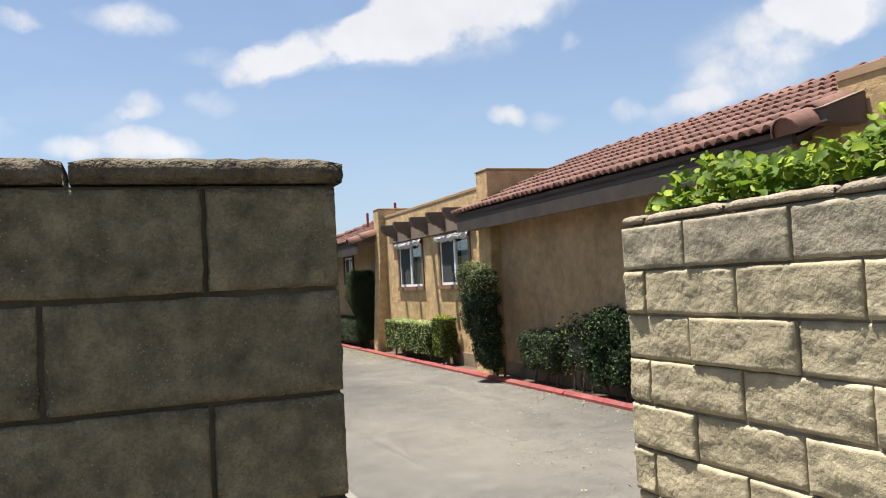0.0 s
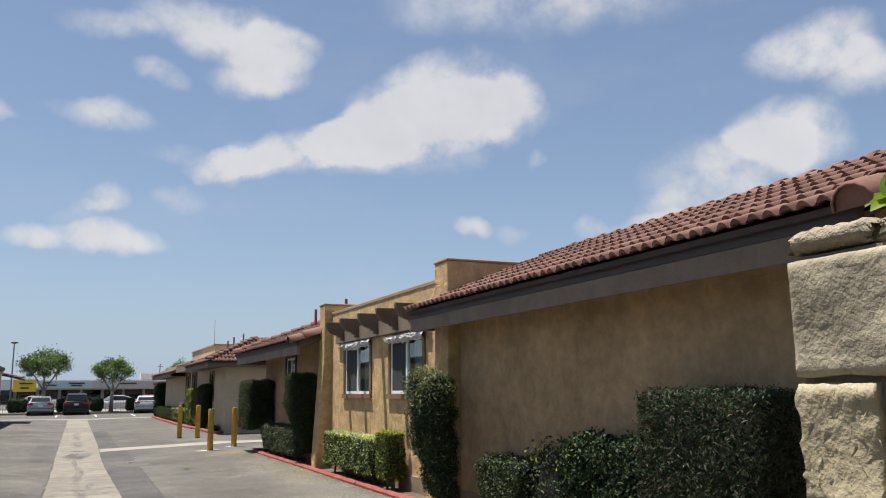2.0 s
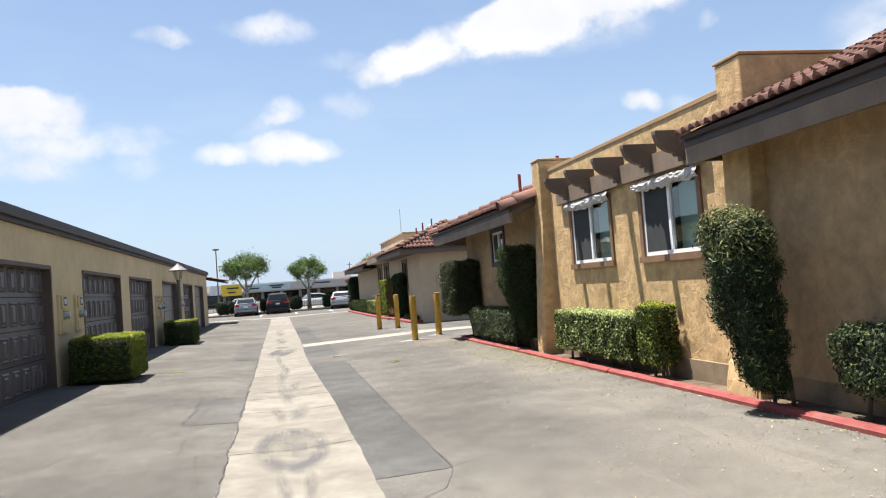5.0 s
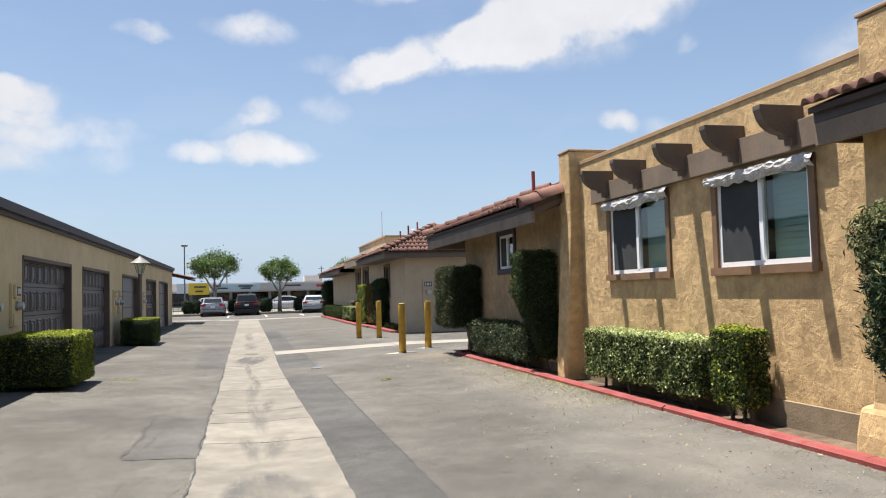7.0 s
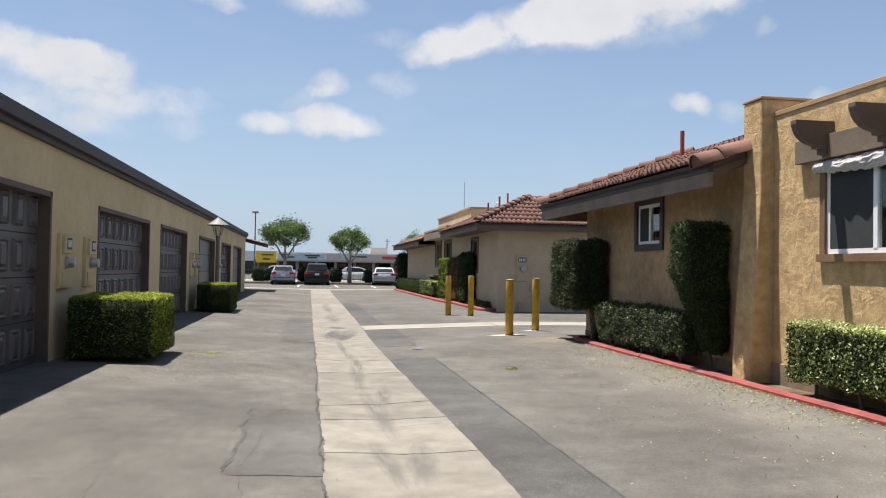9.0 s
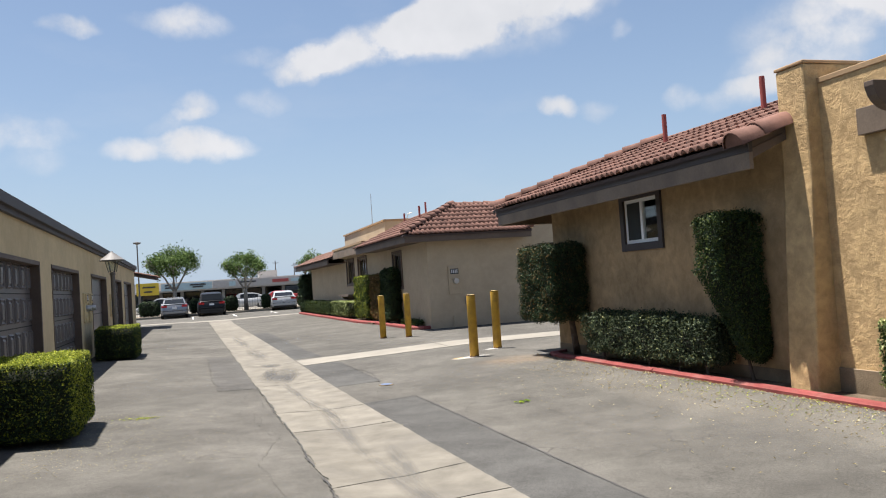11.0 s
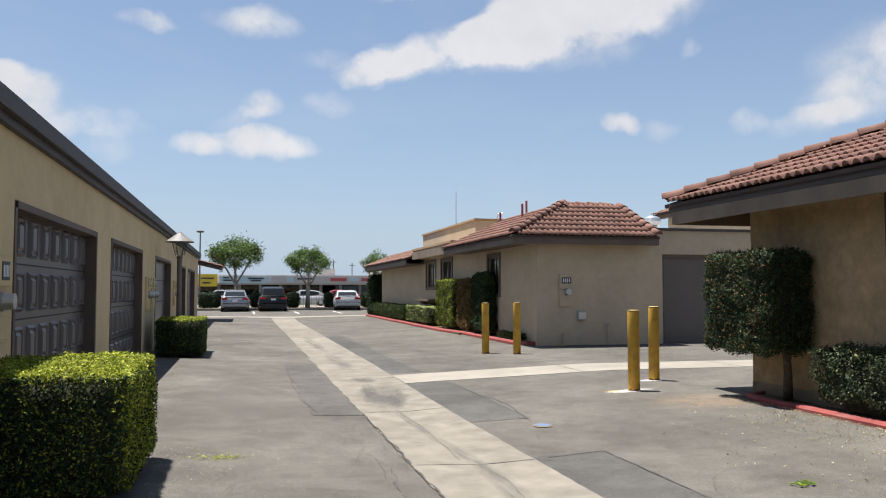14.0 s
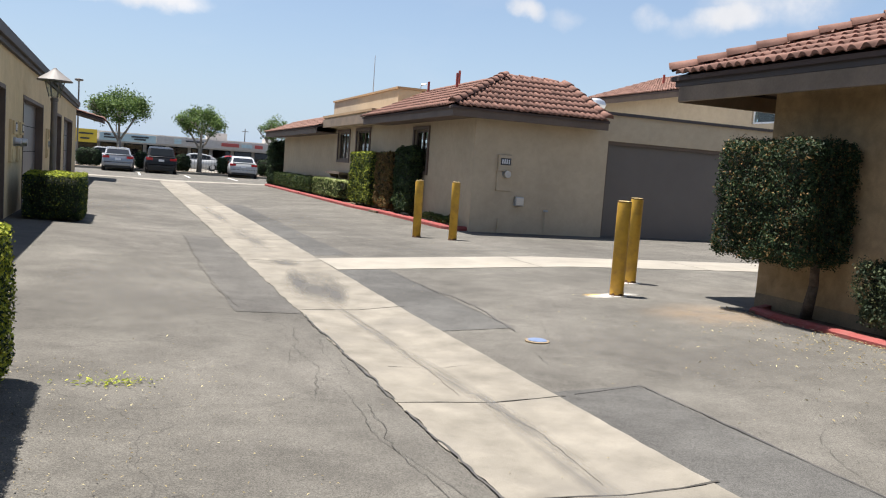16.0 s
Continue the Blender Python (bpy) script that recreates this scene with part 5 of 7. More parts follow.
for a0, a1, z0, z1 in BW:
    win = part("window", G().box(6.5, a0, z0, 6.56, a0 + 0.06, z1).box(6.5, a1 - 0.06, z0, 6.56, a1, z1).box(6.5, a0 + 0.06, z0, 6.56, a1 - 0.06, z0 + 0.06).box(6.5, a0 + 0.06, z1 - 0.06, 6.56, a1 - 0.06, z1), M_WOOD, b2, "brown-framed window")
    part("mullion", G().box(6.5, (a0 + a1) / 2 - 0.03, z0 + 0.06, 6.55, (a0 + a1) / 2 + 0.03, z1 - 0.06), M_WOOD, win)
    part("pane", G().box(6.53, a0 + 0.06, z0 + 0.06, 6.536, a1 - 0.06, z1 - 0.06), M_GLASS, win).visible_shadow = False
    # Near-black sheet in place of the unlit room.
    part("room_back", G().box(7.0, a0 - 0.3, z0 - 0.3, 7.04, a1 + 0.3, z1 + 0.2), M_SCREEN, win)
    for a, b, c, d in ((a0 - 0.1, a0, z0 - 0.1, z1 + 0.1), (a1, a1 + 0.1, z0 - 0.1, z1 + 0.1), (a0, a1, z1, z1 + 0.1), (a0, a1, z0 - 0.1, z0)):
        part("trim_board", G().box(6.41, a, c, 6.46, b, d), M_WOOD, win)
for x, y, z, h in ((7.3, 39.4, 3.55, 0.5), (7.5, 42.2, 3.65, 0.4), (8.0, 41.0, 3.88, 0.45)):
    solid("vent_pipe", G().tube((x, y, z), (x, y, z + h), 0.036, n=10), M_REDPIPE, "red-painted vent pipe standing out of the tile roof", "vent pipe", loc=(x, y, z))
# taller roof further back in the court
b3 = thing("apartment_building", (18, 42, 3.05), "beige upper storey with tile roof behind the garages", "building")
part("wall", panel("x", 16.5, 0.2, 36.6, 47.2, 3.05, 4.66, [(37.2, 38.4, 3.45, 4.1)]), M_STUC2, b3)
part("wall", G().box(16.7, 47.0, 3.05, 24.0, 47.2, 4.66), M_STUC2, b3)
part("wall", G().box(16.7, 36.6, 3.05, 24.0, 36.8, 4.66), M_STUC2, b3)
wn = part("window", G().box(16.56, 37.2, 3.45, 16.6, 37.26, 4.1).box(16.56, 38.34, 3.45, 16.6, 38.4, 4.1).box(16.56, 37.26, 3.45, 16.6, 38.34, 3.51).box(16.56, 37.26, 4.04, 16.6, 38.34, 4.1), M_VINYL, b3)
part("pane", G().box(16.575, 37.26, 3.51, 16.582, 38.34, 4.04), M_GLASS, wn).visible_shadow = False
# Unlit room behind the pane, painted as a near-black sheet.
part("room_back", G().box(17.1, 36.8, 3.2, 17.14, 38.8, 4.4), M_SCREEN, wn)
rb = part("roof", G().prism([(15.95, 4.56), (15.95, 4.62), (19.8, 5.9), (24.2, 4.62), (24.2, 4.56), (19.8, 5.84)], "y", 36.0, 47.5), M_UNDER, b3)
tile_slope(rb, (15.95, 47.5, 4.62), (0, -1, 0), (3.85, 0, 1.28), [(0, 0), (11.5, 0), (11.5, 4.06), (0, 4.06)], singles=0)
part("fascia", G().box(15.98, 36.0, 4.4, 16.03, 47.5, 4.57), M_WOOD, b3)
solid("vent_pipe", G().tube((17.6, 44.5, 5.1), (17.6, 44.5, 5.55), 0.045, n=10), M_REDPIPE, "red-painted vent pipe standing out of the tile roof", "vent pipe", loc=(17.6, 44.5, 5.1))

# ---- garage row on the other side ----
GX = -2.9
gar = thing("garage_building", (-3, 30, 0), "long low tan stucco garage row with brown doors", "garage")
DOORS = [(12.0, 16.4), (17.75, 21.86), (24.3, 28.65), (29.95, 34.1), (36.7, 40.95), (43.3, 47.1), (48.4, 52.8)]
GTOP = 2.27
part("wall", panel("x", GX, -0.2, 2.2, 55.4, -0.1, 2.98, [(a, b, -0.1, GTOP) for a, b in DOORS]), M_STUC3, gar)
part("wall", panel("y", 55.4, -0.2, -12.0, GX - 0.2, -0.1, 2.98), M_STUC3, gar)
part("wall", panel("y", 2.2, 0.2, -12.0, GX - 0.2, -0.1, 2.98), M_STUC3, gar)
part("wall", panel("x", -12.0, 0.2, 2.4, 55.2, -0.1, 2.98), M_STUC3, gar)
part("flat_roof", G().box(-12.1, 2.1, 2.98, GX + 0.02, 55.5, 3.04), M_ROOFFLAT, gar)
part("roof_trim", G().box(GX + 0.02, 2.1, 2.96, GX + 0.14, 55.5, 3.13), M_TRIM, gar, bevel=0.008)
part("roof_trim", G().box(GX + 0.002, 2.1, 2.88, GX + 0.07, 55.5, 2.96), M_TRIM, gar)


def garage_door(a0, a1, plain=False):
    x = GX - 0.16
    d = part("garage_door", G().box(x - 0.05, a0, 0.03, x, a1, GTOP), M_GDOORP if plain else M_GDOOR, gar, "smooth grey-brown garage door" if plain else "brown sectional garage door with raised panels")
    rows, cols = 4, max(4, round((a1 - a0) / 0.53))
    h = (GTOP - 0.03) / rows
    pm = bpy.data.meshes.get("raised_panel")
    for i in range(rows):
        part("section_joint", G().box(x, a0, 0.03 + i * h - 0.008, x + 0.004, a1, 0.03 + i * h + 0.008), M_BLACK, d)
        for j in range(0 if plain else cols):
            cw = (a1 - a0) / cols
            c, z = a0 + (j + 0.5) * cw, 0.03 + (i + 0.5) * h
            if pm is None:
                g = G()
                hw, hh = 0.165, 0.205
                lv = [(0.0, hw, hh), (0.03, hw - 0.03, hh - 0.03), (0.006, hw - 0.055, hh - 0.055), (0.03, hw - 0.09, hh - 0.09)]
                for xx, b, e in lv:
                    g.v += [(xx, -b, -e), (xx, b, -e), (xx, b, e), (xx, -b, e)]
                g.f = [(4 * r + q, 4 * r + (q + 1) % 4, 4 * r + 4 + (q + 1) % 4, 4 * r + 4 + q) for r in range(3) for q in range(4)] + [(12, 13, 14, 15)]
                pm = link_mesh("raised_panel", g, M_GDOOR)
            piece("raised_panel", pm, d, Matrix.Translation((x + 0.001, c, z)))
    part("door_frame", G().box(GX - 0.16, a0 - 0.002, 0.0, GX + 0.012, a0 + 0.07, GTOP).box(GX - 0.16, a1 - 0.07, 0.0, GX + 0.012, a1 + 0.002, GTOP).box(GX - 0.16, a0, GTOP - 0.06, GX + 0.012, a1, GTOP + 0.01), M_WOOD, d)


for k, (a, b) in enumerate(DOORS):
    garage_door(a, b, k in (4, 6))
# small tiled hood at the far corner of the garages
hood = part("roof", G().add([(-4.2, 55.5, 3.1), (-1.9, 55.5, 2.55), (-1.9, 59.5, 2.55), (-4.2, 59.5, 3.1), (-4.2, 55.5, 3.04), (-1.9, 55.5, 2.45), (-1.9, 59.5, 2.45), (-4.2, 59.5, 3.0)], [(0, 1, 2, 3), (7, 6, 5, 4), (0, 4, 5, 1), (1, 5, 6, 2), (2, 6, 7, 3)]), M_UNDER, gar)
tile_slope(hood, (-1.9, 55.5, 2.56), (0, 1, 0), (-2.3, 0, 0.55), [(0, 0), (4.0, 0), (4.0, 2.36), (0, 2.36)], singles=0)
part("wall", G().box(-12, 55.4, -0.1, -3.4, 59.4, 2.8), M_STUC3, gar)


# ---- planting ----
RNG = np.random.default_rng(11)


def unit(a):
    return a / np.maximum(np.linalg.norm(a, axis=1, keepdims=True), 1e-9)


def leaves(pts, nrm, size, spread=0.9, slim=0.5, fold=0.25):
    """One folded leaf at each point, facing roughly along nrm."""
    n = len(pts)
    nn = unit(nrm + spread * RNG.normal(size=(n, 3)))
    t = unit(np.cross(nn, RNG.normal(size=(n, 3))))
    b = np.cross(nn, t)
    s = (size * RNG.uniform(0.6, 1.3, n))[:, None]
    v = np.empty((n, 4, 3))
    v[:, 0] = pts - t * s * 0.5
    v[:, 1] = pts + b * s * slim * 0.5 + nn * s * fold * 0.5
    v[:, 2] = pts + t * s * 0.5
    v[:, 3] = pts - b * s * slim * 0.5 + nn * s * fold * 0.5
    idx = np.arange(n * 4).reshape(n, 4)
    return v.reshape(-1, 3), idx


def big_mesh(name, v, f, mat):
    me = bpy.data.meshes.new(name)
    me.vertices.add(len(v))
    me.vertices.foreach_set("co", np.asarray(v, dtype=np.float32).ravel())
    me.loops.add(f.size)
    me.loops.foreach_set("vertex_index", f.ravel().astype(np.int32))
    me.polygons.add(len(f))
    me.polygons.foreach_set("loop_start", np.arange(0, f.size, f.shape[1], dtype=np.int32))
    me.materials.append(mat)
    me.update(calc_edges=True)
    return me


def part_mesh(name, me, parent, label=""):
    ob = new(name, me)
    ob.parent = parent
    ORIGIN[ob] = ORIGIN[parent]
    return tagged(ob, label)


def box_shell(n, half, rnd):
    """Points and outward directions on a box with rounded edges."""
    hx, hy, hz = half
    area = np.array([hy * hz, hy * hz, hx * hz, hx * hz, hx * hy, hx * hy * 0.6])
    face = RNG.choice(6, n, p=area / area.sum())
    p = RNG.uniform(-1, 1, (n, 3))
    ax, sg = face // 2, np.where(face % 2 == 0, -1.0, 1.0)
    sg = np.where(face == 4, 1.0, np.where(face == 5, -1.0, sg))
    p[np.arange(n), ax] = sg
    h = np.array(half)
    q = p * h
    core = np.clip(q, -(h - rnd), h - rnd)
    d = unit(q - core + 1e-6 * p)
    return core + d * rnd, d


def lumpy(pts, amp, scale, seed):
    return np.array([noise.noise((x * scale + seed, y * scale, z * scale)) for x, y, z in pts])[:, None] * amp


def hedge(name, x0, x1, y0, y1, z0, z1, mat, label, size=0.045, dens=1500, rnd=0.08, rough=0.03, stems=0, loose=0.0, group="", ground=0.06, second=None, spread=0.9, slim=0.5, top=0.3, lean=(0.0, 0.0), taper=1.0, side=0.22, crown=None, outer=None, pin=False):
    """A clipped shrub: near-black core as painted inner shade, a shell of single leaves, stems to the ground."""
    c = np.array([(x0 + x1) / 2, (y0 + y1) / 2, (z0 + z1) / 2])
    h = np.array([(x1 - x0) / 2, (y1 - y0) / 2, (z1 - z0) / 2])
    t = thing(name, (c[0], c[1], ground), label, "hedge" if "hedge" in name else "bush", group)
    o = np.array(t.location)
    area = 8 * (h[0] * h[1] + h[0] * h[2] + h[1] * h[2])
    n = int(area * dens)
    p, d = box_shell(n, h, min(rnd, min(h) * 0.9))
    seed = float(c[1])

    def tip(q):
        q = q.copy()
        k = q[:, 2] / h[2]
        s = 1 - (1 - taper) * np.clip((0.2 - k) / 1.2, 0, 1)
        q[:, 0] = h[0] - (h[0] - q[:, 0]) * s + lean[0] * k
        q[:, 1] = ((q[:, 1] + h[1]) * s - h[1] if pin else q[:, 1] * s) + lean[1] * k
        return q
    p = p + d * lumpy(p, rough * 1.6, 4.5, seed) - d * (RNG.random((n, 1)) ** 1.5) * 0.07 + RNG.normal(size=(n, 3)) * (0.008 + loose)
    # Sunlit tops are coloured in: up-facing leaves take the second colour more often.
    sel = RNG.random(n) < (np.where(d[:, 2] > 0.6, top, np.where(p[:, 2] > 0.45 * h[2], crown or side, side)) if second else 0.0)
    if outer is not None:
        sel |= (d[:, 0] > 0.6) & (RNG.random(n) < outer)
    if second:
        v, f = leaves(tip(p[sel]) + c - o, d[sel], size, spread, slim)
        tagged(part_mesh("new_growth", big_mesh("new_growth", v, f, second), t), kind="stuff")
    v, f = leaves(tip(p[~sel]) + c - o, d[~sel], size, spread, slim)
    tagged(part_mesh("foliage", big_mesh("foliage", v, f, mat), t), kind="stuff")
    # inside: a solid core whose near-black colour stands for shade among the leaves
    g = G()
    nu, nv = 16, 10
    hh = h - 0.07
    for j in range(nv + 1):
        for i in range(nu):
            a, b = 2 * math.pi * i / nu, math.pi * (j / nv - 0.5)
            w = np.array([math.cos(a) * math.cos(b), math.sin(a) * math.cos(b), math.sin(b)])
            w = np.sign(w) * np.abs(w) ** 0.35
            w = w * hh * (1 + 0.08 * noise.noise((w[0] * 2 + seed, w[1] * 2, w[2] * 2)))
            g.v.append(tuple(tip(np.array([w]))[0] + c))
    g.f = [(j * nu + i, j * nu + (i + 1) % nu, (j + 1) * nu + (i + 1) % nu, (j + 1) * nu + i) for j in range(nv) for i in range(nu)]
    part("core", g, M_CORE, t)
    if z0 > ground + 0.04 and stems >= 0:
        k = stems or 3
        for i in range(k):
            yy = y0 + (y1 - y0) * (i + 0.5) / k
            xx = x1 - (x1 - x0) * 0.5 * taper + R.uniform(-0.04, 0.04)
            xx = max(xx, 5.7) if 5.0 < x0 < 5.8 else xx
            part("stem", G().tube((xx, yy, ground - 0.03), (xx + R.uniform(-0.08, 0.08), yy + R.uniform(-0.1, 0.1), z0 + 0.2), 0.022, 0.016, 7), M_BARK, t)
    return t


hedge("hedge", 5.46, 5.92, 6.8, 8.22, 0.3, 1.6, M_LEAF_D, "tall dark clipped hedge of narrow leaves against the shaded wall", 0.05, 6000, 0.06, 0.02, 4, 0.014, slim=0.2, second=M_TWIG, top=0.2, side=0.42)
hedge("bush", 5.62, 5.96, 8.32, 9.7, 0.26, 1.15, M_LEAF_D, "dark glossy broad-leaved bush in the planted bed", 0.05, 3600, 0.1, 0.05, 3, 0.02, second=M_LEAF_M, side=0.07)
hedge("bush", 5.62, 5.96, 10.62, 11.72, 0.27, 0.84, M_LEAF_G, "small clipped dark green bush in the planted bed", 0.034, 4200, 0.16, 0.05, 3, 0.012, second=M_LEAF_M, side=0.3)
hedge("bush", 5.7, 5.96, 9.86, 10.5, 0.36, 1.02, M_LEAF_G, "straggly dark bush with a few yellow-green shoots", 0.05, 900, 0.13, 0.16, 4, 0.07, second=M_LEAF_Y, top=0.3, side=0.02, crown=0.1)
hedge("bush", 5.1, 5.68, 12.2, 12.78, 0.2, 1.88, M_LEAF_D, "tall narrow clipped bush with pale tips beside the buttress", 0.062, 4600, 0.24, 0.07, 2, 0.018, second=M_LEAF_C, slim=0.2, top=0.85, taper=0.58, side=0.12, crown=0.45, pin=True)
# The sun on the top is coloured in with yellow-green leaves.
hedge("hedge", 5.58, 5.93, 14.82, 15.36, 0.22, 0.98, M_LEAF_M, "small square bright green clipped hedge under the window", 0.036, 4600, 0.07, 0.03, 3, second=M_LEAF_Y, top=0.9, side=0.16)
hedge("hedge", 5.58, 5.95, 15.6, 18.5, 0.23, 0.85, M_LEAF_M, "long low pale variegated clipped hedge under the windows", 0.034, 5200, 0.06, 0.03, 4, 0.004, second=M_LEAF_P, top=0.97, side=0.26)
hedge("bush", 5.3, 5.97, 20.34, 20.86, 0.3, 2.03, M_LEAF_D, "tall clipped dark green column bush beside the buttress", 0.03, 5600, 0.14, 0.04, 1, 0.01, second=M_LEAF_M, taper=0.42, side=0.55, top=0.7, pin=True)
hedge("hedge", 5.58, 5.96, 21.0, 24.35, 0.2, 0.79, M_LEAF_G, "low clipped green hedge along the shaded wall", 0.036, 4200, 0.1, 0.06, 5, 0.014, second=M_LEAF_C, side=0.1, top=0.18)


def trunk_hedge():
    t = hedge("hedge", 5.25, 5.95, 24.72, 26.12, 0.66, 1.93, M_LEAF_D, "large dark clipped block hedge raised on a bare trunk", 0.032, 6200, 0.14, 0.05, -1, 0.012, second=M_LEAF_B, side=0.13, top=0.1)
    part("trunk", G().tube((5.88, 25.2, 0.06), (5.74, 25.0, 0.45), 0.065, 0.05).tube((5.74, 25.0, 0.45), (5.66, 24.95, 0.95), 0.05, 0.045), M_BARK, t, smooth=True)


trunk_hedge()
# Sunlit tops coloured in by yellow-green leaves; the outer faces carry new growth.
hedge("hedge", -2.72, -1.58, 22.0, 23.75, 0.06, 0.89, M_LEAF_D, "square clipped green hedge, sun on its top coloured in yellow-green", 0.028, 7500, 0.06, 0.02, group="hedges by the garages", ground=0.0, second=M_LEAF_Y, top=0.95, side=0.2, outer=0.52)
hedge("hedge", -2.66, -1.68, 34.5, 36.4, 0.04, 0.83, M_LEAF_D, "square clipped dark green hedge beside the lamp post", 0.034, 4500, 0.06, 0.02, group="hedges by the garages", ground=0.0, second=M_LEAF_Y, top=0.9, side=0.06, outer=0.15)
hedge("bush", 5.98, 6.42, 39.1, 40.5, 0.2, 1.98, M_LEAF_D, "tall rounded dark green bush by the beige wall", 0.06, 1700, 0.2, 0.05, 2, second=M_LEAF_M)
hedge("bush", 6.04, 6.42, 41.0, 42.5, 0.2, 1.82, M_LEAF_B, "tall clipped bush with browned leaves", 0.06, 1600, 0.12, 0.05, 2, second=M_LEAF_M, side=0.15)
# Its lit side and top are coloured in with brighter yellow-green leaves.
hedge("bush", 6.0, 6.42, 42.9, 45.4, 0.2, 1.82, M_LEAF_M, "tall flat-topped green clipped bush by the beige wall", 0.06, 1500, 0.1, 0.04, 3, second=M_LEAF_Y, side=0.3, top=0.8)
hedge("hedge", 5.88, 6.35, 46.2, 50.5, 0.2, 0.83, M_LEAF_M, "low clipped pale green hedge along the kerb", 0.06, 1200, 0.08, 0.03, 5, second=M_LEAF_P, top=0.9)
hedge("hedge", 5.88, 6.35, 50.8, 59.5, 0.2, 0.8, M_LEAF_M, "low clipped green hedge along the kerb", 0.07, 900, 0.08, 0.03, 5, second=M_LEAF_D)
hedge("bush", 5.9, 7.2, 60.2, 61.8, 0.1, 2.3, M_LEAF_D, "dark leafy bush at the building's far corner", 0.1, 700, 0.4, 0.12, 2, 0.03, ground=0.05)
hedge("bush", 6.08, 6.4, 36.5, 38.2, 0.16, 0.3, M_LEAF_M, "low green ground cover in the kerbed corner", 0.06, 900, 0.05, 0.04, 2)


def vine():
    """Broad-leaved climber spilling along the top of the block wall."""
    t = thing("climbing_plant", (2.2, 1.4, 1.84), "bright green broad-leaved climber lying along the wall top", "plant")
    o = np.array(t.location)
    n = 6500
    y = RNG.uniform(-1.7, 3.0, n)
    lump = np.array([noise.noise((v * 3.1, 0.4, 0)) for v in y])
    crest = 0.10 + 0.09 * np.exp(-((y - 2.72) / 0.17) ** 2) + 0.07 * lump + 0.05 * np.exp(-((y - 1.75) / 0.25) ** 2)
    crest *= np.clip((3.12 - y) / 0.25, 0.4, 1)
    h = RNG.random(n) ** 0.7
    pts = np.stack([1.96 + RNG.uniform(0, 0.42, n), y, 1.83 + crest * h], 1)
    up = np.tile(np.array([[-0.5, -0.25, 0.8]]), (n, 1))
    nn = unit(up + 0.5 * RNG.normal(size=(n, 3)))
    lean = RNG.normal(size=(n, 3)) * 0.8 + np.array([-0.12, 0, 0.5])
    tt = unit(np.cross(nn, np.cross(lean, nn)))
    bb = np.cross(nn, tt)
    s = (RNG.uniform(0.022, 0.058, n) * (1.1 - 0.25 * h))[:, None]
    # half of a broad wavy leaf from stalk to tip: along, across, lift
    edge = [(0.12, 0.22, 0.02), (0.3, 0.40, 0.07), (0.45, 0.35, 0.09), (0.58, 0.43, 0.07), (0.74, 0.27, 0.06), (0.88, 0.2, 0.0)]
    rib = [(0.0, 0.0), (0.35, -0.02), (0.7, -0.04), (1.05, -0.14)]
    prof = [(a, 0, c) for a, c in rib] + [(a, b, c) for a, b, c in edge] + [(a, -b, c) for a, b, c in edge]
    m = len(prof)
    v = np.empty((n, m, 3))
    curl = RNG.uniform(0.4, 1.8, n)[:, None]
    for k, (a, b, c) in enumerate(prof):
        v[:, k] = pts - o + tt * s * a + bb * s * b * 0.95 + nn * s * c * curl
    half = [(0, 1, 5, 4), (1, 6, 5), (1, 2, 7, 6), (2, 8, 7), (2, 3, 9, 8)]
    faces = half + [tuple(q + 6 if q > 3 else q for q in f[::-1]) for f in half]
    me = bpy.data.meshes.new("foliage")
    me.from_pydata([tuple(p) for p in v.reshape(-1, 3)], [], [tuple(q + i * m for q in f) for i in range(n) for f in faces])
    me.materials.append(M_LEAF_V)
    me.shade_smooth()
    tagged(part_mesh("foliage", me, t), kind="stuff")
    for yy, zz, hh in ((2.54, 1.86, 0.11), (2.0, 1.88, 0.15), (1.2, 1.88, 0.14)):
        part("flower_stalk", G().tube((2.1, yy, zz - 0.08), (2.1, yy + 0.03, zz + hh), 0.005, 0.003, 6), M_BARK, t)
        hp = np.array([[2.1, yy + 0.03, zz + hh - 0.04]]) + RNG.normal(size=(70, 3)) * np.array([0.011, 0.013, 0.014])
        vv, ff = leaves(hp - o, RNG.normal(size=(70, 3)), 0.014, 0.9, 0.6)
        tagged(part_mesh("dry_flower_head", big_mesh("dry_flower_head", vv, ff, M_DRYHEAD), t, "reddish brown dried flower head"), kind="stuff")
    for k in range(26):
        yy = -1.5 + k * 0.16
        part("stem", G().tube((2.2 + R.uniform(-0.1, 0.1), yy, 1.8), (2.15 + R.uniform(-0.15, 0.2), yy + R.uniform(-0.12, 0.12), 1.92), 0.005, 0.003, 5), M_BARK, t)
    # Added near-black slab as the shade beneath the climber's leaves.
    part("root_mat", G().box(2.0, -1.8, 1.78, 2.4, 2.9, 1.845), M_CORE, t)


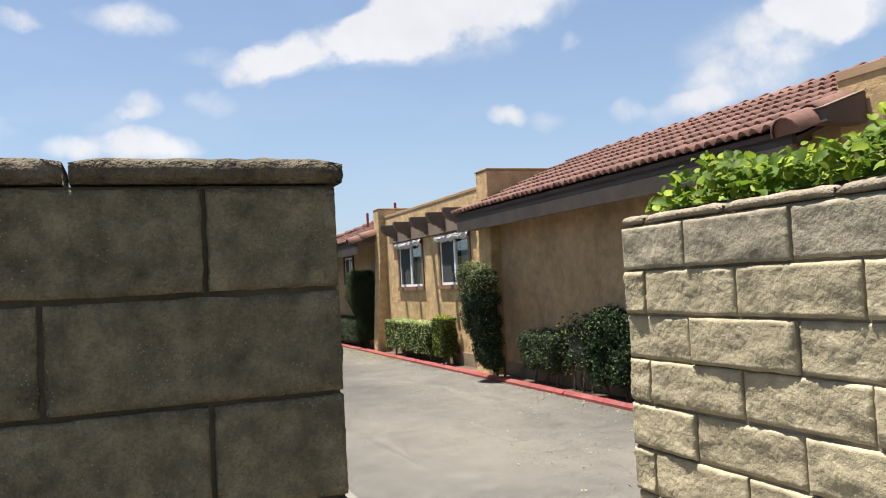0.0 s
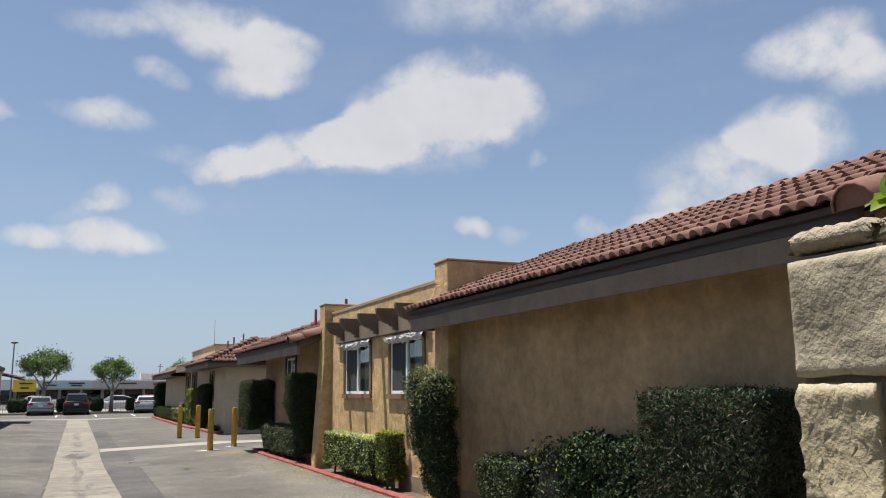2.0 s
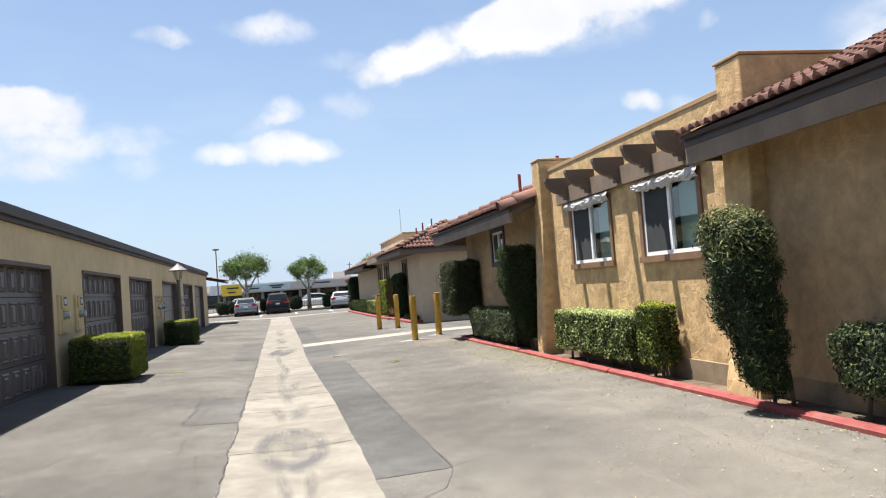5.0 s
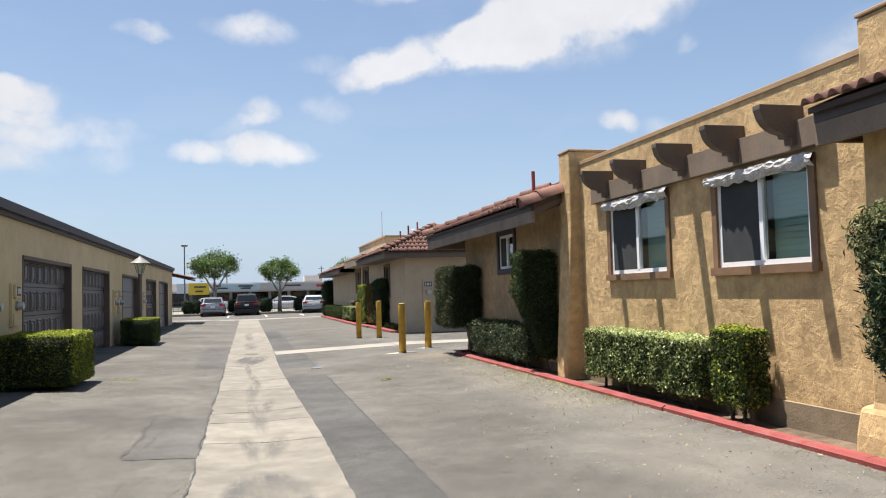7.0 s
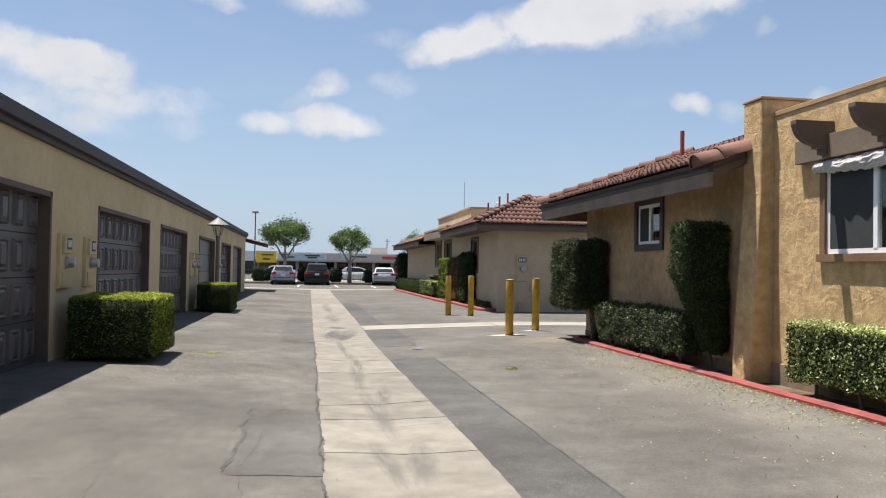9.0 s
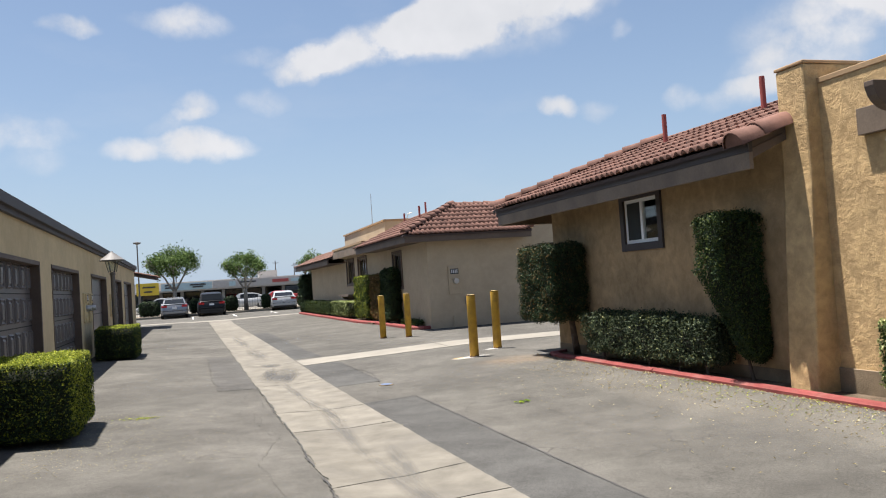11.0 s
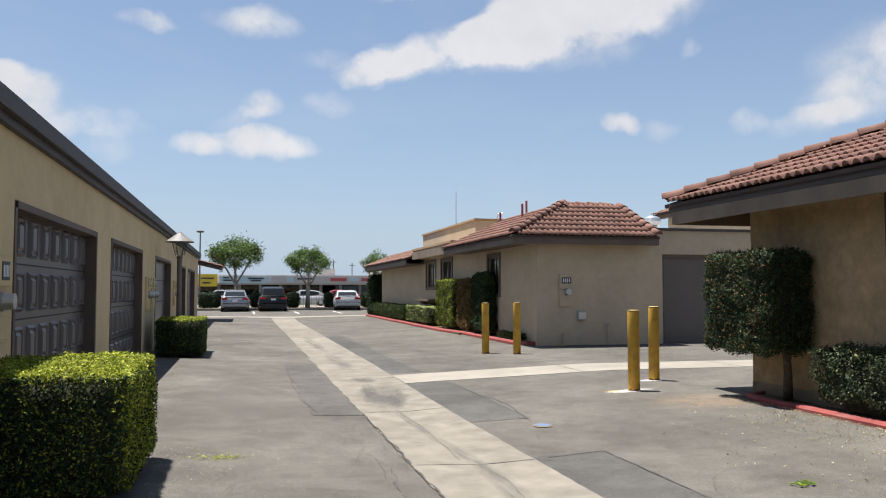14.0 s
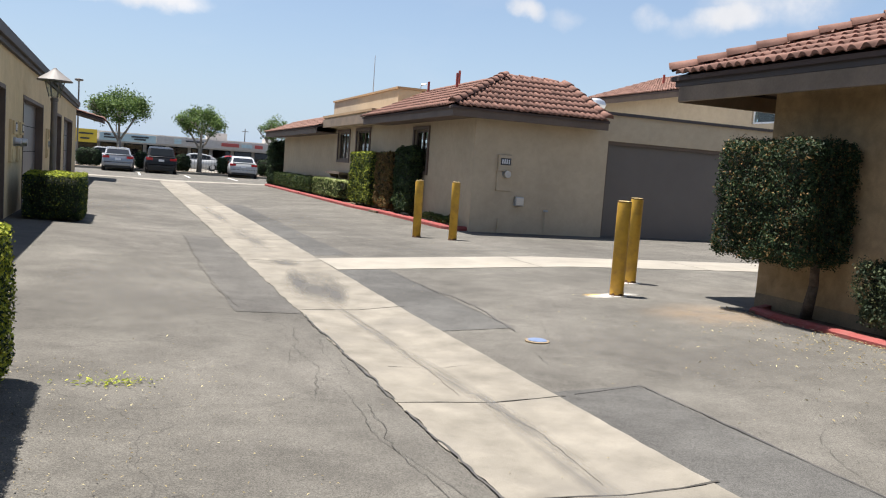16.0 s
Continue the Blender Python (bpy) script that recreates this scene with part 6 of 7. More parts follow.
# ---- block walls ----
def block_mesh(name, ln, h, mat, relief, seed, sub=(12, 7), depth=0.06):
    """A rough-faced block: x along the wall, y out of it, z up; its face is at y = 0."""
    g = G()
    nu, nv = sub
    for j in range(nv + 1):
        for i in range(nu + 1):
            u = 0.0 if i == 0 else 1.0 if i == nu else 0.025 + 0.95 * (i - 1) / (nu - 2)
            w = 0.0 if j == 0 else 1.0 if j == nv else 0.06 + 0.88 * (j - 1) / (nv - 2)
            e = 0.0 if i in (0, nu) or j in (0, nv) else 1.0
            px, pz = u * ln, w * h
            lump = noise.noise((px * 7 + seed * 3.1, pz * 9, seed * 1.7))
            mid = noise.noise((px * 26 + seed, pz * 26, seed * 2.7)) + 0.6 * noise.noise((px * 55, pz * 55 + seed, seed * 1.3))
            grit = noise.noise((px * 120 + seed, pz * 120, seed)) if nu > 30 else 0.0
            ledge = max(0.0, noise.noise((px * 5 + seed * 4.3, pz * 13, seed)) + 0.15) * (1.3 - w)
            y = relief * e * (0.4 + 0.5 * lump + 0.9 * ledge + 0.2 * mid + 0.24 * grit)
            jx = 0.003 * noise.noise((w * 6, seed, u * 3)) if e == 0 else 0.012 * noise.noise((w * 9, seed, u * 9))
            g.v.append(((u - 0.5) * ln + jx, y, (w - 0.5) * h + (0.003 * noise.noise((u * 7, seed + 5, w)) if e == 0 else 0)))
    m = nu + 1
    g.f = [(j * m + i, j * m + i + 1, (j + 1) * m + i + 1, (j + 1) * m + i) for j in range(nv) for i in range(nu)]
    ring = [i for i in range(m)] + [j * m + nu for j in range(1, nv + 1)] + [nv * m + i for i in range(nu - 1, -1, -1)] + [j * m for j in range(nv - 1, 0, -1)]
    b0 = len(g.v)
    g.v += [(g.v[i][0], -depth, g.v[i][2]) for i in ring]
    k = len(ring)
    g.f += [(ring[(i + 1) % k], ring[i], b0 + i, b0 + (i + 1) % k) for i in range(k)]
    me = link_mesh(name, g, mat)
    me.polygons.foreach_set("use_smooth", [i < nu * nv for i in range(len(g.f))])
    return me


BLOCK = 0.481


def block_wall(label, origin, run, out, length, thick, mat, relief, joint=0.010, top_mat=None, recess=0.02, end_half=True, shift=0.0, CAPZ=1.796, COURSE=0.1645, cap_h=0.034, cap_over=0.003, firsts=(0.77, 0.27), cap_mat=None, caps=(0.14, 0.435, 0.44), mortar=None):
    """A wall from origin, going along run; blocks face out. The first end is the free one."""
    run, out = Vector(run), Vector(out)
    t = thing("block_wall", origin, label, "wall", kind="structure")
    o = Vector(origin)
    up = Vector((0, 0, 1))
    body = [o - out * recess + run * 0.008, o - out * recess + run * length, o - out * (thick - 0.02) + run * length, o - out * (thick - 0.02) + run * 0.008]
    g = G().add([Vector((p.x, p.y, -0.1)) for p in body] + [Vector((p.x, p.y, CAPZ)) for p in body], [(0, 1, 2, 3), (7, 6, 5, 4), (0, 4, 5, 1), (1, 5, 6, 2), (2, 6, 7, 3), (3, 7, 4, 0)])
    part("mortar", g, mortar or M_MORTAR, t)
    full = [block_mesh("block", BLOCK - joint, COURSE - joint, mat, relief, s, (60, 22)) for s in range(9)]
    half = [block_mesh("block", BLOCK * firsts[1] - joint, COURSE - joint, mat, relief, 20 + s, (34 if firsts[1] < 0.5 else 60, 22)) for s in range(4)]
    mid = [block_mesh("block", BLOCK * firsts[0] - joint, COURSE - joint, mat, relief, 40 + s, (44, 22)) for s in range(4)]
    ends = [block_mesh("block", thick - joint, COURSE - joint, mat, relief * 0.6, 60 + s, (32, 22)) for s in range(4)]
    top_full = [block_mesh("block", BLOCK - joint, COURSE - joint, top_mat, relief * 0.8, 100 + s, (60, 22)) for s in range(4)] if top_mat else full
    top_mid = [block_mesh("block", BLOCK * firsts[0] - joint, COURSE - joint, top_mat, relief * 0.8, 120, (44, 22))] if top_mat else mid
    rear = [block_mesh("block", BLOCK - joint, COURSE - joint, mat, relief, 80 + s, (8, 5)) for s in range(3)]
    axes = Matrix((run, out, up)).transposed().to_4x4()
    eaxes = Matrix((out, -run, up)).transposed().to_4x4()
    z, k = CAPZ - COURSE / 2, 0
    while z > 0:
        a = 0.0
        first, fl = (mid if k else top_mid, BLOCK * firsts[0]) if k % 2 == 0 else (half, BLOCK * firsts[1])
        zj = R.uniform(-0.002, 0.002)

        def put(me, c, w):
            m = axes.copy()
            m.translation = Vector((o.x, o.y, z + zj)) + run * c + out * R.uniform(-0.006, 0.006)
            piece("block", me, t, m @ Matrix.Rotation(R.uniform(-0.006, 0.006), 4, "Y"))
        put(R.choice(first), fl / 2, fl)
        a = fl
        while a < length - BLOCK:
            put(R.choice(full if k else top_full), a + BLOCK / 2, BLOCK)
            a += BLOCK
        m = eaxes.copy()
        m.translation = Vector((o.x, o.y, z)) - out * thick / 2 + run * 0.004
        piece("block", R.choice(ends), t, m)
        m = Matrix((-run, -out, up)).transposed().to_4x4()
        for q in range(int(length / BLOCK)):
            mm = m.copy()
            mm.translation = Vector((o.x, o.y, z)) - out * thick + run * ((q + 0.5 + 0.5 * (k % 2)) * BLOCK)
            piece("block", rear[q % 3], t, mm)
        z -= COURSE
        k += 1
    # cap stones, rounded, with open joints
    a, k = -cap_over, 0
    while a < length - 0.1:
        w = caps[min(k, len(caps) - 1)]
        gg, n = G(), 7
        prof = [(cap_over - 0.012, 0.0), (cap_over, cap_h * 0.2), (cap_over + 0.004, cap_h * 0.45), (cap_over - 0.002, cap_h * 0.75), (cap_over - 0.016, cap_h * 0.95), (cap_over - 0.04, cap_h), (-thick - cap_over + 0.03, cap_h), (-thick - cap_over + 0.004, cap_h * 0.8), (-thick - cap_over, cap_h * 0.4), (-thick - cap_over + 0.01, 0.0)]
        st = 17
        for i in range(st):
            u = i / (st - 1)
            pinch = (0.01, 0.003)[min(i, st - 1 - i)] if min(i, st - 1 - i) < 2 else 0.0
            for y, zz in prof:
                sg = 1 if y > 0 else -1
                y2 = y - sg * pinch + 0.003 * noise.noise((a + u * 2.2, zz * 30, k + sg)) + 0.005 * noise.noise((a * 9 + u * 11, zz * 60, k + sg))
                p = Vector((o.x, o.y, CAPZ + 0.004 + zz - (pinch if zz > 0.01 else 0) + (0.002 * noise.noise((a * 3 + u * 5, y * 9, 4.0)) + 0.003 * noise.noise((a * 9 + u * 15, y * 20, 4.0))) * (zz > 0.01))) + run * (a + 0.005 + u * (w - 0.01)) + out * y2
                gg.v.append(tuple(p))
        q = len(prof)
        gg.f = [(i * q + j, i * q + (j + 1) % q, (i + 1) * q + (j + 1) % q, (i + 1) * q + j) for i in range(st - 1) for j in range(q)] + [tuple(range(q)), tuple(range((st - 1) * q, st * q))[::-1]]
        part("cap_stone", gg, cap_mat or mat, t, smooth=True)
        a += w
        k += 1
    return t


# ---- bollards ----
BOLL = None


def bollard(x, y, h, lean=0.0):
    global BOLL
    z = gz(x, y)
    if BOLL is None:
        BOLL = thing("bollard", (x, y, z), "yellow-painted steel bollard set in the driveway", "bollard", "bollards across the side drive")
        part("post", G().lathe((x, y, z), [(0.084, -0.05), (0.084, 1.135), (0.082, 1.148)], 24), M_YEL, BOLL, smooth=True)
        part("rim", G().lathe((x, y, z), [(0.082, 1.148), (0.0855, 1.149), (0.0855, 1.156), (0.082, 1.158)], 24), M_RUSTB, BOLL, "rusty rim")
        part("cap", G().lathe((x, y, z), [(0.082, 1.158), (0.075, 1.161), (0.04, 1.163), (0.004, 1.164)], 24), M_YELTOP, BOLL, "faded flat cap", smooth=True)
        foot, n = G(), 32
        for i in range(n):
            a = 2 * math.pi * i / n
            up = 0.022 + 0.045 * max(0.0, noise.noise((math.cos(a) * 3.1, math.sin(a) * 3.1, 1.7)))
            c, q = math.cos(a), math.sin(a)
            foot.v += [(x + c * 0.09, y + q * 0.09, z - 0.02), (x + c * 0.087, y + q * 0.087, z + up), (x + c * 0.08, y + q * 0.08, z + up + 0.002)]
        foot.f = [(3 * i + k, 3 * ((i + 1) % n) + k, 3 * ((i + 1) % n) + k + 1, 3 * i + k + 1) for i in range(n) for k in (0, 1)]
        part("collar", foot, M_RUSTB, BOLL, "rust eaten into the foot")
        return BOLL
    return copy_thing(BOLL, Matrix.Translation((x, y, z)) @ Matrix.Rotation(lean, 4, "Y"))


for p in ((4.63, 26.94, 0, 0.0), (5.46, 27.9, 0, 0.008), (4.58, 34.2, 0, -0.006), (5.14, 33.62, 0, 0.0)):
    bollard(*p)


def mark(name, cx, cy, rx, ry, mat, label, turn=0.0, lift=0.012):
    """A thin worn mark lying on the paving; its own frame is one unit across from middle to rim."""
    g, n = G(), 8
    ob = new(name)
    m = Matrix.Translation((cx, cy, gz(cx, cy) + lift)) @ Matrix.Rotation(radians(turn), 4, "Z") @ Matrix.Diagonal((rx, ry, 1, 1))
    inv = m.inverted()
    for j in range(n + 1):
        for i in range(n + 1):
            p = m @ Vector((2 * i / n - 1, 2 * j / n - 1, 0))
            g.v.append(tuple(inv @ Vector((p.x, p.y, gz(p.x, p.y) + lift))))
    g.f = [(j * (n + 1) + i, j * (n + 1) + i + 1, (j + 1) * (n + 1) + i + 1, (j + 1) * (n + 1) + i) for j in range(n) for i in range(n)]
    bpy.data.objects.remove(ob)
    ob = new(name, link_mesh(name, g, mat))
    ob.matrix_world = m
    ob.visible_shadow = False
    return tagged(ob, label, "ground mark", kind="structure")


mark("paint_splash", 4.55, 26.93, 0.42, 0.17, M_WORNW, "worn white paint splash round a bollard foot", 8)
mark("paint_splash", 4.36, 26.98, 0.18, 0.12, M_WORNY, "worn yellow paint splash beside a bollard foot")
mark("paint_splash", 5.4, 27.86, 0.27, 0.14, M_WORNW, "worn white paint splash round a bollard foot")
vc = thing("valve_cover", (2.44, 24.83, gz(2.44, 24.83)), "small round iron valve cover with faded blue paint", "valve cover")
part("rim", G().lathe((2.44, 24.83, gz(2.44, 24.83)), [(0.11, -0.02), (0.11, 0.01), (0.095, 0.013)], 24), M_PLINTH, vc)
part("lid", G().lathe((2.44, 24.83, gz(2.44, 24.83)), [(0.088, -0.01), (0.088, 0.016), (0.075, 0.019)], 24), M_BLUE, vc)
mark("oil_stain", 1.16, 28.1, 0.42, 1.5, M_OIL, "dark oily stain across the concrete gutter", -9)
mark("oil_stain", 1.02, 28.5, 0.14, 1.3, M_OIL, "dark streak of oil on the concrete gutter", -8, 0.015)
mark("oil_stain", 1.3, 27.7, 0.16, 1.2, M_OIL, "dark streak of oil on the concrete gutter", -10, 0.015)
mark("oil_stain", 1.2, 30.3, 0.25, 0.5, M_OIL, "small dark oily stain on the concrete gutter")
mark("tyre_mark", 1.22, 14.05, 0.42, 1.4, M_RING, "ring-shaped grey rubber stain on the concrete gutter")
mark("tyre_mark", 1.22, 14.25, 0.3, 0.9, M_TYRE, "grey rubber stain on the concrete gutter")
for cx, cy, rx, ry, tn in ((1.14, 12.2, 0.07, 0.8, 3), (1.34, 12.3, 0.07, 0.7, -3), (1.1, 16.4, 0.1, 0.9, 4), (1.35, 16.4, 0.14, 0.8, -6), (1.17, 21.6, 0.12, 1.9, -2), (1.22, 23.4, 0.1, 1.5, 3), (1.1, 25.4, 0.08, 1.6, 1), (1.2, 18.6, 0.13, 1.6, 2), (1.35, 19.6, 0.1, 1.0, -5), (1.2, 34.0, 0.25, 2.5, 0), (1.15, 40.0, 0.2, 4.0, 0), (0.95, 11.0, 0.25, 1.0, -14)):
    mark("tyre_mark", cx, cy, rx, ry, M_TYRE, "long grey drip stain down the concrete gutter", tn)
for cx, cy, rx, ry, tn in ((-0.8, 13.5, 1.4, 4.5, 0), (-0.6, 17.0, 1.1, 3.5, -8), (-1.6, 15.5, 1.2, 4.0, 5), (0.1, 11.0, 0.8, 3.5, 0), (3.3, 13.0, 1.2, 2.6, 10), (-1.2, 17.5, 1.0, 2.0, -20), (4.0, 19.0, 1.3, 2.2, 30), (-0.9, 27.5, 0.9, 2.6, 0), (3.6, 24.2, 1.3, 1.3, 0), (4.4, 31.8, 1.8, 0.8, 0), (3.0, 38.0, 1.2, 2.5, 0), (-1.4, 40.0, 1.0, 3.0, 5)):
    mark("oil_stain", cx, cy, rx, ry, M_OIL2, "broad faint dark stain on the asphalt", tn)
for cx, cy, rx, ry, tn in ((4.3, 7.0, 1.6, 5.5, 4), (3.2, 9.5, 1.5, 4.0, -6), (4.7, 12.5, 1.0, 4.5, 0), (3.6, 3.2, 1.7, 3.0, 0), (4.9, 19.0, 0.7, 4.5, 0)):
    mark("dust_patch", cx, cy, rx, ry, M_DUST, "pale sandy dust lying on the asphalt", tn, 0.006)
mark("soil_stain", 5.0, 25.6, 0.9, 0.8, M_RUST, "rusty soil washed over the kerb end")


def litter(name, label, n, x0, x1, y0, y1, mat, size, group=None, fx=None):
    pts = np.stack([RNG.uniform(x0, x1, n), RNG.uniform(y0, y1, n), np.zeros(n)], 1)
    if fx is not None:
        pts[:, 0] = x1 - (x1 - x0) * RNG.random(n) ** fx
    if size == 0.03 and n == 120:
        pts[:, 0] = (x0 + x1) / 2 + RNG.normal(size=n) * (x1 - x0) * 0.3
        pts[:, 1] = (y0 + y1) / 2 + RNG.normal(size=n) * (y1 - y0) * 0.4
    pts[:, 2] = [gz(x, y) + 0.016 for x, y, _ in pts]
    v, f = leaves(pts, np.tile([[0.0, 0, 1]], (n, 1)), size, 0.35, 0.34, 0.3)
    ob = new(name, big_mesh(name, v, f, mat))
    tagged(ob, label, "leaf litter", kind="stuff")


litter("fallen_leaves", "small dry leaves scattered along the kerb", 2100, 3.2, 5.47, 3.5, 26, M_DRY, 0.032, fx=3.0)
litter("fallen_leaves", "small dry leaves scattered over the driveway", 700, -2.4, 5.3, 4, 40, M_DRY, 0.02)
litter("fallen_leaves", "dry leaf clippings beside the clipped hedge", 1100, -2.0, 0.1, 20.3, 24.2, M_DRY, 0.017, fx=0.5)
litter("hedge_clippings", "yellow-green hedge clippings dropped on the asphalt", 120, -1.22, -0.82, 23.56, 23.72, M_LEAF_Y, 0.03)
litter("hedge_clippings", "pale green and straw hedge clippings swept along the kerb", 1300, 4.5, 5.48, 16.8, 24.5, M_DRY, 0.032, fx=2.0)
litter("hedge_clippings", "pale green hedge clippings along the kerb", 420, 4.8, 5.48, 17.0, 21.5, M_LEAF_Y, 0.03, fx=1.8)
litter("hedge_clippings", "green sprig lying on the asphalt", 40, 3.25, 3.42, 21.54, 21.66, M_LEAF_V, 0.05)


# ---- garage fittings ----
def meter_panel(y, z, number_bars=True):
    x = GX
    t = thing("electric_meter", (x, y, z), "tan-painted electric meter panel with a glass meter and number plate", "electric meter", "meters on the garage wall")
    part("back_panel", G().box(x - 0.01, y - 0.27, z - 0.37, x + 0.05, y + 0.27, z + 0.38), M_STUC3, t, bevel=0.008)
    part("upper_box", G().box(x + 0.05, y - 0.2, z + 0.12, x + 0.09, y + 0.2, z + 0.36), M_STUC3, t, bevel=0.008)
    part("number_plate", G().box(x + 0.09, y - 0.11, z + 0.17, x + 0.095, y + 0.11, z + 0.33), M_INK, t)
    for k in range(4):
        part("number_bar", G().box(x + 0.095, y - 0.085 + k * 0.046, z + 0.20, x + 0.098, y - 0.06 + k * 0.046, z + 0.30), M_PLATE, t)
    part("meter_collar", G().tube((x + 0.05, y, z - 0.01), (x + 0.09, y, z - 0.01), 0.085, 0.085, 20), M_GREY, t)
    part("meter_glass", G().tube((x + 0.09, y, z - 0.01), (x + 0.17, y, z - 0.01), 0.075, 0.068, 20), M_ZINC, t, smooth=False)
    part("lower_cover", G().box(x + 0.05, y - 0.2, z - 0.34, x + 0.065, y + 0.2, z - 0.14), M_STUC3, t, bevel=0.005)


for y in (22.42, 23.72, 34.9, 35.9, 42.0):
    meter_panel(y, 1.36)


def lamp_post(x, y):
    z = gz(x, y)
    t = thing("street_lamp", (x, y, z), "low bronze lamp post with a conical hood", "street lamp")
    part("post", G().lathe((x, y, z), [(0.10, -0.05), (0.10, 0.06), (0.065, 0.09), (0.06, 2.2), (0.075, 2.21), (0.075, 2.26), (0.05, 2.28)], 14), M_LAMPMET, t)
    part("shade", G().lathe((x, y, z), [(0.33, 2.60), (0.335, 2.62), (0.05, 2.83), (0.03, 2.86), (0.005, 2.87)], 24), M_SHADE, t, "grey metal conical hood")
    part("lantern_glass", G().lathe((x, y, z), [(0.10, 2.30), (0.17, 2.58), (0.17, 2.60)], 6), M_GLASS, t)
    for k in range(6):
        a = math.pi / 3 * k
        part("lantern_bar", G().tube((x + 0.10 * math.cos(a), y + 0.10 * math.sin(a), z + 2.28), (x + 0.18 * math.cos(a), y + 0.18 * math.sin(a), z + 2.60), 0.008, n=5), M_LAMPMET, t)


lamp_post(-2.36, 36.9)


# ---- fittings on the second building ----
t = thing("electric_meter", (7.25, BY, 1.5), "beige electric meter panel with number plate on the wall", "electric meter")
part("upper_box", G().box(7.06, BY - 0.06, 1.48, 7.44, BY + 0.01, 1.85), M_STUC2, t, bevel=0.008)
part("number_plate", G().box(7.12, BY - 0.068, 1.62, 7.38, BY - 0.06, 1.78), M_INK, t)
for k in range(4):
    part("number_bar", G().box(7.15 + k * 0.055, BY - 0.072, 1.65, 7.18 + k * 0.055, BY - 0.068, 1.75), M_PLATE, t)
part("lower_cover", G().box(7.06, BY - 0.035, 1.02, 7.44, BY + 0.01, 1.47), M_STUC2, t, bevel=0.006)
part("meter_glass", G().tube((7.27, BY - 0.03, 1.41), (7.27, BY - 0.18, 1.41), 0.09, 0.08, 18), M_ZINC, t)
t = thing("junction_box", (7.65, BY, 0.78), "small grey metal junction box on the wall", "junction box")
part("body", G().box(7.55, BY - 0.10, 0.68, 7.78, BY + 0.005, 0.90), M_GREY, t, bevel=0.012)
part("cover", G().box(7.57, BY - 0.115, 0.70, 7.76, BY - 0.10, 0.88), M_ZINC, t, bevel=0.006)
t = thing("water_tap", (8.39, BY, 0.6), "pipe with tap standing against the wall", "tap")
part("pipe", G().tube((8.39, BY - 0.05, 0.0), (8.39, BY - 0.05, 0.62), 0.014, n=8), M_STUC2, t)
part("tap", G().tube((8.34, BY - 0.05, 0.6), (8.44, BY - 0.09, 0.6), 0.022, n=8), M_GREY, t)
t = thing("conduit", (7.17, BY, 0.0), "short pipe stub against the wall foot", "pipe")
part("pipe", G().tube((7.17, BY - 0.05, 0.0), (7.17, BY - 0.05, 0.36), 0.03, n=8), M_STUC2, t)
t = thing("turbine_vent", (10.95, 38.2, 3.05), "ribbed white turbine roof vent", "roof vent")
part("neck", G().lathe((10.95, 38.2, 3.05), [(0.16, -0.02), (0.16, 0.35)], 16), M_ZINC, t)
part("turbine", G().lathe((10.95, 38.2, 3.32), [(0.12, 0), (0.24, 0.06), (0.28, 0.16), (0.24, 0.27), (0.1, 0.34)], 18), M_ZINC, t)
t = thing("window_planter", (6.3, 47.9, 1.0), "dark wooden bracket shelf under the windows", "shelf")
part("shelf", G().box(6.05, 46.9, 1.02, 6.45, 48.9, 1.10), M_WOOD, t)
for y in (47.2, 48.6):
    part("bracket", G().prism([(6.45, 1.02), (6.1, 1.02), (6.2, 0.9), (6.45, 0.85)], "y", y, y + 0.08), M_WOOD, t)
t = thing("antenna", (8.0, 50.0, 4.0), "thin radio mast on the flat roof", "antenna")
part("mast", G().tube((8.0, 50.0, 4.0), (8.0, 50.0, 5.7), 0.02, 0.012, 6), M_GREY, t)
part("stay", G().tube((8.8, 47.0, 4.0), (8.95, 47.0, 4.45), 0.015, 0.015, 6), M_GREY, t)
part("dish", G().tube((8.95, 47.0, 4.45), (9.1, 46.9, 4.5), 0.03, 0.02, 6), M_GREY, t)

# ---- parking bays ----
for x in (-4.3, -0.25, 2.4, 5.0, 8.6):
    solid("bay_line", G().add([(x, 66.5, 0.036), (x + 0.1, 66.5, 0.036), (x + 0.1, 71.5, 0.036), (x, 71.5, 0.036)], [(0, 1, 2, 3)]), M_PAINTW, "worn white parking bay line", "bay line", "structure")
g = G().box(-30, 75.4, -0.1, 40, 78.6, 0.17)
solid("planting_bed", g, M_SOIL, "kerbed soil bed along the street fence", "soil bed", "structure")
g = G().box(-30, 75.2, -0.1, 40, 75.4, 0.18)
solid("kerb", g, M_CONC2, "plain concrete kerb at the end of the parking bays", "kerb", "structure", bevel=0.02)
solid("street", G().box(-200, 84, 0.031, 200, 100, 0.04), M_CONC2, "pale street surface beyond the fence", "street", "structure")


def tyre_mesh():
    g = G()
    n = 20
    prof = [(0.20, -0.1), (0.31, -0.1), (0.33, -0.07), (0.33, 0.07), (0.31, 0.1), (0.20, 0.1)]
    for r, w in prof:
        g.v += [(w, r * math.cos(2 * math.pi * i / n), r * math.sin(2 * math.pi * i / n)) for i in range(n)]
    m = len(prof)
    g.f = [(j * n + i, j * n + (i + 1) % n, ((j + 1) % m) * n + (i + 1) % n, ((j + 1) % m) * n + i) for j in range(m) for i in range(n)]
    return g


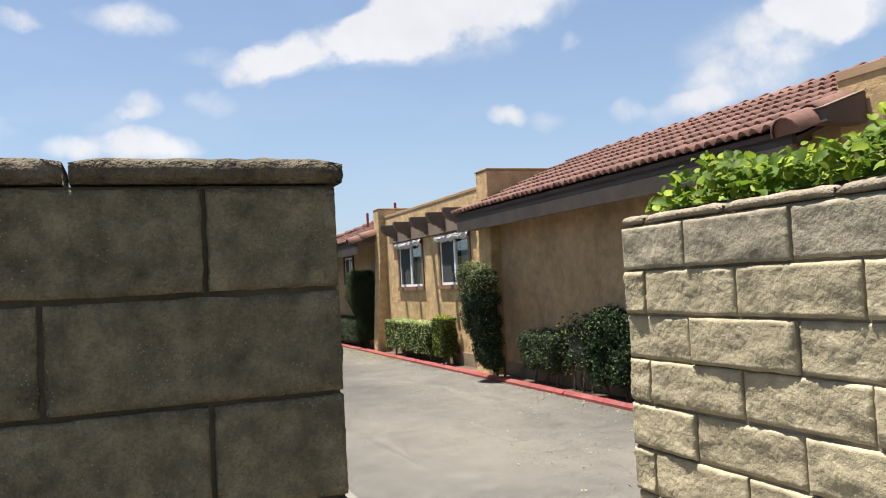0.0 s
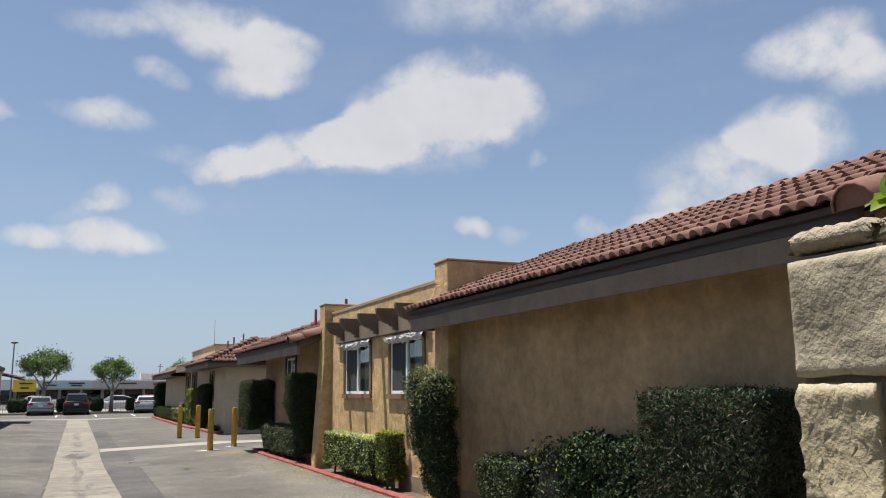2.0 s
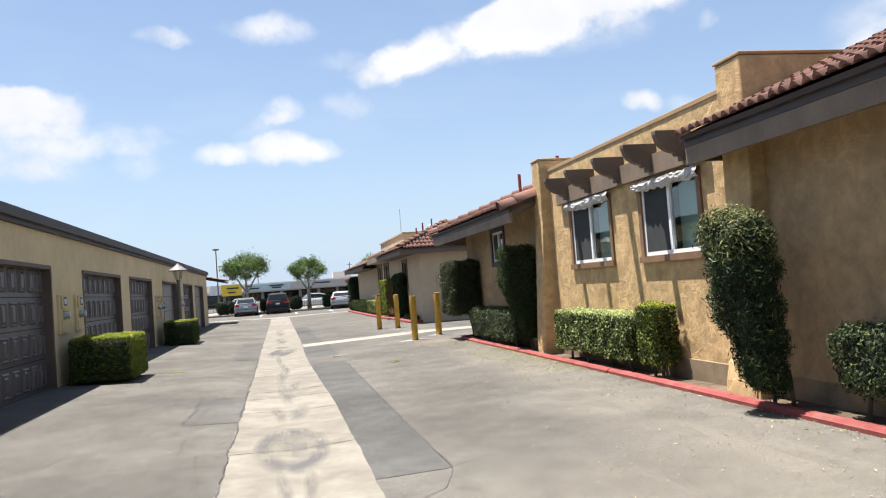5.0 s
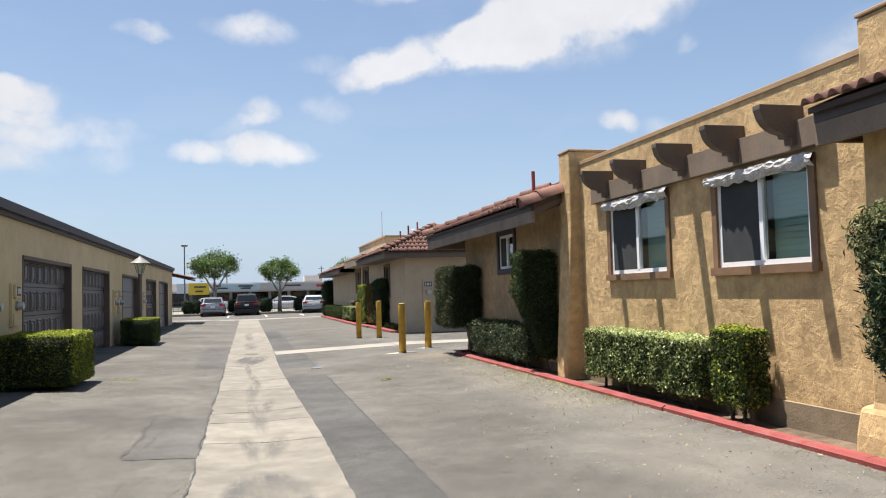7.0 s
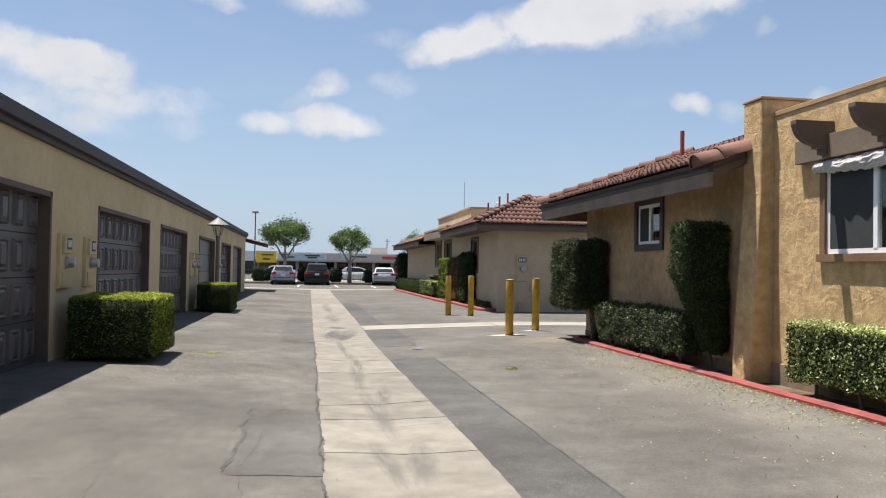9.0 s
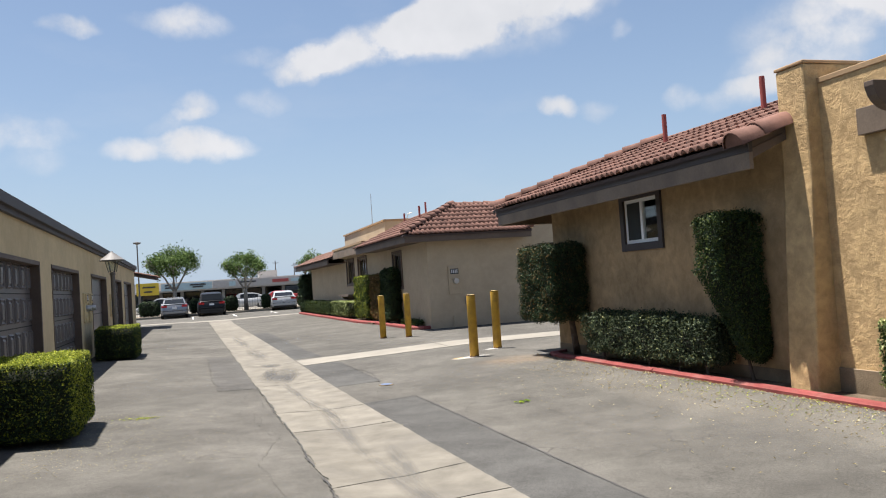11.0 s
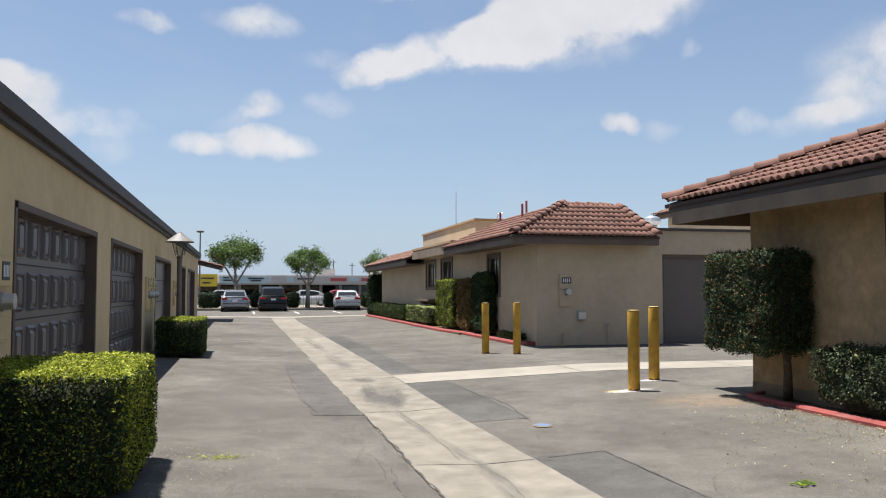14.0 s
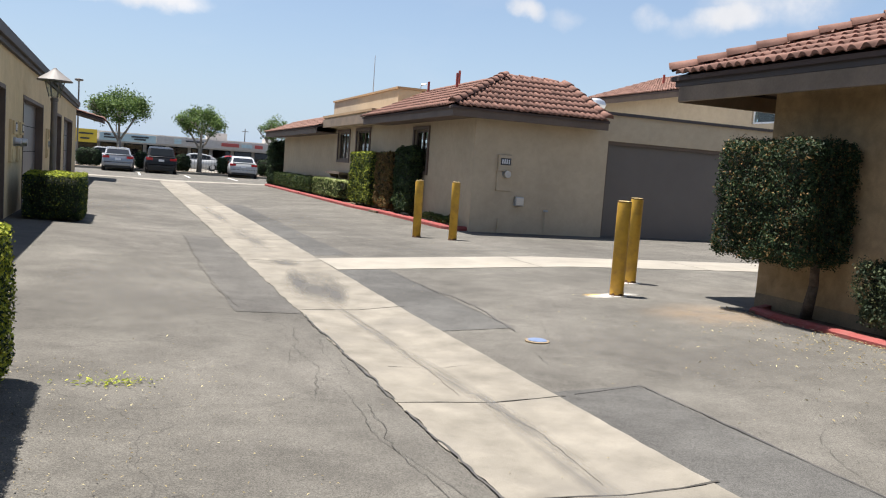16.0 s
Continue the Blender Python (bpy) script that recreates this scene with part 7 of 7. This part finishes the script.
def car(name, label, x, y, yaw, paint, kind="sedan", length=4.7, width=1.82, height=1.45):
    """A parked car, its nose along +y before the turn: lofted body, cabin with glass, wheels, lamps."""
    z0 = 0.033
    t = thing(name, (x, y, z0), label, "car", "cars in the parking bays")
    rot = Matrix.Translation((x, y, z0)) @ Matrix.Rotation(radians(yaw), 4, "Z")
    suv = kind == "suv"
    hw, belt = width / 2, 0.98 if suv else 0.92
    L = length / 2

    def place(g):
        g.v = [tuple(rot @ Vector(p)) for p in g.v]
        return g

    def loft(rows):
        g = G()
        n = len(rows[0])
        for r in rows:
            g.v += r
        g.f = [(j * n + i, j * n + i + 1, (j + 1) * n + i + 1, (j + 1) * n + i) for j in range(len(rows) - 1) for i in range(n - 1)]
        g.f += [tuple(range(n))[::-1], tuple(range((len(rows) - 1) * n, len(rows) * n))]
        return g

    rows = []
    tail = belt + (0.08 if suv else 0.10)
    for s, top, wd, bot in ((-1.0, 0.62, 0.86, 0.42), (-0.985, tail - 0.1, 0.93, 0.32), (-0.94, tail, 0.96, 0.26), (-0.7, tail, 0.99, 0.22), (-0.3, belt, 1.0, 0.2), (0.2, belt - 0.01, 1.0, 0.2), (0.45, belt - 0.03, 0.99, 0.2), (0.75, belt - 0.12, 0.96, 0.22), (0.93, belt - 0.25, 0.88, 0.26), (1.0, 0.5, 0.72, 0.34)):
        yy, w = s * L, hw * wd
        half = [(w * 0.88, bot), (w * 0.99, bot + 0.14), (w, (bot + top) / 2), (w * 0.96, top - 0.07), (w * 0.84, top)]
        ring = [(-a, yy, b) for a, b in half] + [(a, yy, b) for a, b in half[::-1]]
        rows.append(ring)
    part("body", place(loft(rows)), paint, t, smooth=True)
    roof_y = (-0.93, -0.80, -0.55, 0.0, 0.18, 0.45) if suv else (-0.80, -0.52, -0.30, 0.05, 0.18, 0.50)
    hs = (belt + 0.06, height - 0.12, height - 0.02, height, height - 0.05, belt)
    ws = (0.84, 0.74, 0.70, 0.70, 0.71, 0.84)
    rows = []
    for s, h, w in zip(roof_y, hs, ws):
        rows.append([(-hw * 0.88, s * L, belt - 0.05), (-hw * w, s * L, h - 0.03), (-hw * w * 0.8, s * L, h), (hw * w * 0.8, s * L, h), (hw * w, s * L, h - 0.03), (hw * 0.88, s * L, belt - 0.05)])
    cabin = part("cabin", place(loft(rows)), paint, t, smooth=False)
    rearw = G()
    a, b = rows[0], rows[1]
    off = -0.02

    def lerp(p, q, k):
        return tuple(p[i] + (q[i] - p[i]) * k for i in range(3))
    q = [lerp(a[2], b[2], 0.1), lerp(a[3], b[3], 0.1), lerp(a[3], b[3], 0.94), lerp(a[2], b[2], 0.94)]
    q = [(p[0] * 1.08, p[1] + off, p[2] + 0.014) for p in q]
    rearw.add(q, [(0, 1, 2, 3)])
    part("rear_window", place(rearw), M_GLASSDK, cabin)
    for sx in (-1, 1):
        sw_ = G()
        pts = []
        for i in range(1, len(rows) - 1):
            p0, p1 = rows[i][0 if sx < 0 else 5], rows[i][1 if sx < 0 else 4]
            pts.append((lerp(p0, p1, 0.18), lerp(p0, p1, 0.88)))
        for lo, hi in pts:
            sw_.v += [(lo[0] + sx * 0.012, lo[1], lo[2]), (hi[0] + sx * 0.012, hi[1], hi[2])]
        sw_.f = [(2 * i, 2 * i + 1, 2 * i + 3, 2 * i + 2) for i in range(len(pts) - 1)]
        part("side_window", place(sw_), M_GLASSDK, cabin)
        tl = G().box(sx * hw * 0.52, -L * 0.995, tail - 0.25, sx * hw * 0.93, -L * 0.93, tail - 0.10)
        part("tail_lamp", place(tl), M_TAIL, t, bevel=0.02)
        for sy in (-0.6, 0.6):
            g = tyre_mesh()
            g.v = [(px + sx * (hw - 0.11), py + sy * L, pz + 0.33) for px, py, pz in g.v]
            wh = part("tyre", place(g), M_BLACK, t, smooth=False)
            part("rim", place(G().tube((sx * (hw - 0.06), sy * L, 0.33), (sx * (hw - 0.01), sy * L, 0.33), 0.2, 0.19, 16)), M_ALLOY, wh)
    part("windscreen", place(G().add([(p[0] * 1.06, p[1] + 0.02, p[2] + 0.014) for p in (lerp(rows[4][2], rows[5][2], 0.08), lerp(rows[4][3], rows[5][3], 0.08), lerp(rows[4][3], rows[5][3], 0.88), lerp(rows[4][2], rows[5][2], 0.88))], [(0, 1, 2, 3)])), M_GLASSDK, cabin)
    part("lower_valance", place(G().box(-hw * 0.8, -L * 1.006, 0.2, hw * 0.8, -L * 0.93, 0.36)), M_BLACK, t, bevel=0.03)
    part("boot_lid_edge", place(G().box(-hw * 0.78, -L * 0.992, tail - 0.045, hw * 0.78, -L * 0.955, tail - 0.03)), M_BLACK, t)
    part("bumper", place(G().box(-hw * 0.84, -L * 1.012, 0.34, hw * 0.84, -L * 0.94, 0.52)), M_BLACK if suv else paint, t, bevel=0.03)
    part("number_plate", place(G().box(-0.16, -L * 1.006, 0.66 if not suv else 0.74, 0.16, -L * 0.985, 0.79 if not suv else 0.87)), M_PLATE, t)
    return t


car("car", "silver saloon car parked nose-in", -1.42, 74.0, 1, M_CARS, length=4.8, width=1.84)
car("car", "black sport utility car parked nose-in", 1.1, 74.2, 0, M_CARB, "suv", 4.7, 1.9, 1.66)
car("car", "white saloon car parked nose-in", 6.45, 76.0, -4, M_CARW, length=4.9, width=1.88, height=1.42)
for xx, yy, pm, yw, nm in ((4.6, 92, M_CARW, 90, "white car standing in the street"), (8.2, 98, M_CARR, 90, "red car standing in the street"), (-9.5, 95, M_CARW, 92, "white car standing in the street"), (13, 96, M_CARS, 90, "silver car standing in the street"), (-3, 97, M_CARW, 88, "white car standing in the street"), (19, 99, M_CARW, 90, "white car standing in the street")):
    car("car", nm, xx, yy, yw, pm)


# ---- street trees ----
def tree(x, y, z, h, rx, rz, seed, leaf, n_leaf=6000, lsize=0.16, trunk_h=1.9, label="young street tree with pale forked trunk and rounded open crown"):
    t = thing("tree", (x, y, z), label, "tree", "trees by the parking bays")
    rr = random.Random(seed)
    tips = []
    g = G()

    def limb(p, d, ln, r, lev):
        q = p + d * ln
        mid = p.lerp(q, 0.5) + Vector((rr.uniform(-1, 1), rr.uniform(-1, 1), 0)) * ln * 0.06
        g.tube(p, mid, r, r * 0.85, 7, False)
        g.tube(mid, q, r * 0.85, r * 0.7, 7, False)
        if lev == 0:
            tips.append(q)
            return
        if lev == 1:
            tips.append(mid)
        for k in range(rr.choice((2, 3)) if lev > 1 else 3):
            dd = (d + Vector((rr.uniform(-1, 1), rr.uniform(-1, 1), rr.uniform(-0.15, 0.5))) * 0.62).normalized()
            limb(q, dd, ln * rr.uniform(0.62, 0.85), r * 0.62, lev - 1)
    base = Vector((x, y, z))
    top = base + Vector((rr.uniform(-0.1, 0.1), rr.uniform(-0.1, 0.1), trunk_h))
    g.tube(base - Vector((0, 0, 0.05)), top, 0.19, 0.13, 9)
    for k in range(4):
        a = 2 * math.pi * k / 4 + rr.uniform(-0.3, 0.3)
        limb(top - Vector((0, 0, 0.15)), Vector((math.cos(a) * 0.62, math.sin(a) * 0.62, 1)).normalized(), (h - trunk_h) * 0.36, 0.085, 2)
    part("trunk", g, M_BARKP, t, smooth=True)
    c = np.array([x, y, z + trunk_h + (h - trunk_h) * 0.55])
    tp = np.array([list(p) for p in tips])
    # keep the clumps inside the crown's outline
    rel = (tp - c) / np.array([rx, rx, rz])
    k = np.linalg.norm(rel, axis=1, keepdims=True)
    tp = c + (tp - c) / np.maximum(k / 0.86, 1)
    extra = unit(RNG.normal(size=(46, 3))) * RNG.uniform(0.55, 0.95, (46, 1))
    extra[:, 2] = np.abs(extra[:, 2]) * 1.1 - 0.25
    tp = np.concatenate([tp, c + extra * np.array([rx, rx, rz])])
    pick = RNG.integers(0, len(tp), n_leaf)
    off = RNG.normal(size=(n_leaf, 3)) * np.array([0.26, 0.26, 0.2]) * rx / 2.0
    v, f = leaves(tp[pick] + off - np.array(base), unit(off + np.array([0, 0, 0.25])), lsize, 0.8, 0.45)
    tagged(part_mesh("crown", big_mesh("crown", v, f, leaf), t), kind="stuff")


tree(-1.35, 77.0, 0.15, 5.55, 1.85, 1.5, 3, M_LEAF_T, 8600)
tree(3.75, 77.0, 0.15, 4.85, 1.6, 1.4, 5, M_LEAF_T, 6400, trunk_h=1.7)
tree(10.0, 84.0, 0.1, 4.9, 1.3, 1.3, 8, M_LEAF_T, 2500)
tree(-16, 95.0, 0.1, 6.5, 2.6, 1.8, 12, M_LEAF_T, 4000)
for x0, x1 in ((-3.9, -2.4), (-0.35, 0.35), (2.1, 3.1), (4.9, 5.6), (7.6, 9.4)):
    hedge("bush", x0, x1, 76.0, 77.0, 0.2, 1.25, M_LEAF_D, "dark rounded bush in the bed by the street", 0.12, 350, 0.35, 0.08, 2, 0.02, ground=0.16)


def street_light(x, y, h):
    t = thing("street_lamp", (x, y, 0.0), "tall slim lighting mast with a flat round head", "street lamp")
    part("pole", G().lathe((x, y, 0), [(0.11, 0), (0.07, 0.3), (0.05, h - 0.1)], 10), M_LAMPMET, t)
    part("head", G().lathe((x, y, h), [(0.08, -0.12), (0.3, -0.05), (0.3, 0.05), (0.08, 0.1)], 14), M_LAMPMET, t)


street_light(-4.3, 85.0, 6.2)
for px, ph in ((15.5, 7.2), (-2.5, 6.0), (19, 6.6)):
    t = thing("utility_pole", (px, 170, 0), "wooden utility pole far beyond the shops", "utility pole")
    part("pole", G().tube((px, 170, 0), (px, 170, ph), 0.11, 0.08, 7), M_BARK, t)
    part("crossarm", G().box(px - 0.55, 169.95, ph - 0.5, px + 0.55, 170.05, ph - 0.42), M_BARK, t)

# ---- street fence ----
fence = thing("fence", (0, 79.2, 0), "dark metal picket fence along the street", "fence")
for z in (0.35, 1.05):
    part("rail", G().box(-14, 79.18, z, 24, 79.22, z + 0.05), M_FENCE, fence)
pick = link_mesh("picket", G().box(-0.012, -0.012, 0.0, 0.012, 0.012, 1.2), M_FENCE)
for k in range(190):
    piece("picket", pick, fence, Matrix.Translation((-14 + k * 0.2, 79.25, 0.03)))

# ---- shops across the street ----
mall = thing("shop_row", (5, 150, 0), "low grey row of shops with signboards across the street", "shops")
part("wall", G().box(-40, 150, 0, 60, 165, 3.9), M_MALL, mall)
part("canopy", G().box(-40, 147.6, 2.35, 60, 150, 2.55), M_MALL, mall)
part("signboard", G().box(-8.1, 147.4, 2.05, -4.8, 147.6, 3.95), M_SIGNY, mall, "yellow signboard with dark lettering")
part("signboard", G().box(-9.9, 147.4, 2.3, -8.2, 147.6, 3.9), M_PLATE, mall, "whitish signboard with dark lettering")
part("signboard", G().box(-4.5, 147.4, 2.55, 3.2, 147.6, 3.65), M_SIGNT, mall, "pale teal signboard with dark lettering")
part("signboard", G().box(3.3, 147.4, 2.55, 22, 147.6, 3.7), M_MALL, mall, "pale grey signboard band")
part("signboard", G().box(12.6, 147.3, 2.9, 15.2, 147.4, 3.4), M_SIGNR, mall, "dark red signboard")
part("signboard", G().box(15.6, 147.3, 2.9, 17.2, 147.4, 3.4), M_SIGNT, mall)
part("signboard", G().box(17.6, 147.3, 2.9, 18.8, 147.4, 3.4), M_SIGNR, mall)
part("signboard", G().box(5.8, 147.3, 2.75, 6.8, 147.4, 3.45), M_SIGNT, mall)
for a, w, z in ((-7.2, 1.9, 3.2), (-7.0, 1.2, 2.5), (-3.9, 0.9, 3.3), (-3.9, 2.0, 2.9), (-0.2, 2.4, 3.2), (0.2, 1.6, 2.85), (7.4, 2.6, 3.15)):
    part("lettering_bar", G().box(a, 147.25, z, a + w, 147.3, z + 0.22), M_INK, mall)
for k in range(24):
    a = -30 + k * 3.2
    # Near-black board whose colour stands for the dim shop interior.
    sf = part("shop_front", G().box(a, 149.9, 0.2, a + 2.7, 149.97, 2.3), M_SCREEN, mall)
    part("shop_window", G().box(a + 0.1, 149.85, 0.5, a + 2.6, 149.88, 2.2), M_SHOP, sf)
part("roof_unit", G().box(11.0, 153, 3.9, 14.0, 156, 5.0), M_MALL, mall)
part("roof_unit", G().box(20.0, 153, 3.9, 22.0, 156, 4.7), M_MALL, mall)
# low town beyond
far = thing("far_buildings", (0, 300, 0), "hazy low buildings far away", "buildings", kind="backdrop")
for k in range(40):
    xx = -320 + k * 17 + R.uniform(-4, 4)
    part("house", G().box(xx, 300 + R.uniform(0, 40), 0, xx + R.uniform(8, 16), 350, R.uniform(3.0, 5.5)), M_MALL, far)
# walls that close the place behind
close = thing("rear_building", (-3, -10, 0), "plain tan stucco wall closing the drive", "building", kind="structure")
part("wall", G().box(-14, -12.2, 0, 20, -12, 3.2), M_STUC3, close)
part("wall", G().box(26, 26, 0, 26.2, 36, 3.1), M_STUC2, close)

vine()
block_wall("sandy split-face block wall with rounded cap stones", (1.93, 3.115, 0), (0, -1, 0), (-1, 0, 0), 5.0, 0.19, M_BLOCK, 0.0105, cap_mat=M_CAPST, top_mat=M_BLOCKT, recess=0.008)
block_wall("weathered olive-brown block wall with rounded cap stones", (0.532, 1.94, 0), (-1, 0, 0), (0, -1, 0), 5.2, 0.17, M_BLOCK2, 0.006, mortar=M_MORTAR2, CAPZ=1.816, COURSE=0.193, cap_h=0.046, cap_over=0.016, firsts=(0.505, 1.06), recess=0.014, cap_mat=M_CAPDK, caps=(0.48, 0.53, 0.46))
